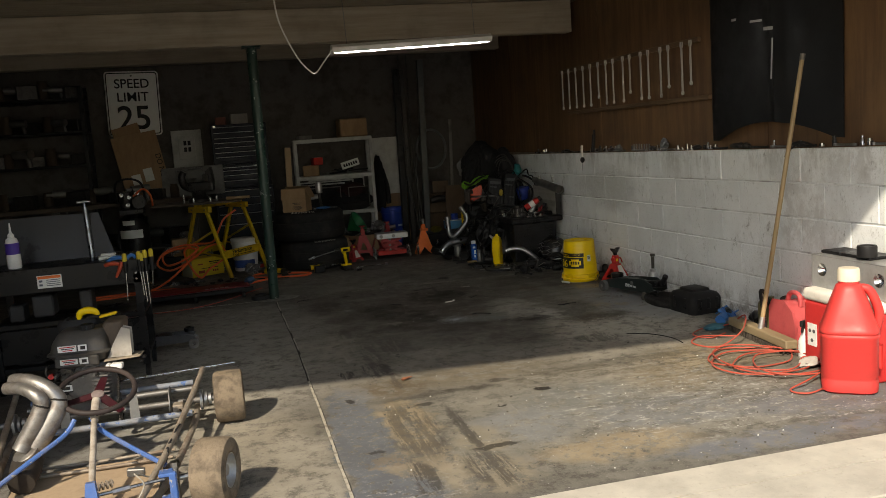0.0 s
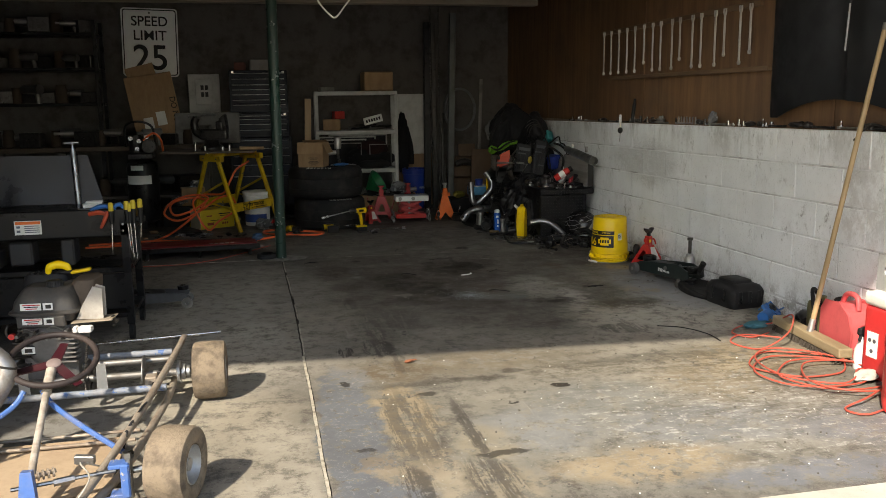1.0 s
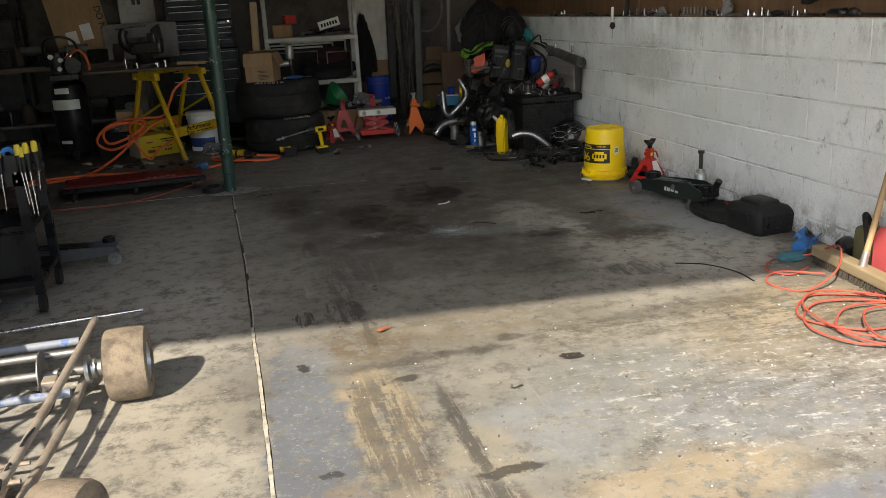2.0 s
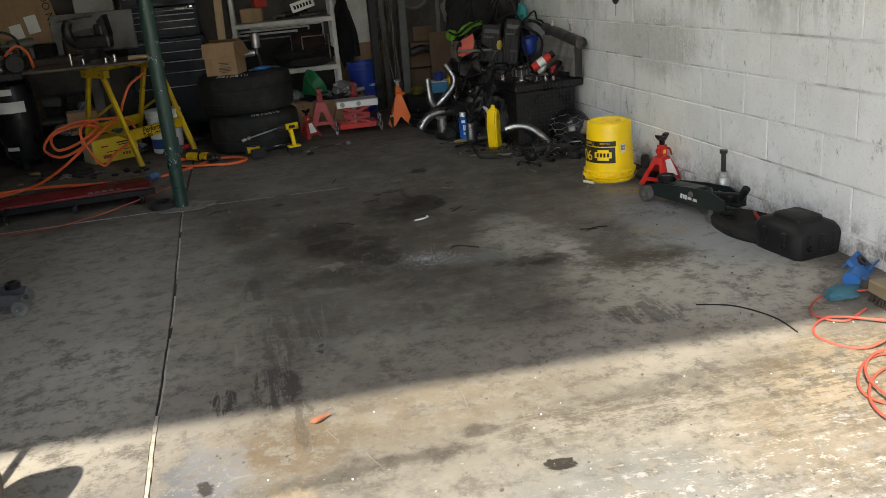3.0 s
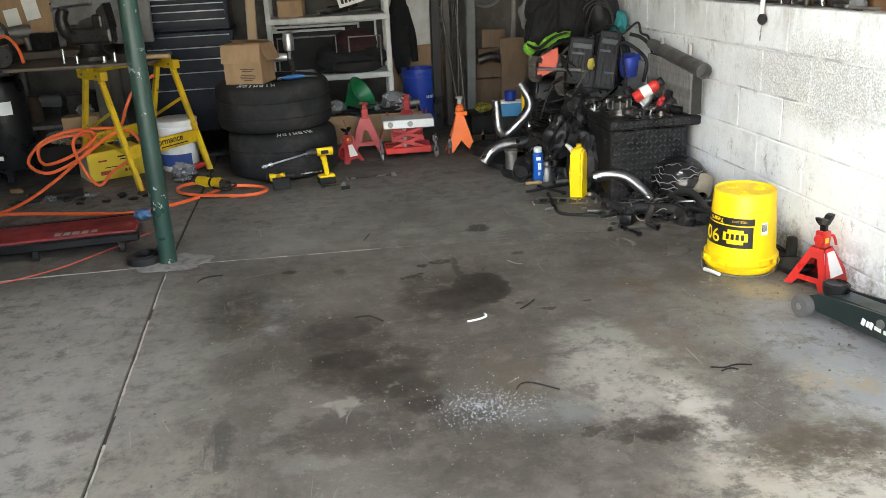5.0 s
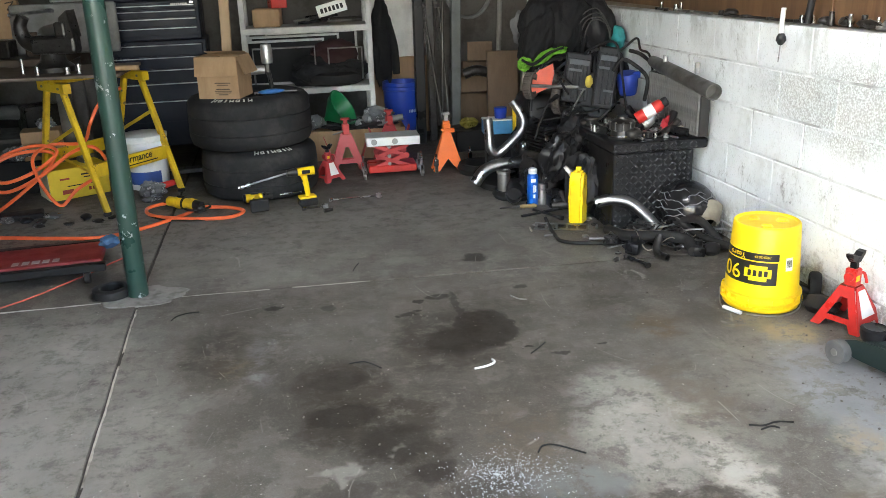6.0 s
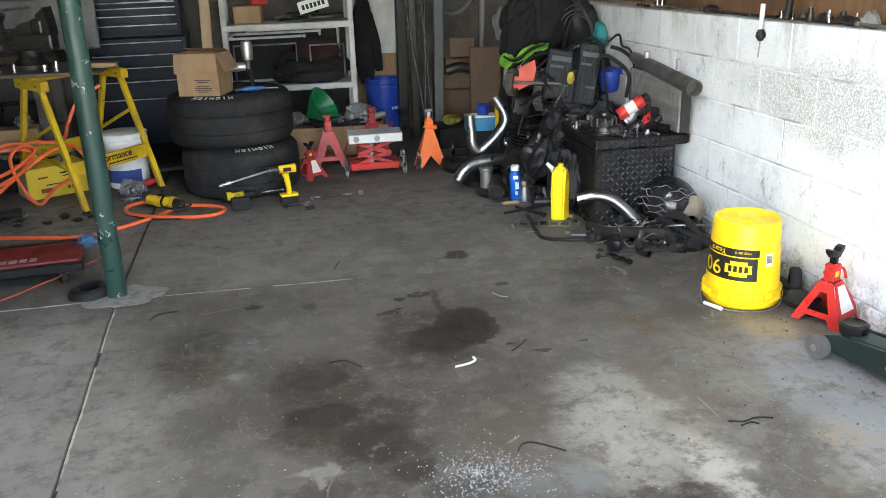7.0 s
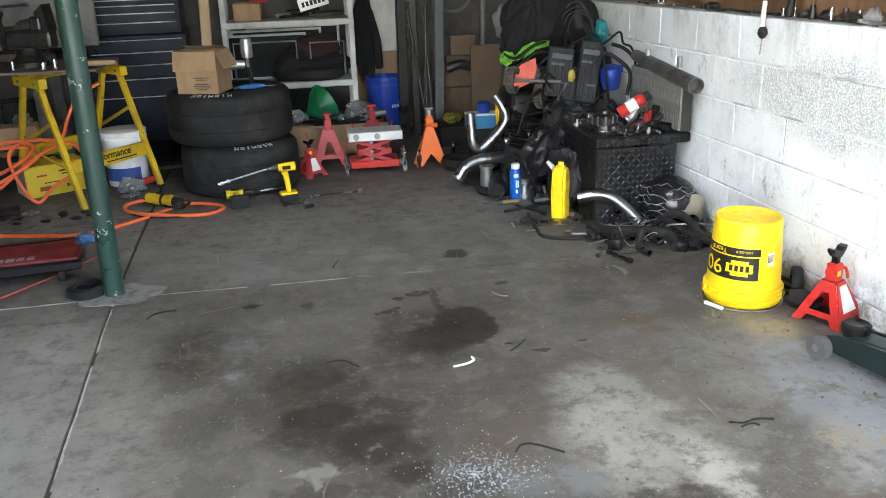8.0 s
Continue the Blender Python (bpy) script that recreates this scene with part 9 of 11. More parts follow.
def floor_bits():
    """Screwdriver, cup, wires and small parts on the floor before the box."""
    t = thing("screwdriver", (0.90, 9.03, 0), "old screwdriver with a wooden handle on the floor", "screwdriver", turn=-4)
    bm = nb()
    lathe(bm, [(0, -0.05), (0.010, -0.05), (0.013, -0.03), (0.011, 0.0), (0.013, 0.035), (0.008, 0.05), (0, 0.05)], 12, pose(0.03, 0, 0.013, 0, 90, 0))
    part("grip", bm, finish("old_handle_wood", (0.30, 0.21, 0.09), 0.6, dirt=0.4), t, "", True)
    bm = nb()
    rod(bm, (-0.02, 0, 0.013), (-0.14, 0.01, 0.008), 0.004)
    part("blade", bm, DARK_METAL, t, "", True)
    bm = nb()
    lathe(bm, [(0, 0), (0.034, 0), (0.036, 0.03), (0.028, 0.04), (0.026, 0.09), (0.036, 0.10), (0.036, 0.125), (0.02, 0.13), (0.02, 0.10), (0, 0.10)], 20)
    single("hub_flange", bm, DULL_STEEL, "dull steel hub standing on the floor", "car part", m=pose(1.035, 9.10, 0))
    bm = nb()
    tube(bm, [(-0.13, 0, 0.06), (0.0, 0.0, 0.065), (0.10, 0.01, 0.06)], [0.05, 0.055, 0.055], 20, 4, wall=0.12)
    single("air_duct", bm, BLACK_MAT, "short black duct lying on the floor", "duct", m=pose(0.905, 9.22, 0, 0, 0, 70))
    random.seed(58)
    for i in range(26):
        x, y = random.uniform(1.22, 1.64), random.uniform(8.10, 8.36)
        pts = [(x - 0.15 + 0.075 * q + random.uniform(-0.04, 0.04), y + random.uniform(-0.07, 0.07), random.uniform(0.006, 0.09)) for q in range(5)]
        bm = nb()
        tube(bm, pts, random.uniform(0.0025, 0.006), 6)
        single("wire", bm, random.choice((RUBBER, STEEL, BLACK_MAT, DULL_STEEL, RUSTY)), "thin wire tangled on the floor by the helmet", "wire", "tangled wires")
    for i in range(46):
        x, y = random.uniform(0.80, 1.62), random.uniform(8.02, 8.70)
        if x < 1.05 and y < 8.45:
            continue
        bm = nb()
        k = i % 4
        if k == 0:
            rod(bm, (-0.03, 0, 0.007), (0.03, 0.01, 0.007), 0.006, seg=6)
        elif k == 1:
            lathe(bm, [(0.008, 0), (0.018, 0), (0.018, 0.008), (0.008, 0.008), (0.008, 0)], 12)
        elif k == 2:
            box(bm, (0, 0, 0.006), (0.05, 0.025, 0.010), 0.003)
        else:
            blob(bm, (0, 0, 0.010), (0.02, 0.016, 0.012), 0.4, i, 2)
        single("small_part", bm, random.choice((DARK_METAL, DULL_STEEL, DARK_METAL, RUSTY, BLACK_MAT)), "small greasy metal part on the floor", "car part", "small parts on the floor", m=pose(x, y, 0, 0, 0, random.uniform(0, 360)))
    # bright bits on the lid and in the heap that catch the light
    for i in range(26):
        x, y, z = random.uniform(1.24, 1.64), random.uniform(8.48, 8.80), 0.4755
        if i > 15:
            x, y, z = random.uniform(1.02, 1.30), random.uniform(8.95, 9.3), 0.0
        bm = nb()
        k = i % 3
        if k == 0:
            lathe(bm, [(0.006, 0), (0.02, 0), (0.02, 0.014), (0.012, 0.018), (0.012, 0.03), (0.006, 0.03), (0.006, 0)], 14)
        elif k == 1:
            rod(bm, (0, 0, 0.008), (0.07, 0.02, 0.012), 0.007, seg=8)
        else:
            tube(bm, [(0, 0, 0.012), (0.03, 0.02, 0.03), (0.06, 0.0, 0.02)], 0.010, 8, 4, wall=0.2)
        single("bright_fitting", bm, random.choice((STEEL, CHROME, DULL_STEEL, ALU)), "bright metal fitting among the parts", "car part", "bright fittings", m=pose(x, y, z, 0, 0, random.uniform(0, 360)))


floor_bits()


def fairings():
    random.seed(64)
    for i, (x, y, z, sx, sy, sz, a) in enumerate(((1.17, 8.78, 0.19, 0.10, 0.13, 0.19, 20), (1.10, 8.98, 0.30, 0.11, 0.10, 0.16, -30), (1.22, 9.05, 0.42, 0.12, 0.12, 0.14, 10), (1.02, 9.2, 0.12, 0.10, 0.12, 0.12, 0), (1.30, 9.2, 0.30, 0.14, 0.15, 0.30, 5), (1.05, 9.45, 0.30, 0.08, 0.12, 0.18, 40))):
        bm = nb()
        crumple(bm, (0, 0, 0), (sx, sy, sz), 0.42, 100 + i, 4, pose(0, 0, 0, random.uniform(-20, 20), random.uniform(-20, 20), a), (0.6, 0.6, 0.4))
        single("fairing_piece", bm, BLACK if i % 2 else BLACK_MAT, "black plastic motorcycle fairing in the heap", "fairing", "black fairings", m=pose(x, y, z))
    for i in range(14):
        bm = nb()
        p = [Vector((random.uniform(1.0, 1.6), random.uniform(8.9, 9.6), random.uniform(0.25, 0.8))) for _ in range(4)]
        tube(bm, [p[0], p[0].lerp(p[1], 0.4), p[1].lerp(p[2], 0.3) + Vector((0, -0.05, 0.05)), p[0].lerp(p[3], 0.5)], random.uniform(0.004, 0.01), 6)
        single("brake_hose", bm, random.choice((RUBBER, RUBBER, DULL_STEEL, BLACK)), "thin cable tangled in the heap", "cable", "tangled cables")


fairings()


def heap_hardware():
    """Bright bolts, clips and fittings strewn over the lid of the truck box, and a white trim strip."""
    random.seed(91)
    taken = [(1.315, 8.60, 0.10), (1.48, 8.70, 0.07), (1.56, 8.70, 0.07), (1.565, 8.62, 0.05)]
    made = 0
    while made < 22:
        x, y = random.uniform(1.235, 1.62), random.uniform(8.48, 8.95)
        r = random.uniform(0.007, 0.014)
        if any((x - p) ** 2 + (y - q) ** 2 < (w + r + 0.006) ** 2 for p, q, w in taken):
            continue
        taken.append((x, y, r + 0.012))
        bm = nb()
        h = random.uniform(0.012, 0.04)
        if made % 3:
            lathe(bm, [(r * 0.5, 0), (r, 0), (r, h * 0.5), (r * 0.65, h * 0.6), (r * 0.65, h), (r * 0.4, h), (r * 0.5, 0)], 10)
            single("hose_fitting", bm, random.choice((CHROME, CHROME, ALU, DARK_METAL)), "small bright hose fitting lying on the truck box", "fitting", "fittings on the truck box", m=pose(x, y, 0.4755))
        else:
            rod(bm, (-0.025, 0, 0.006), (0.025, 0, 0.006), 0.005, seg=8)
            rod(bm, (0.025, 0, 0.007), (0.032, 0, 0.007), 0.007, seg=6)
            single("bolt", bm, CHROME, "bright steel bolt lying on the truck box", "bolt", "bolts on the truck box", m=pose(x, y, 0.4755, 0, 0, random.uniform(0, 180)), smooth=False)
        made += 1
    bm = nb()
    tube(bm, [(0.0, -0.01, 0.30), (0.045, -0.03, 0.245), (0.085, -0.04, 0.16), (0.075, -0.045, 0.06), (0.05, -0.05, 0.0)], [0.010, 0.018, 0.024, 0.018, 0.010], 10)
    single("fairing_trim", bm, finish("chalky_white_plastic", (0.62, 0.60, 0.57), 0.5, dirt=0.4), "curved white plastic trim strip leaning on the fairings", "trim strip", m=pose(1.045, 8.74, 0.01))


heap_hardware()


def gear_pile():
    t = thing("lawn_mower", (1.20, 9.50, 0), "folded orange lawn mower with a black bag, standing on end", "lawn mower")

    def W(x, y, z):
        return (x - 1.20, y - 9.50, z)

    TREAD = finish("dusty_wheel", (0.065, 0.056, 0.048), 0.85, dirt=0.5)
    for x, y, z, r in ((1.035, 9.33, 0.67, 0.078), (1.205, 9.30, 0.585, 0.090)):
        m = pose(*W(x, y, z), 0, 90, -38)
        bm = nb()
        lathe(bm, [(r * 0.62, -0.022), (r * 0.92, -0.026), (r, -0.018), (r, 0.018), (r * 0.92, 0.026), (r * 0.62, 0.022), (r * 0.62, -0.022)], 36, m)
        for q in range(24):
            a = q * math.tau / 24
            box(bm, m @ Vector((r * math.cos(a), r * math.sin(a), 0)), (0.006, 0.006, 0.040), 0.001, m.to_3x3().to_4x4())
        w = part("wheel", bm, TREAD, t, "dusty treaded wheel", True)
        bm = nb()
        lathe(bm, [(r * 0.62, -0.008), (r * 0.5, -0.016), (0.016, -0.020), (0.014, -0.030), (0, -0.030)], 20, m)
        part("hub", bm, BLACK_MAT, w, "", True)
        bm = nb()
        rod(bm, Vector(W(x, y, z)), Vector(W(x, y, z)) + m.to_3x3() @ Vector((0, 0, 0.30)), 0.010, seg=8)
        part("axle", bm, DULL_STEEL, w, "", True)
    bm = nb()
    extrude_shape(bm, [(-0.07, -0.08), (0.04, -0.03), (0.055, 0.04), (0.05, 0.09), (-0.025, 0.055), (-0.055, 0.02)], 0.05, pose(*W(1.125, 9.36, 0.69), -8, 0, -18))
    bmesh.ops.bevel(bm, geom=bm.edges[:], offset=0.008, segments=2, affect="EDGES")
    part("deck", bm, finish("orange_red_plastic", (0.58, 0.062, 0.018), 0.45, dirt=0.35), t, "orange red deck", True)
    bm = nb()
    box(bm, W(1.20, 9.60, 0.30), (0.30, 0.28, 0.58), 0.05, None, 3)
    part("underside", bm, BLACK, t, "", True)
    # ribbed black bag panels with printed strips
    for x, y, z, w, h, a, tilt in ((1.285, 9.22, 0.715, 0.155, 0.29, -10, -14), (1.425, 9.12, 0.72, 0.125, 0.36, -14, -16)):
        m = pose(*W(x, y, z), tilt, 9, a)
        bm = nb()
        box(bm, (0, 0, 0), (w, 0.045, h), 0.014, None, 2)
        for q in range(4):
            box(bm, (-w / 2 + (q + 0.5) * w / 4, -0.024, -0.01), (w / 7, 0.012, h * 0.82), 0.004)
        p = part("bag_panel", bm, finish("ribbed_nylon", (0.010, 0.0105, 0.012), 0.5, dirt=0.25, dirt_color=(0.022, 0.021, 0.020), grain=200), t, "", False, m)
        for q, (px, pz, pw, ph) in enumerate(((0.0, h * 0.30, w * 0.75, 0.030), (-0.02, h * 0.14, w * 0.5, 0.014), (0.02, -h * 0.22, w * 0.45, 0.012))):
            bm = nb()
            box(bm, (px, -0.0322, pz), (pw, 0.002, ph))
            part("print_bar", bm, finish("faded_print", (0.075, 0.080, 0.088), 0.6, dirt=0.6), p)
    bm = nb()
    tube(bm, [W(1.30, 9.14, 0.86), W(1.34, 9.10, 0.90), W(1.46, 9.07, 0.92), W(1.50, 9.05, 0.72), W(1.53, 9.04, 0.52)], 0.007, 8)
    part("bail_bar", bm, BLACK, t, "", True)
    for p in ([(1.06, 9.42, 0.50), (1.10, 9.48, 0.80), (1.16, 9.55, 1.02), (1.30, 9.62, 1.10)], [(1.36, 9.40, 0.50), (1.40, 9.46, 0.80), (1.44, 9.55, 1.00), (1.30, 9.62, 1.10)]):
        bm = nb()
        tube(bm, [W(*q) for q in p], 0.012, 10)
        part("handle", bm, BLACK, t, "", True)
    # clothes and bags thrown over it
    bm = nb()
    crumple(bm, (0, 0, 0), (0.24, 0.17, 0.25), 0.15, 5, 6, pose(0, 0, 0, -8, 14, 0), (0.7, 0.7, 0.30))
    single("black_jacket", bm, CLOTH_BLACK, "crumpled black jacket thrown over the mower handle", "jacket", m=pose(1.29, 9.58, 0.99))
    bm = nb()
    crumple(bm, (0, 0, 0), (0.10, 0.10, 0.20), 0.15, 8, 5, pose(0, 0, 0, 0, 24, 0))
    single("black_jacket", bm, CLOTH_BLACK, "sleeve of black cloth hanging beside the mower", "jacket", m=pose(1.12, 9.48, 0.93))
    b3 = thing("duffel_bag", (1.50, 9.60, 0.86), "black nylon bag with grey piping on the heap", "bag", turn=-14)
    bm = nb()
    crumple(bm, (0, 0, 0.13), (0.16, 0.14, 0.17), 0.12, 13, 5)
    part("bag", bm, finish("charcoal_nylon", (0.011, 0.011, 0.013), 0.5, dirt=0.2, dirt_color=(0.02, 0.02, 0.02), grain=250, bump=0.2), b3, "", True)
    for k in range(4):
        bm = nb()
        tube(bm, [(-0.14 + 0.03 * k, -0.10, 0.02), (-0.10 + 0.03 * k, -0.17, 0.16), (0.02 + 0.02 * k, -0.165, 0.235 - 0.03 * k), (0.12, -0.12, 0.10 - 0.02 * k)], 0.0045, 6)
        part("strap", bm, CLOTH_GREY, b3, "", True)
    b2 = thing("backpack", (1.50, 9.34, 0.50), "dark grey backpack lying on the heap", "backpack", turn=-24)
    bm = nb()
    crumple(bm, (0, 0, 0.17), (0.15, 0.12, 0.20), 0.2, 31, 5)
    part("bag", bm, CLOTH_BLACK, b2, "", True)
    for k in range(3):
        bm = nb()
        tube(bm, [(-0.10 + k * 0.09, -0.08, 0.04), (-0.09 + k * 0.08, -0.13, 0.20), (-0.08 + k * 0.07, -0.08, 0.36)], 0.007, 6)
        part("strap", bm, CLOTH_GREY, b2, "", True)
    bm = nb()
    crumple(bm, (0, 0, 0), (0.070, 0.06, 0.105), 0.12, 51, 5)
    single("grey_cloth", bm, finish("grey_felt", (0.17, 0.17, 0.17), 0.9, dirt=0.2, grain=200), "grey cloth cap hanging behind the jacket", "cloth", m=pose(1.10, 9.74, 0.98))
    vest = thing("safety_vest", (1.10, 9.33, 0.80), "lime green vest with dark trim over the heap", "vest")
    for x, z, sx, sz, tilt, sd in ((-0.10, 0.0, 0.048, 0.045, 8, 3), (0.02, 0.035, 0.085, 0.030, -32, 6), (0.11, 0.065, 0.055, 0.022, -12, 9)):
        bm = nb()
        crumple(bm, (0, 0, 0), (sx, 0.028, sz), 0.35, sd, 5, pose(0, 0, 0, 0, tilt, 0), (0.5, 1, 1.4))
        part("panel", bm, LIME, vest, "", True, pose(x, 0, z))
    for p in ([(-0.13, -0.03, 0.03), (-0.06, -0.035, 0.0), (0.04, -0.03, 0.06), (0.13, -0.025, 0.085)], [(-0.02, -0.03, -0.03), (0.06, -0.03, 0.02), (0.15, -0.02, 0.03)]):
        bm = nb()
        tube(bm, p, [0.006, 0.010, 0.009, 0.006], 8)
        part("trim", bm, CLOTH_BLACK, vest, "black trim", True)
    bm = nb()
    lathe(bm, [(0, 0.072), (0.052, 0.068), (0.064, 0.05), (0.060, -0.01), (0.050, -0.06), (0.0, -0.068)], 24, pose(0, 0, 0, 10, -8, 0))
    box(bm, (0.035, -0.035, 0.055), (0.05, 0.03, 0.04), 0.006)
    single("blue_jug", bm, BLUE, "round blue plastic jug in the heap", "jug", m=pose(1.585, 9.17, 0.67))
    bm = nb()
    crumple(bm, (0, 0, 0), (0.05, 0.12, 0.085), 0.06, 72, 4)
    single("teal_tub", bm, TEAL, "teal plastic tub against the block wall", "tub", m=pose(1.655, 9.56, 0.90))
    for k, p in enumerate(([(1.50, 9.35, 0.80), (1.60, 9.30, 0.86), (1.68, 9.28, 0.92), (1.68, 9.22, 0.86), (1.69, 9.12, 0.84), (1.69, 9.05, 0.72), (1.66, 8.98, 0.60)], [(1.42, 9.0, 0.77), (1.47, 9.0, 0.835), (1.55, 9.0, 0.80), (1.63, 9.0, 0.72), (1.60, 8.96, 0.60)], [(1.60, 9.2, 0.86), (1.66, 9.18, 0.84), (1.69, 9.10, 0.80)])):
        bm = nb()
        tube(bm, p, 0.011 if k else 0.007, 8)
        single("brake_hose", bm, RUBBER, "black cable looping above the heap", "cable", "black cable loops")
    # bell housing with bolts, a ribbed duct, a red pouch and fittings on the box lid
    c = thing("clutch_housing", (1.315, 8.60, 0.4755), "dark round clutch housing with bright bolts", "car part")
    bm = nb()
    lathe(bm, [(0, 0), (0.072, 0), (0.075, 0.006), (0.075, 0.016), (0.060, 0.020), (0.056, 0.045), (0.066, 0.050), (0.068, 0.085), (0.056, 0.098), (0.030, 0.104), (0.028, 0.118), (0, 0.118)], 40)
    part("casing", bm, DARK_METAL, c, "", True)
    bm = nb()
    lathe(bm, [(0.058, 0.0), (0.078, 0.0), (0.078, 0.005), (0.058, 0.005), (0.058, 0.0)], 40)
    part("rim", bm, CHROME, c, "bright rim", True, pose(0, 0, 0.018))
    for q in range(10):
        a = q * math.tau / 10
        bm = nb()
        rod(bm, (0.064 * math.cos(a), 0.064 * math.sin(a), 0.045), (0.064 * math.cos(a), 0.064 * math.sin(a), 0.093), 0.006, seg=6)
        part("bolt", bm, DULL_STEEL, c)
    bm = nb()
    tube(bm, [(0, 0, 0.032), (0.035, 0.0, 0.06), (0.06, 0.01, 0.11), (0.10, 0.02, 0.145)], 0.029, 18, 8, wall=0.12)
    for q in range(7):
        f = q / 6
        lathe(bm, [(0.029, -0.003), (0.032, 0), (0.029, 0.003)], 18, Matrix.Translation((0.01 + 0.07 * f, 0.012 * f, 0.045 + 0.075 * f)) @ pose(0, 0, 0, 0, 38 + 10 * f, 0))
    single("metal_duct", bm, ALU, "short ribbed metal duct on the box", "duct", m=pose(1.48, 8.70, 0.4755))
    bm = nb()
    crumple(bm, (0, 0, 0.045), (0.030, 0.022, 0.055), 0.2, 17, 4)
    single("red_pouch", bm, finish("red_vinyl", (0.30, 0.012, 0.018), 0.4, dirt=0.2), "small red vinyl pouch standing on the box", "pouch", m=pose(1.565, 8.62, 0.4755, 0, 10, 0))
    bm = nb()
    tube(bm, [(0, 0, 0.01), (0.03, 0.0, 0.045), (0.065, 0.0, 0.04), (0.06, 0.0, 0.008)], 0.004, 8)
    single("wire_loop", bm, RUSTY, "small bent wire loop on the box", "wire", m=pose(1.59, 8.56, 0.4755))
    # flat laptop bag panel and papers
    bm = nb()
    box(bm, (0, 0, 0.14), (0.17, 0.02, 0.27), 0.006, pose(0, 0, 0, -16, 8, 0))
    single("circuit_panel", bm, finish("printed_panel", (0.010, 0.011, 0.012), 0.4, dirt=0.3, dirt_color=(0.02, 0.02, 0.02)), "dark flat panel standing in the heap", "panel", m=pose(1.38, 9.17, 0.47, 0, 0, -12), smooth=False)
    bm = nb()
    blob(bm, (0, 0, 0), (0.022, 0.012, 0.035), 0.3, 73)
    single("yellow_tag", bm, finish("dull_yellow_tag", (0.45, 0.36, 0.05), 0.6), "small yellow tag in the heap", "tag", m=pose(1.33, 9.14, 0.70))
    lb = thing("flat_carton", (0.99, 9.86, 0.0), "light blue and white flat carton in the heap", "carton", turn=-6)
    bm = nb()
    box(bm, (0, 0, 0.335), (0.24, 0.12, 0.09), 0.004)
    part("carton_body", bm, finish("blue_carton", (0.05, 0.24, 0.48), 0.5, dirt=0.3), lb)
    bm = nb()
    box(bm, (0, 0.01, 0.145), (0.20, 0.10, 0.29), 0.004)
    part("carton_base", bm, BLACK_MAT, lb)
    bm = nb()
    box(bm, (0, 0, 0.384), (0.242, 0.122, 0.01), 0.001)
    part("carton_top", bm, PAPER, lb)
    bm = nb()
    lathe(bm, [(0, 0), (0.038, 0), (0.044, 0.065), (0.040, 0.07), (0, 0.065)], 18)
    single("blue_tub", bm, BLUE, "round blue plastic tub on the flat carton", "tub", m=pose(0.99, 9.86, 0.39))
    bm = nb()
    rod(bm, (0, 0, 0), (0.0, 0.02, 0.50), 0.022, seg=14)
    single("yellow_tube", bm, YELLOW, "yellow plastic tube standing in the heap", "tube", m=pose(1.06, 9.72, 0))
    bm = nb()
    rod(bm, (0, 0, 0), (0.06, 0.02, 1.55), 0.02, seg=14)
    single("white_pipe", bm, finish("white_pvc", (0.30, 0.29, 0.27), 0.45, dirt=0.5), "tall white pipe leaning in the corner", "pipe", m=pose(1.345, 11.30, 0))
    bm = nb()
    rod(bm, (0, 0, 0), (0.03, 0.02, 0.86), 0.024, seg=14)
    single("chrome_tube", bm, DULL_STEEL, "dull metal tube standing in the heap", "tube", m=pose(1.11, 9.78, 0))


gear_pile()


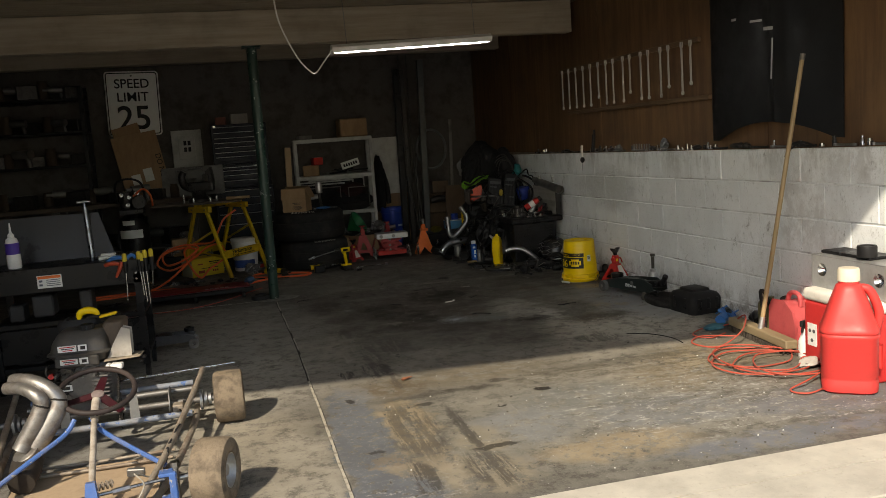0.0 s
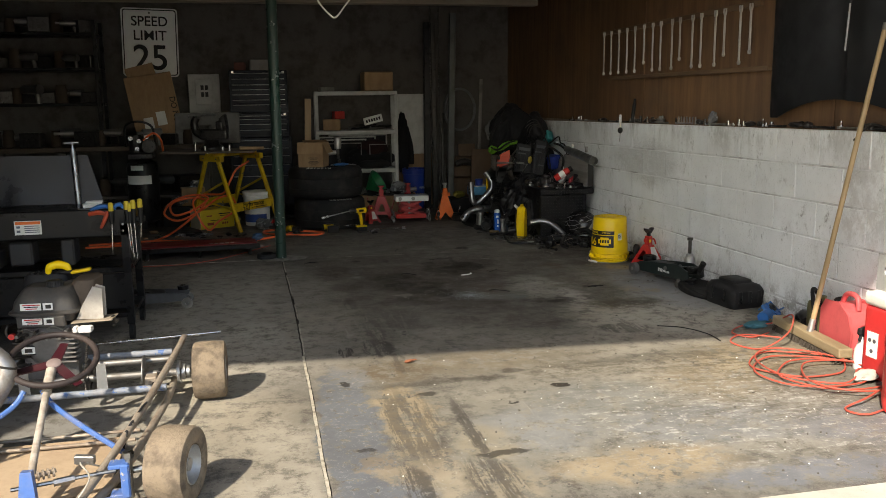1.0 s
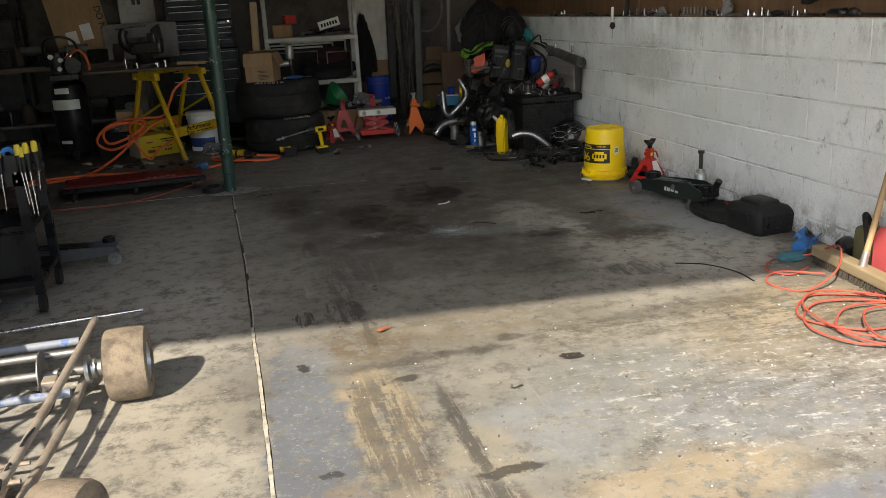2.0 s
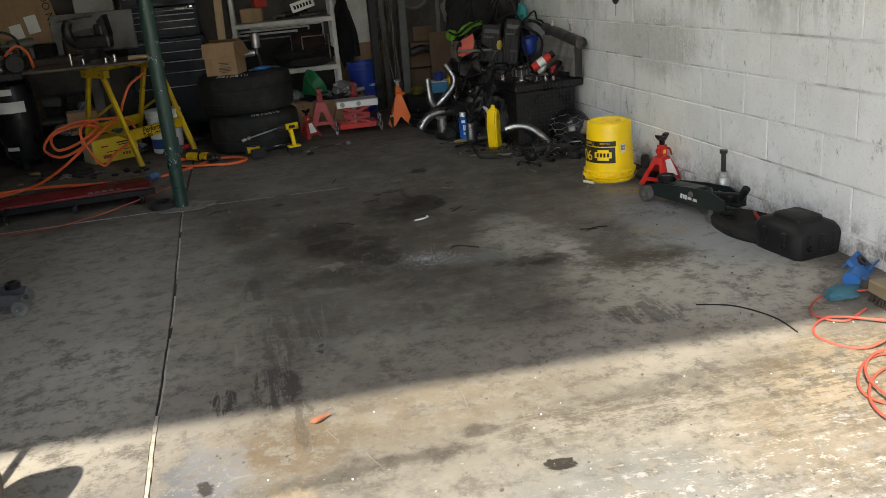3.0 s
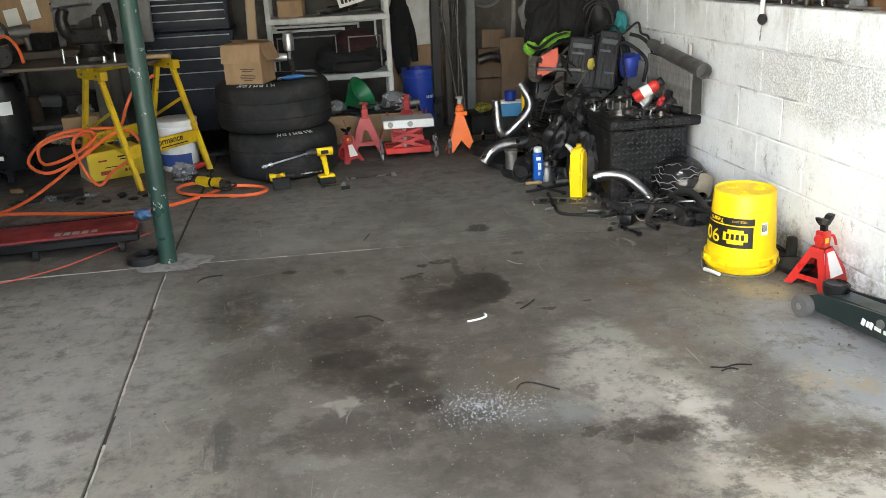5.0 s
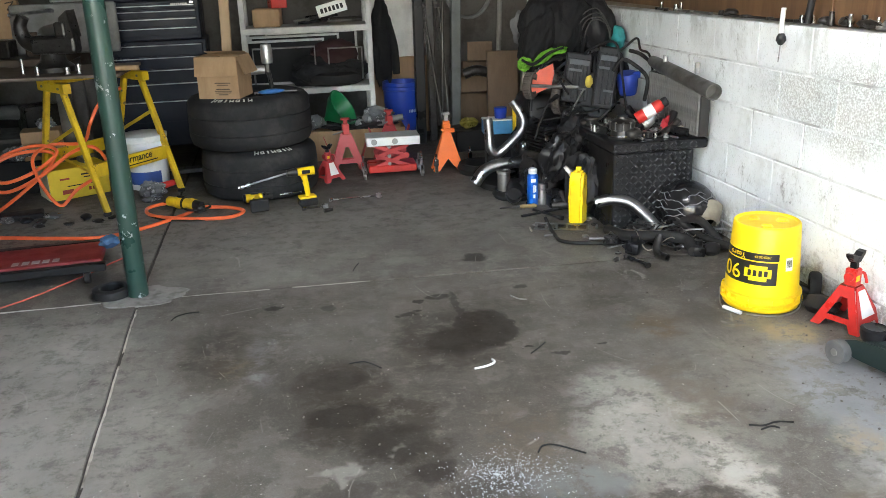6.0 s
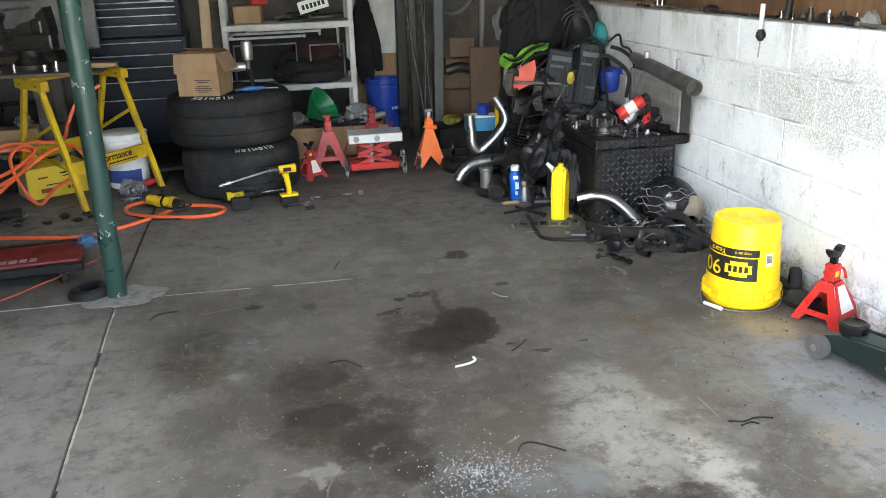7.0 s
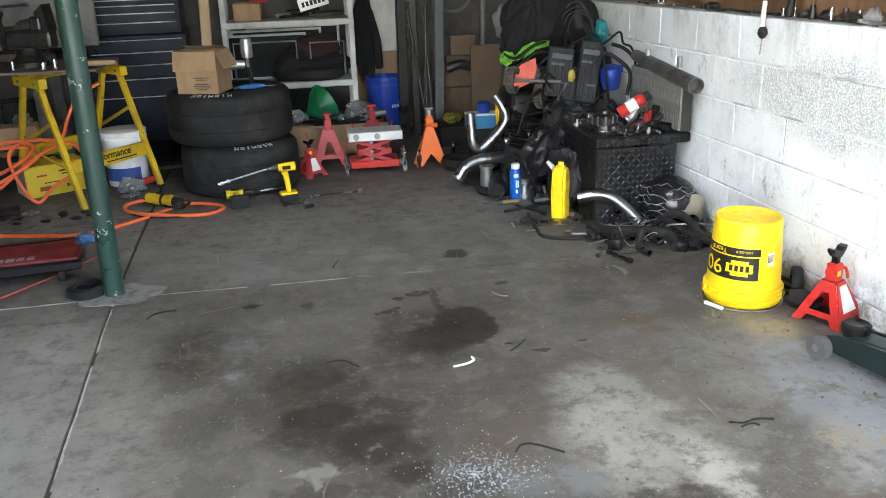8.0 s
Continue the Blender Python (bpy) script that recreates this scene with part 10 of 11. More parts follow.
# ---- back row: uprights, cardboard, shelf unit ----
def uprights():
    for x, y, w, h, lean, mt, lab in ((0.655, 11.05, 0.075, 2.2, 0.02, BLACK, "tall black steel upright against the back wall"), (0.775, 11.15, 0.06, 2.2, -0.01, DARK_METAL, "tall dark steel upright with chains"), (0.925, 11.0, 0.075, 2.3, 0.05, finish("grey_green_steel", (0.11, 0.12, 0.118), 0.45, 0.4, dirt=0.4), "tall grey steel channel standing upright")):
        bm = nb()
        a, b = Vector((0, 0, 0)), Vector((lean, 0.05, h))
        extrude_shape(bm, [(-w / 2, 0), (w / 2, 0), (w / 2 + lean, h), (-w / 2 + lean, h)], w * 0.9)
        bmesh.ops.bevel(bm, geom=bm.edges[:], offset=0.005, segments=1, affect="EDGES")
        single("steel_upright", bm, mt, lab, "steel post", "steel uprights", m=pose(x, y, 0), smooth=False)
    for x in (0.70, 0.80):
        bm = nb()
        for i in range(40):
            lathe(bm, [(0.006, -0.003), (0.012, -0.003), (0.012, 0.003), (0.006, 0.003), (0.006, -0.003)], 8, Matrix.Translation((0, 0, 2.56 - i * 0.045)) @ pose(0, 0, 0, 90, 0, 90 * (i % 2)) @ Matrix.Diagonal((1, 1.9, 1, 1)))
        single("hoist_chain", bm, DARK_METAL, "steel hoist chain hanging down", "chain", m=pose(x, 10.98, -0.05))
    for k, (x, lean) in enumerate(((0.83, -0.12), (0.87, -0.05), (0.80, 0.05))):
        bm = nb()
        rod(bm, (0, 0, 0), (lean, 0.1, 0.95 + 0.1 * k), 0.011)
        single("steel_bar", bm, DARK_METAL, "thin dark bar leaning on the uprights", "bar", m=pose(x, 10.9, 0))
    # cardboard scraps, folded
    # darker copy of the cardboard, with the corner's shade in its colour
    DIM_CARD = timber("shaded_cardboard", (0.15, 0.10, 0.062), (0.11, 0.072, 0.044), (1, 1, 0.3), 0.8, 0.5)
    random.seed(3)
    for x, y, z, w, h, a, rx in ((1.10, 11.25, 0.0, 0.30, 0.42, 10, -8), (1.14, 11.2, 0.36, 0.24, 0.14, -6, -16), (1.13, 11.15, 0.50, 0.22, 0.12, 4, -10), (1.16, 11.1, 0.62, 0.20, 0.15, -12, -14), (1.28, 10.85, 0.0, 0.24, 0.72, -10, -5)):
        bm = nb()
        box(bm, (0, 0, h / 2), (w, 0.07, h), 0.004, pose(0, 0, 0, rx, 0, 0))
        single("cardboard_box", bm, DIM_CARD, "flattened brown cardboard in the corner", "cardboard box", "folded cardboard", m=pose(x, y, z, 0, 0, a), smooth=False)
    bm = nb()
    tube(bm, [(-0.12, 0, 0.02), (-0.02, -0.01, 0.05), (0.10, 0, 0.03), (0.16, 0.0, 0.16)], 0.04, 14, 5, wall=0.1)
    single("intake_pipe", bm, DARK_METAL, "dark bent intake pipe on the cardboard", "pipe", m=pose(1.12, 10.98, 0.52))
    bm = nb()
    crumple(bm, (0, 0, 0.04), (0.075, 0.06, 0.045), 0.3, 14, 4)
    single("yellow_rag", bm, finish("mustard_plastic", (0.24, 0.205, 0.03), 0.6, dirt=0.5), "crumpled yellow plastic in the corner", "plastic sheet", m=pose(0.98, 10.75, 0.16))
    bm = nb()
    box(bm, (0, 0, 0.08), (0.40, 0.3, 0.16), 0.01)
    single("crate", bm, BLACK_MAT, "low dark crate in the corner", "crate", m=pose(1.05, 10.78, 0))
    bm = nb()
    lathe(bm, [(0.10, -0.03), (0.14, -0.035), (0.155, 0.0), (0.14, 0.035), (0.10, 0.03), (0.10, -0.03)], 32)
    single("scooter_slick", bm, RUBBER, "small black tyre on the floor by the orange stand", "tyre", m=pose(0.87, 9.98, 0.036))
    for x, y, s in ((0.58, 10.05, 1.0), (0.86, 10.22, 0.9), (0.50, 10.2, 1.0)):
        t = thing("caster", (x, y, 0), "small metal caster on the floor", "caster", "loose casters")
        bm = nb()
        rod(bm, (-0.008, 0, 0.024), (0.008, 0, 0.024), 0.024 * s, seg=18)
        part("wheel", bm, DARK_METAL, t, "", True)
        bm = nb()
        box(bm, (0, 0, 0.07), (0.03, 0.02, 0.05), 0.004)
        rod(bm, (0, 0, 0.09), (0, 0, 0.13), 0.008)
        part("stem", bm, CHROME, t)
    # coil of grey cable hung at the back
    bm = nb()
    for k in range(3):
        tube(bm, [(0.20 * math.cos(a), 0.02 * k, 0.26 * math.sin(a)) for a in (i * math.tau / 14 for i in range(14))], 0.014, 8, 4, True)
    single("cable_coil", bm, finish("grey_cable", (0.22, 0.225, 0.23), 0.6), "coil of grey cable hung on the back wall", "cable", m=pose(1.22, 11.695, 1.18))


uprights()

# pale panel and plywood on the back wall
b = nb()
box(b, (0, 0, 0.38), (0.46, 0.02, 0.76), 0.002)
single("white_board", b, finish("white_board_paint", (0.62, 0.62, 0.60), 0.5, dirt=0.25), "white painted board leaning on the back wall", "board", m=pose(0.56, 11.58, 0.62), smooth=False)
b = nb()
box(b, (0, 0, 0.32), (0.50, 0.02, 0.64), 0.002)
single("plywood_offcut", b, timber("offcut_ply", (0.30, 0.19, 0.10), (0.24, 0.15, 0.08), (1, 1, 0.1), 0.7, 0.25), "brown plywood offcut standing on the floor", "plywood", m=pose(0.58, 11.55, 0), smooth=False)
t = thing("hanging_jacket", (0.40, 11.35, 0.50), "black jacket hanging beside the shelf", "jacket")
b = nb()
blob(b, (0, 0, 0.26), (0.085, 0.06, 0.33), 0.35, 15, 4)
part("body", b, CLOTH_BLACK, t, "", True)
b = nb()
tube(b, [(0.06, 0, 0.45), (0.10, -0.02, 0.25), (0.12, -0.01, 0.03)], [0.035, 0.04, 0.03], 12)
part("sleeve", b, CLOTH_BLACK, t, "", True)
b = nb()
rod(b, (0, 0.06, 0.5), (0, 0.26, 0.52), 0.01)
part("hook", b, DULL_STEEL, t)

bb = thing("bucket", (0.535, 11.22, 0), "blue plastic bucket behind the scissor lift", "bucket")
b = nb()
lathe(b, [(0, 0), (0.125, 0), (0.13, 0.01), (0.147, 0.42), (0.156, 0.425), (0.156, 0.45), (0.151, 0.455), (0.151, 0.485), (0.144, 0.485), (0.135, 0.03), (0, 0.03)], 40)
part("bucket_body", b, BLUE, bb, "", True)
b = nb()
for i in range(5):
    for j in range(3):
        a = radians(-75 + i * 6)
        box(b, (0.140 * math.cos(a), 0.140 * math.sin(a), 0.26 + j * 0.04), (0.002, 0.008, 0.024), 0, pose(0, 0, 0, 0, 0, math.degrees(a)))
part("print_bar", b, PAPER, bb)


def shelf_unit():
    t = thing("shelf_unit", (-0.19, 11.05, 0), "light grey plastic shelf unit, crowded with parts", "shelf unit", turn=-2)
    for x in (-0.455, 0.455):
        for y in (-0.16, 0.16):
            bm = nb()
            box(bm, (x, y, 0.70), (0.042, 0.042, 1.40), 0.006)
            part("leg", bm, GREY_PAINT, t)
    for z in (0.12, 0.50, 0.945, 1.39):
        bm = nb()
        box(bm, (0, 0, z), (0.95, 0.37, 0.045), 0.006)
        part("shelf", bm, GREY_PAINT, t)

    def put(name, x, y, z, size, mt, label, cat, a=0, tilt=0):
        bm = nb()
        box(bm, (0, 0, size[2] / 2), size, min(size) * 0.06)
        return single(name, bm, mt, label, cat, m=Matrix.Translation((-0.19, 11.05, 0)) @ pose(x, y, z, tilt, 0, a), smooth=False)

    put("cardboard_box", 0.26, 0, 1.4135, (0.34, 0.26, 0.22), CARD, "brown cardboard box on top of the shelf", "cardboard box", 4)
    put("carton", -0.33, 0, 1.4135, (0.16, 0.14, 0.05), finish("dull_carton", (0.25, 0.24, 0.22), 0.7), "small dull carton on the shelf", "carton", 10)
    put("cardboard_box", -0.28, -0.02, 0.968, (0.20, 0.2, 0.13), CARD, "small brown cardboard box on the shelf", "cardboard box", -6)
    put("red_carton", -0.20, 0.0, 1.098, (0.12, 0.12, 0.09), RED, "red and blue carton on a box", "carton", 12)
    wb = put("white_carton", 0.20, -0.12, 1.045, (0.22, 0.05, 0.085), PAPER, "white carton with dark lettering, tilted on parts", "carton", -4, 0)
    wb.matrix_basis = wb.matrix_basis @ pose(0, 0, 0, 0, -14, 0)
    for i in range(6):
        bm = nb()
        box(bm, (-0.075 + i * 0.03, -0.0262, 0.042), (0.02, 0.0015, 0.035), 0)
        part("letter_bar", bm, BLACK_MAT, wb)
    random.seed(19)
    for i in range(12):
        bm = nb()
        L = random.uniform(0.12, 0.28)
        rod(bm, (-L / 2, 0, 0.014), (L / 2, random.uniform(-0.03, 0.03), 0.014 + random.uniform(0, 0.03)), random.uniform(0.007, 0.014))
        single("hand_tool", bm, random.choice((DULL_STEEL, DARK_METAL, GREY_PAINT, BLACK)), "hand tool lying on the shelf", "hand tool", "tools on the shelf", m=Matrix.Translation((-0.19, 11.05, 0)) @ pose(random.uniform(-0.1, 0.34), random.uniform(-0.13, 0.1), 0.968 + 0.01 * (i % 4), 0, 0, random.uniform(-30, 30)))
    bm = nb()
    blob(bm, (0, 0, 0.13), (0.18, 0.14, 0.13), 0.2, 81, 4)
    single("duffel_bag", bm, finish("dark_red_cloth", (0.025, 0.008, 0.009), 0.9, dirt=0.3, grain=250), "dark red cloth bag on the shelf", "bag", m=pose(0.0, 11.05, 0.60))
    bm = nb()
    lathe(bm, [(0.13, -0.04), (0.20, -0.05), (0.235, -0.03), (0.24, 0.0), (0.235, 0.03), (0.20, 0.05), (0.13, 0.04), (0.13, -0.04)], 40)
    single("scooter_slick", bm, RUBBER, "black tyre lying flat on the shelf", "tyre", m=pose(-0.02, 11.05, 0.575))
    MESH = finish("dark_screen_mesh", (0.012, 0.012, 0.013), 0.8, dirt=0.3, dirt_color=(0.03, 0.03, 0.03))
    for x0, x1, y0, z0, z1 in ((-0.62, 0.06, 11.17, 0.525, 0.89), (-0.68, -0.06, 11.13, 0.525, 0.86), (-0.50, 0.20, 11.20, 0.525, 0.91)):
        f = thing("window_screen", ((x0 + x1) / 2, y0, z0), "white framed window screen with dark mesh", "window screen", "stored window screens")
        w, h = x1 - x0, z1 - z0
        for at, size in (((0, 0, 0.009), (w, 0.012, 0.018)), ((0, 0, h - 0.009), (w, 0.012, 0.018)), ((-w / 2 + 0.009, 0, h / 2), (0.018, 0.012, h - 0.036)), ((w / 2 - 0.009, 0, h / 2), (0.018, 0.012, h - 0.036))):
            bm = nb()
            box(bm, at, size, 0.002)
            part("frame_bar", bm, GREY_PAINT, f)
        bm = nb()
        box(bm, (0, 0.004, h / 2), (w - 0.03, 0.002, h - 0.03))
        part("mesh", bm, MESH, f)
    bm = nb()
    crumple(bm, (0, 0, 0.10), (0.30, 0.12, 0.13), 0.25, 44, 5)
    single("black_cloth", bm, CLOTH_BLACK, "heap of black cloth on the shelf", "cloth", m=pose(-0.06, 10.98, 0.52))
    for x0, x1, z in ((-0.60, -0.15, 0.82), (-0.05, 0.2, 0.80)):
        bm = nb()
        tube(bm, [(x0, 10.9, 0.56), (x0, 10.9, z), (x1, 10.9, z), (x1, 10.9, 0.56)], 0.008, 6, straight=True)
        single("wire_rack", bm, DULL_STEEL, "thin white wire frame on the shelf", "wire rack")
    g = thing("spray_gun", (-0.43, 10.72, 0.64), "metal paint spray gun with cup on the tyre stack", "spray gun")
    g.location = (-0.50, 10.02, 0.642)
    bm = nb()
    lathe(bm, [(0, 0.17), (0.033, 0.17), (0.036, 0.18), (0.038, 0.26), (0.033, 0.27), (0.033, 0.285), (0.012, 0.29), (0, 0.29)], 22)
    part("cup", bm, ALU, g, "", True)
    bm = nb()
    box(bm, (0, 0, 0.14), (0.03, 0.05, 0.06), 0.006)
    tube(bm, [(0.0, 0.02, 0.12), (0.01, 0.03, 0.06), (0.015, 0.035, 0.0)], [0.016, 0.014, 0.016], 10)
    part("grip", bm, DARK_METAL, g)
    bm = nb()
    rod(bm, (-0.02, 0, 0.13), (-0.12, -0.01, 0.13), 0.026, 0.03, 16)
    part("nozzle", bm, ALU, g, "", True)
    b = nb()
    box(b, (0, 0, 0.67), (0.07, 0.035, 1.34), 0.004)
    single("pine_board", b, PINE, "bare pine board leaning behind the tyres", "board", m=pose(-0.80, 10.60, 0, -6, 2, 0), smooth=False)
    # tray under the shelf
    tr = thing("cardboard_tray", (0.08, 10.82, 0), "low cardboard tray of shop junk under the shelf", "cardboard tray", turn=-3)
    for at, size in (((0, -0.14, 0.11), (0.78, 0.005, 0.22)), ((0, 0.14, 0.11), (0.78, 0.005, 0.22)), ((-0.39, 0, 0.11), (0.005, 0.28, 0.22)), ((0.39, 0, 0.11), (0.005, 0.28, 0.22)), ((0, 0, 0.004), (0.78, 0.28, 0.005))):
        bm = nb()
        box(bm, at, size)
        part("panel", bm, CARD, tr)
    fn = thing("funnel", (-0.15, 10.78, 0.25), "green plastic funnel lying in the tray", "funnel", turn=15)
    fn.rotation_euler = (radians(0), radians(58), radians(-28))
    fn.scale = (1.2, 1.2, 1.1)
    bm = nb()
    lathe(bm, [(0.012, -0.02), (0.014, 0.05), (0.10, 0.16), (0.115, 0.20), (0.12, 0.20), (0.12, 0.206), (0.112, 0.206), (0.096, 0.165), (0.01, 0.055), (0.009, -0.02), (0.012, -0.02)], 36)
    part("cone", bm, GREEN, fn, "", True)
    fn.location = (-0.15, 10.80, 0.27)
    bm = nb()
    blob(bm, (0, 0, 0.04), (0.28, 0.10, 0.05), 0.4, 91, 4)
    single("black_sheet", bm, BLACK_MAT, "crumpled black plastic in the tray", "plastic sheet", m=pose(0.14, 10.80, 0.20))
    for x, s, z in ((-0.22, 0.09, 0.24), (0.26, 0.11, 0.24), (0.12, 0.06, 0.22)):
        bm = nb()
        blob(bm, (0, 0, s * 0.5), (s, s * 0.8, s * 0.6), 0.5, int(s * 100), 3)
        single("plastic_bag", bm, PLASTIC_BAG, "crumpled pale plastic bag in the tray", "bag", "plastic bags", m=pose(x, 10.76, z))
    bm = nb()
    rod(bm, (0, 0, 0.03), (0.16, -0.02, 0.06), 0.03, 0.024, 14)
    single("heat_gun", bm, DULL_STEEL, "grey metal tube lying in the tray", "tube", m=pose(0.30, 10.72, 0.23))


shelf_unit()


def tool_chest():
    t = thing("tool_chest", (-1.285, 11.28, 0), "tall dark blue tool chest with many drawers", "tool chest", turn=0)
    W, D = 0.66, 0.42
    M_TRIM = finish("bright_trim", (0.62, 0.64, 0.67), 0.35, 0.4, dirt=0.25)
    for nm, z0, z1, w in (("roller_cabinet", 0.12, 0.90, W + 0.04), ("middle_chest", 0.905, 1.18, W), ("top_chest", 1.185, 1.66, W - 0.01)):
        bm = nb()
        box(bm, (0, 0, (z0 + z1) / 2), (w, D, z1 - z0), 0.006)
        body = part(nm, bm, NAVY, t)
        n = {"roller_cabinet": (0.30, 0.47, 0.60, 0.70, 0.79), "middle_chest": (0.935, 1.00, 1.065, 1.12), "top_chest": (1.22, 1.285, 1.34, 1.40, 1.455, 1.51, 1.575)}[nm]
        tops = list(n[1:]) + [z1 - 0.02]
        for a, b in zip(n, tops):
            bm = nb()
            box(bm, (0, -D / 2 - 0.004, (a + b) / 2), (w - 0.05, 0.012, b - a - 0.008), 0.003)
            dr = part("drawer", bm, NAVY, body)
            bm = nb()
            box(bm, (0, -D / 2 - 0.014, b - 0.013), (w - 0.06, 0.010, 0.0075), 0.003)
            part("trim", bm, M_TRIM, dr, "bright drawer pull")
    bm = nb()
    for i in range(9):
        box(bm, (0.14 + i * 0.013, -D / 2 - 0.012, 1.155), (0.009, 0.002, 0.014), 0)
    part("name_bar", bm, PAPER, t)
    for x in (0.28, -0.28):
        for z in (1.64, 1.165):
            bm = nb()
            box(bm, (x, -D / 2 - 0.006, z), (0.03, 0.01, 0.02), 0.003)
            part("latch", bm, CHROME, t)
    for x in (-0.28, 0.28):
        for y in (-0.15, 0.15):
            bm = nb()
            rod(bm, (x - 0.015, y, 0.055), (x + 0.015, y, 0.055), 0.055, seg=20)
            rod(bm, (x, y, 0.06), (x, y, 0.125), 0.02)
            part("caster", bm, RUBBER, t)
    bm = nb()
    box(bm, (0, 0, 0.06), (0.20, 0.16, 0.12), 0.003)
    c = tagged(part("parts_box", bm, finish("dim_grey_card", (0.30, 0.29, 0.27), 0.7, dirt=0.3), None), "small grey carton on the tool chest", "carton")
    c.matrix_basis = pose(-1.27, 11.2, 1.66, 0, 0, 5)
    bm = nb()
    box(bm, (0, 0, 0.045), (0.12, 0.14, 0.09), 0.003)
    c = tagged(part("parts_box", bm, finish("dim_red_card", (0.16, 0.06, 0.05), 0.7, dirt=0.3), None), "small dark red carton on the tool chest", "carton")
    c.matrix_basis = pose(-1.48, 11.2, 1.66, 0, 0, -5)
    bm = nb()
    box(bm, (0, 0, 0.03), (0.52, 0.10, 0.03), 0.004)
    single("steel_bar", bm, DARK_METAL, "flat dark bar on the floor by the tyres", "bar", m=pose(-1.12, 10.6, 0, 0, 0, 10))


tool_chest()


def speed_sign():
    t = thing("road_sign", (-2.49, 11.62, 2.0), "white speed limit road sign hung on the back wall", "road sign")
    w, h = 0.625, 0.775

    def rr(w, h, r):
        out = []
        for cx, cz, a0 in ((w / 2 - r, h / 2 - r, 0), (-w / 2 + r, h / 2 - r, 90), (-w / 2 + r, -h / 2 + r, 180), (w / 2 - r, -h / 2 + r, 270)):
            for i in range(6):
                a = radians(a0 + i * 18)
                out.append((cx + r * math.cos(a), cz + r * math.sin(a)))
        return out

    bm = nb()
    extrude_shape(bm, rr(w, h, 0.04), 0.004)
    part("plate", bm, finish("sign_white", (0.88, 0.88, 0.87), 0.30, dirt=0.06), t)
    ink = finish("sign_black", (0.02, 0.02, 0.02), 0.5, dirt=0.1)
    bm = nb()
    extrude_shape(bm, rr(w - 0.03, h - 0.03, 0.032), 0.002, pose(0, -0.003, 0), [rr(w - 0.052, h - 0.052, 0.024)[::-1]])
    part("border", bm, ink, t, "black border line")
    for text, z, size, sq in (("SPEED", 0.235, 0.155, 0.97), ("LIMIT", 0.075, 0.155, 1.02), ("25", -0.185, 0.40, 1.0)):
        words("lettering", text, size, ink, t, pose(0, -0.0035, z, 90, 0, 0), squeeze=sq, bold=size * 0.010)
    for z in (0.335, -0.335):
        bm = nb()
        rod(bm, (0, 0, z), (0, -0.006, z), 0.012, seg=12)
        part("bolt", bm, DULL_STEEL, t)
    bm = nb()
    box(bm, (0, 0.065, 0.1), (0.10, 0.12, 0.10))
    part("wall_bracket", bm, BLACK, t)
    t.rotation_euler = (0, radians(1.5), 0)


speed_sign()


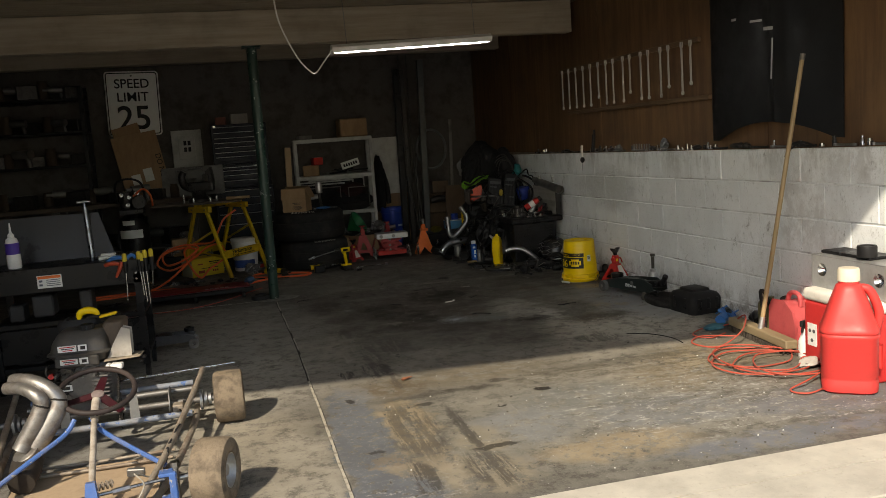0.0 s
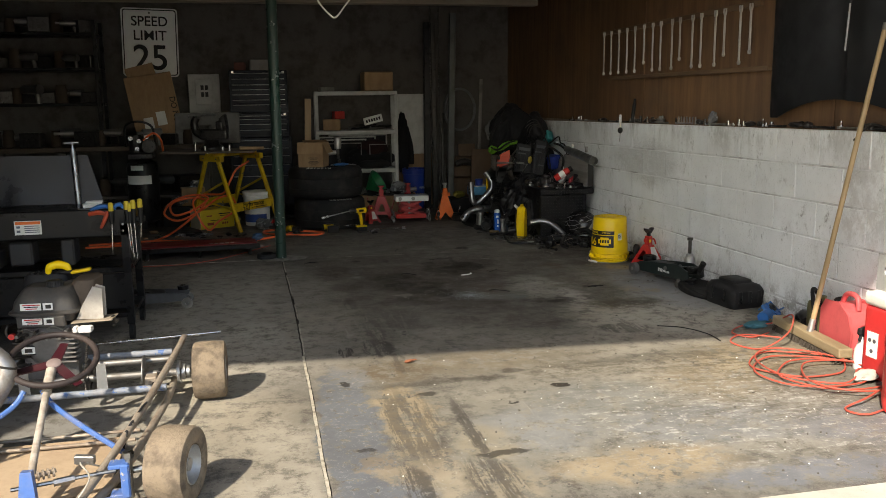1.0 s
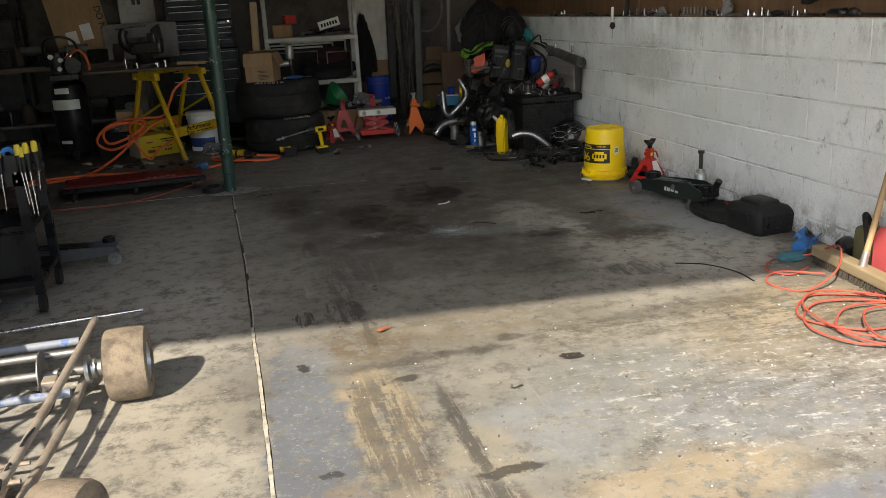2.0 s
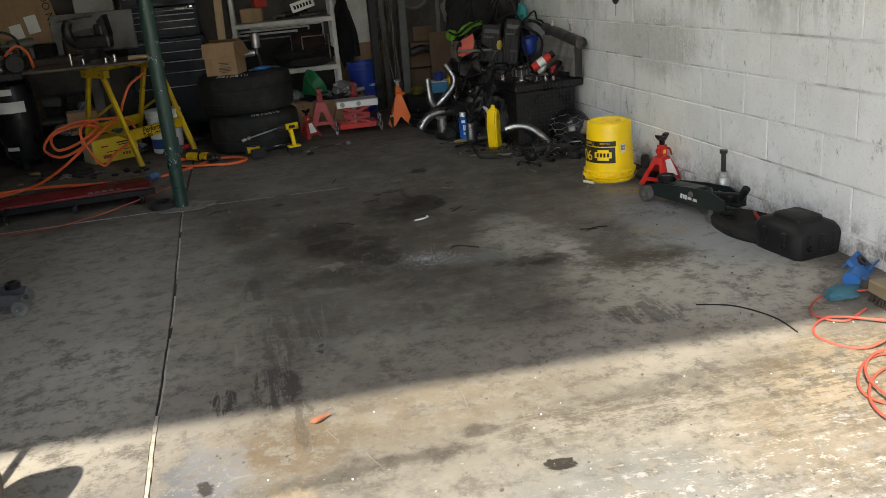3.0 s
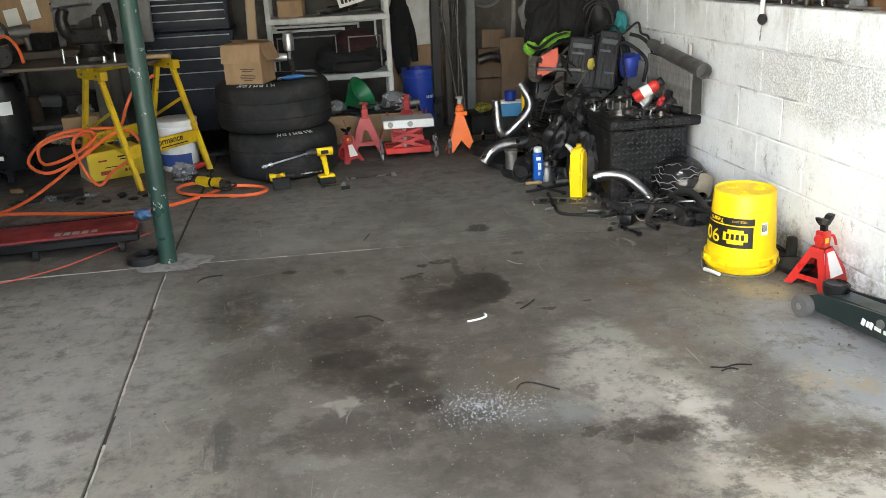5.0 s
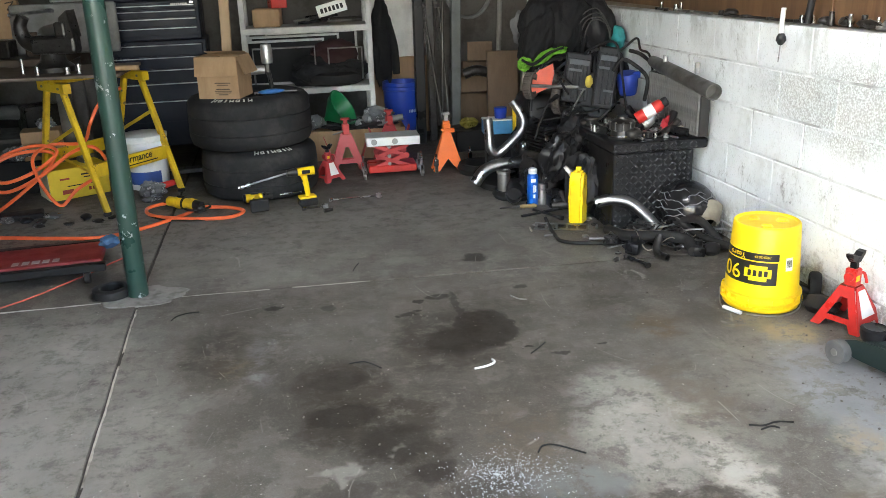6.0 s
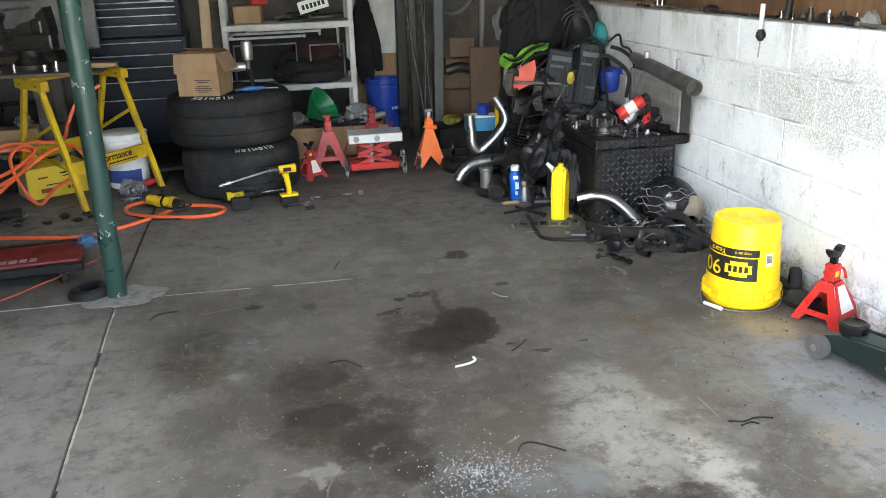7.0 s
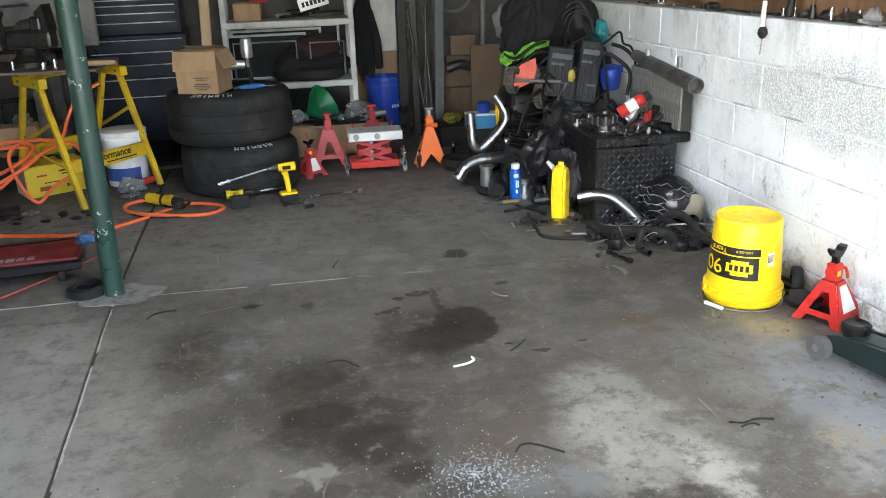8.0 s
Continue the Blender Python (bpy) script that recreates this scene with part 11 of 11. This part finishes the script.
def left_bench():
    t = thing("workbench", (-3.0, 10.95, 0), "dark cluttered wooden workbench along the back", "workbench")
    bm = nb()
    box(bm, (0, 0, 0.83), (2.3, 0.62, 0.05), 0.006)
    part("top", bm, timber("bench_top", (0.12, 0.09, 0.065), (0.09, 0.065, 0.045), (0.1, 1, 1), 0.7, 0.5), t)
    for x in (-1.1, -0.35, 0.4, 1.1):
        for y in (-0.26, 0.26):
            bm = nb()
            box(bm, (x, y, 0.40), (0.08, 0.08, 0.80), 0.004)
            part("leg", bm, M_BACK, t)
    bm = nb()
    box(bm, (0, 0, 0.30), (2.2, 0.5, 0.03), 0.004)
    part("low_shelf", bm, M_BACK, t)
    cb = thing("cardboard_box", (-2.42, 10.98, 0.892), "large brown carton tilted on the bench", "cardboard box", turn=8)
    bm = nb()
    box(bm, (0, 0, 0.36), (0.50, 0.12, 0.72), 0.004, pose(0, 0, 0, -8, -9, 0))
    part("carton_body", bm, CARD, cb)
    face = pose(0, -0.02, 0.40, -8, -9, 0)
    for x, z, w, h in ((-0.10, -0.20, 0.10, 0.12), (0.04, -0.17, 0.10, 0.15)):
        bm = nb()
        box(bm, (0, 0, 0), (w, 0.002, h))
        part("paper_label", bm, PAPER, cb, "white paper label", m=Matrix.Translation((0, -0.002, 0)) @ pose(0, 0, 0.40, -8, -9, 0) @ Matrix.Translation((x, -0.062, z)))
    words("lettering", "DO NO", 0.085, finish("carton_black", (0.05, 0.04, 0.03), 0.8), cb, pose(0, 0, 0.40, -8, -9, 0) @ Matrix.Translation((0.195, -0.0625, -0.10)) @ pose(0, 0, 0, 90, 0, 0) @ pose(0, 0, 0, 0, 0, -90))
    flap = nb()
    box(flap, (0, 0, 0.08), (0.30, 0.006, 0.16), 0.001, pose(0, 0, 0, 6, -14, 0))
    part("raised_flap", flap, CARD, cb, "raised brown flap", m=pose(-0.12, 0.02, 0.66))
    # electric box
    eb = thing("electric_panel", (-1.92, 11.70, 1.18), "grey metal electric panel on the back wall", "electric panel")
    bm = nb()
    box(bm, (0, 0, 0.23), (0.36, 0.09, 0.46), 0.006)
    part("casing", bm, GREY_PAINT, eb)
    bm = nb()
    box(bm, (0, -0.05, 0.25), (0.20, 0.012, 0.30), 0.004)
    dr = part("door", bm, GREY_PAINT, eb)
    bm = nb()
    for i in range(4):
        box(bm, (-0.02 + (i % 2) * 0.05, -0.058, 0.30 - (i // 2) * 0.08), (0.035, 0.006, 0.055), 0.002)
    part("breaker", bm, BLACK_MAT, dr)
    bm = nb()
    box(bm, (0, 0, 0.17), (0.70, 0.05, 0.34), 0.01)
    single("grey_sheet", bm, finish("pale_grey_plastic", (0.22, 0.22, 0.215), 0.6, dirt=0.5), "pale grey plastic sheet behind the vice", "plastic sheet", m=pose(-1.86, 10.9, 0.857, -8), smooth=False)
    random.seed(23)
    cols = (DARK_METAL, BLACK_MAT, DULL_STEEL, finish("dull_red_box", (0.07, 0.015, 0.012), 0.5), finish("dull_blue_box", (0.02, 0.03, 0.06), 0.5), finish("brown_dusty_box", (0.07, 0.05, 0.035), 0.8), finish("dim_grey_box", (0.05, 0.05, 0.05), 0.6), BLACK)
    names = (("parts_box", "box", "small parts box in the clutter"), ("jar", "jar", "round jar in the clutter"), ("power_tool", "power tool", "dark power tool in the clutter"))

    def junk(x, y, z, s, i):
        k = i % 3
        bm = nb()
        if k == 0:
            box(bm, (0, 0, 0.06 * s), (0.16 * s, 0.12 * s, 0.12 * s), 0.008)
            box(bm, (0, -0.061 * s, 0.05 * s), (0.07 * s, 0.004, 0.03 * s), 0.001)
        elif k == 1:
            lathe(bm, [(0, 0), (0.05 * s, 0), (0.052 * s, 0.01), (0.05 * s, 0.12 * s), (0.04 * s, 0.14 * s), (0.042 * s, 0.16 * s), (0, 0.16 * s)], 18)
        else:
            rod(bm, (-0.09 * s, 0, 0.11 * s), (0.08 * s, 0, 0.11 * s), 0.035 * s, 0.04 * s, 14)
            tube(bm, [(0.04 * s, 0, 0.10 * s), (0.055 * s, 0, 0.04 * s), (0.06 * s, 0, 0.0)], 0.022 * s, 10)
            rod(bm, (-0.09 * s, 0, 0.11 * s), (-0.14 * s, 0, 0.11 * s), 0.015 * s, seg=10)
        nm, ct, lab = names[k]
        single(nm, bm, cols[(i * 5 + i // 3) % len(cols)], lab, ct, "workshop clutter", m=pose(x, y, z, 0, 0, random.uniform(-40, 40)), smooth=k > 0)

    n = 0
    for i in range(16):
        junk(-4.05 + i * 0.15 + random.uniform(-0.04, 0.04), 10.80 + random.uniform(-0.12, 0.2), 0.857, random.uniform(0.8, 1.5), n)
        n += 1
    for i in range(12):
        junk(-4.0 + i * 0.17, 10.85 + random.uniform(-0.1, 0.1), 0.317, random.uniform(1.0, 1.8), n)
        n += 1
    # steel rack on the left
    r = thing("storage_rack", (-3.70, 11.25, 0), "dark steel storage rack full of tools", "storage rack")
    for x in (-0.70, 0.70):
        for y in (-0.2, 0.2):
            bm = nb()
            extrude_shape(bm, [(-0.02, 0.0), (0.02, 0.0), (0.02, 2.2), (-0.02, 2.2)], 0.04, pose(x, y, 0))
            part("upright", bm, BLACK, r)
    for z in (1.30, 1.68, 2.05):
        bm = nb()
        box(bm, (0, 0, z), (1.42, 0.44, 0.03), 0.004)
        part("shelf", bm, BLACK, r)
    for z in (1.315, 1.695, 2.065):
        for i in range(9):
            junk(-4.3 + i * 0.15 + random.uniform(-0.02, 0.02), 11.12 + random.uniform(-0.05, 0.1), z, random.uniform(0.9, 1.4), n)
            n += 1
    # things on the floor under the bench
    bx = nb()
    box(bx, (0, 0, 0.095), (0.24, 0.18, 0.19), 0.003)
    single("cardboard_box", bx, CARD, "small brown carton under the bench", "cardboard box", m=pose(-2.03, 10.47, 0.22, 0, 0, 8), smooth=False)
    bx = nb()
    box(bx, (0, 0, 0.11), (0.42, 0.30, 0.22), 0.01)
    single("tool_box", bx, BLACK_MAT, "low black tool box under the bench", "tool box", m=pose(-2.12, 10.52, 0, 0, 0, -4), smooth=False)
    for i, (x, y, z, s) in enumerate(((-2.00, 10.50, 0.405, 0.07), (-2.16, 10.30, 0.24, 0.09), (-1.98, 10.34, 0.24, 0.07), (-1.62, 10.42, 0.0, 0.08), (-1.30, 9.98, 0.0, 0.10), (-1.75, 10.28, 0.20, 0.05))):
        bm = nb()
        crumple(bm, (0, 0, s * 0.55), (s, s * 0.7, s * 0.6), 0.5, 30 + i, 4)
        single("plastic_bag", bm, PLASTIC_BAG, "crumpled pale plastic bag under the sawhorses", "bag", "plastic bags", m=pose(x, y, z))
    bm = nb()
    rod(bm, (0, 0, 0.03), (0.12, 0.05, 0.05), 0.024, 0.02, 12)
    single("red_bottle", bm, RED, "small red bottle on the floor", "bottle", m=pose(-1.28, 10.15, 0.0))
    random.seed(55)
    for i in range(26):
        bm = nb()
        s = random.uniform(0.012, 0.04)
        blob(bm, (0, 0, s * 0.4), (s * 1.6, s, s * 0.5), 0.5, i, 2)
        single("floor_scrap", bm, random.choice((BLACK_MAT, DARK_METAL, CARD, PLASTIC_BAG, DARK_METAL)), "small dark scrap on the dirty floor", "scrap", "scraps under the sawhorses", m=pose(random.uniform(-2.5, -1.3), random.uniform(9.5, 10.0), 0, 0, 0, random.uniform(0, 360)))
    bm = nb()
    box(bm, (0, 0, 0.02), (0.34, 0.12, 0.035), 0.008)
    single("dark_tray", bm, BLACK_MAT, "flat dark tray on the floor by the hoses", "tray", m=pose(-2.08, 9.72, 0, 0, 0, 12), smooth=False)


left_bench()


# ---- small scraps on the open floor ----
def floor_scraps():
    wires = (
        ((-0.99, 7.87), (-0.97, 7.91), (-0.93, 7.93), (-0.88, 7.93)), ((-0.185, 8.25), (-0.17, 8.30), (-0.148, 8.35)), ((-0.30, 7.27), (-0.24, 7.27), (-0.188, 7.205)),
        ((0.374, 7.178), (0.41, 7.21), (0.453, 7.255)), ((0.197, 6.535), (0.22, 6.565), (0.26, 6.56), (0.333, 6.495)), ((0.878, 6.52), (0.92, 6.505), (0.97, 6.515), (1.02, 6.50)),
        ((0.90, 5.42), (1.02, 5.35), (1.09, 5.20), (1.088, 5.055)), ((0.90, 6.485), (0.94, 6.495), (0.96, 6.48)),
    )
    for pts in wires:
        bm = nb()
        tube(bm, [(x, y, 0.0035) for x, y in pts], 0.003, 6)
        single("wire_scrap", bm, RUBBER, "thin dark wire scrap on the floor", "wire", "wire scraps")
    bm = nb()
    tube(bm, [(0.14, 7.11, 0.004), (0.19, 7.12, 0.004), (0.222, 7.14, 0.005), (0.22, 7.165, 0.004)], 0.004, 8)
    single("zip_tie", bm, WHITE, "small white plastic piece on the floor", "plastic scrap")
    bm = nb()
    tube(bm, [(0.455, 7.747, 0.003), (0.48, 7.70, 0.003), (0.51, 7.685, 0.003)], 0.003, 6)
    single("wire_scrap", bm, DULL_STEEL, "thin pale wire scrap on the floor", "wire", "wire scraps")
    bm = nb()
    blob(bm, (0, 0, 0.008), (0.026, 0.014, 0.006), 0.9, 3, 3)
    single("dry_leaf", bm, finish("orange_leaf", (0.27, 0.10, 0.05), 0.8, dirt=0.5), "small dry orange leaf on the floor", "leaf", m=pose(-0.61, 5.10, 0.001, 0, 0, 30))
    random.seed(88)
    bm = nb()
    for i in range(420):
        a, r = random.uniform(0, math.tau), abs(random.gauss(0, 0.11))
        s = random.uniform(0.0010, 0.0028)
        box(bm, (0.05 + r * 1.1 * math.cos(a), 6.46 + r * 0.9 * math.sin(a), s * 0.5), (s, s * random.uniform(0.6, 1.4), s), 0, pose(0, 0, 0, random.uniform(-30, 30), random.uniform(-30, 30), random.uniform(0, 90)))
    single("broken_glass", bm, finish("glass_grit", (0.48, 0.51, 0.53), 0.15), "scatter of pale broken glass grit on the floor", "glass grit", "", "stuff", smooth=False)
    bm = nb()
    for i in range(420):
        x, y = random.uniform(-1.0, 1.6), random.uniform(3.45, 7.9)
        s = random.uniform(0.002, 0.007)
        box(bm, (x, y, s * 0.4), (s * random.uniform(0.8, 2), s, s * 0.8), 0, pose(0, 0, 0, 0, random.uniform(-20, 20), random.uniform(0, 90)))
    single("floor_grit", bm, finish("dark_grit", (0.12, 0.11, 0.095), 0.9), "dark grit and crumbs scattered on the slab", "grit", "", "stuff", smooth=False)
    bm = nb()
    for i in range(60):
        x, y = random.uniform(-0.9, 1.5), random.uniform(3.45, 5.2)
        s = random.uniform(0.002, 0.005)
        box(bm, (x, y, s * 0.3), (s * random.uniform(0.8, 1.6), s, s * 0.6), 0, pose(0, 0, 0, 0, 0, random.uniform(0, 90)))
    single("paint_flakes", bm, PAPER, "white paint flakes scattered on the slab", "flakes", "", "stuff", smooth=False)


floor_scraps()
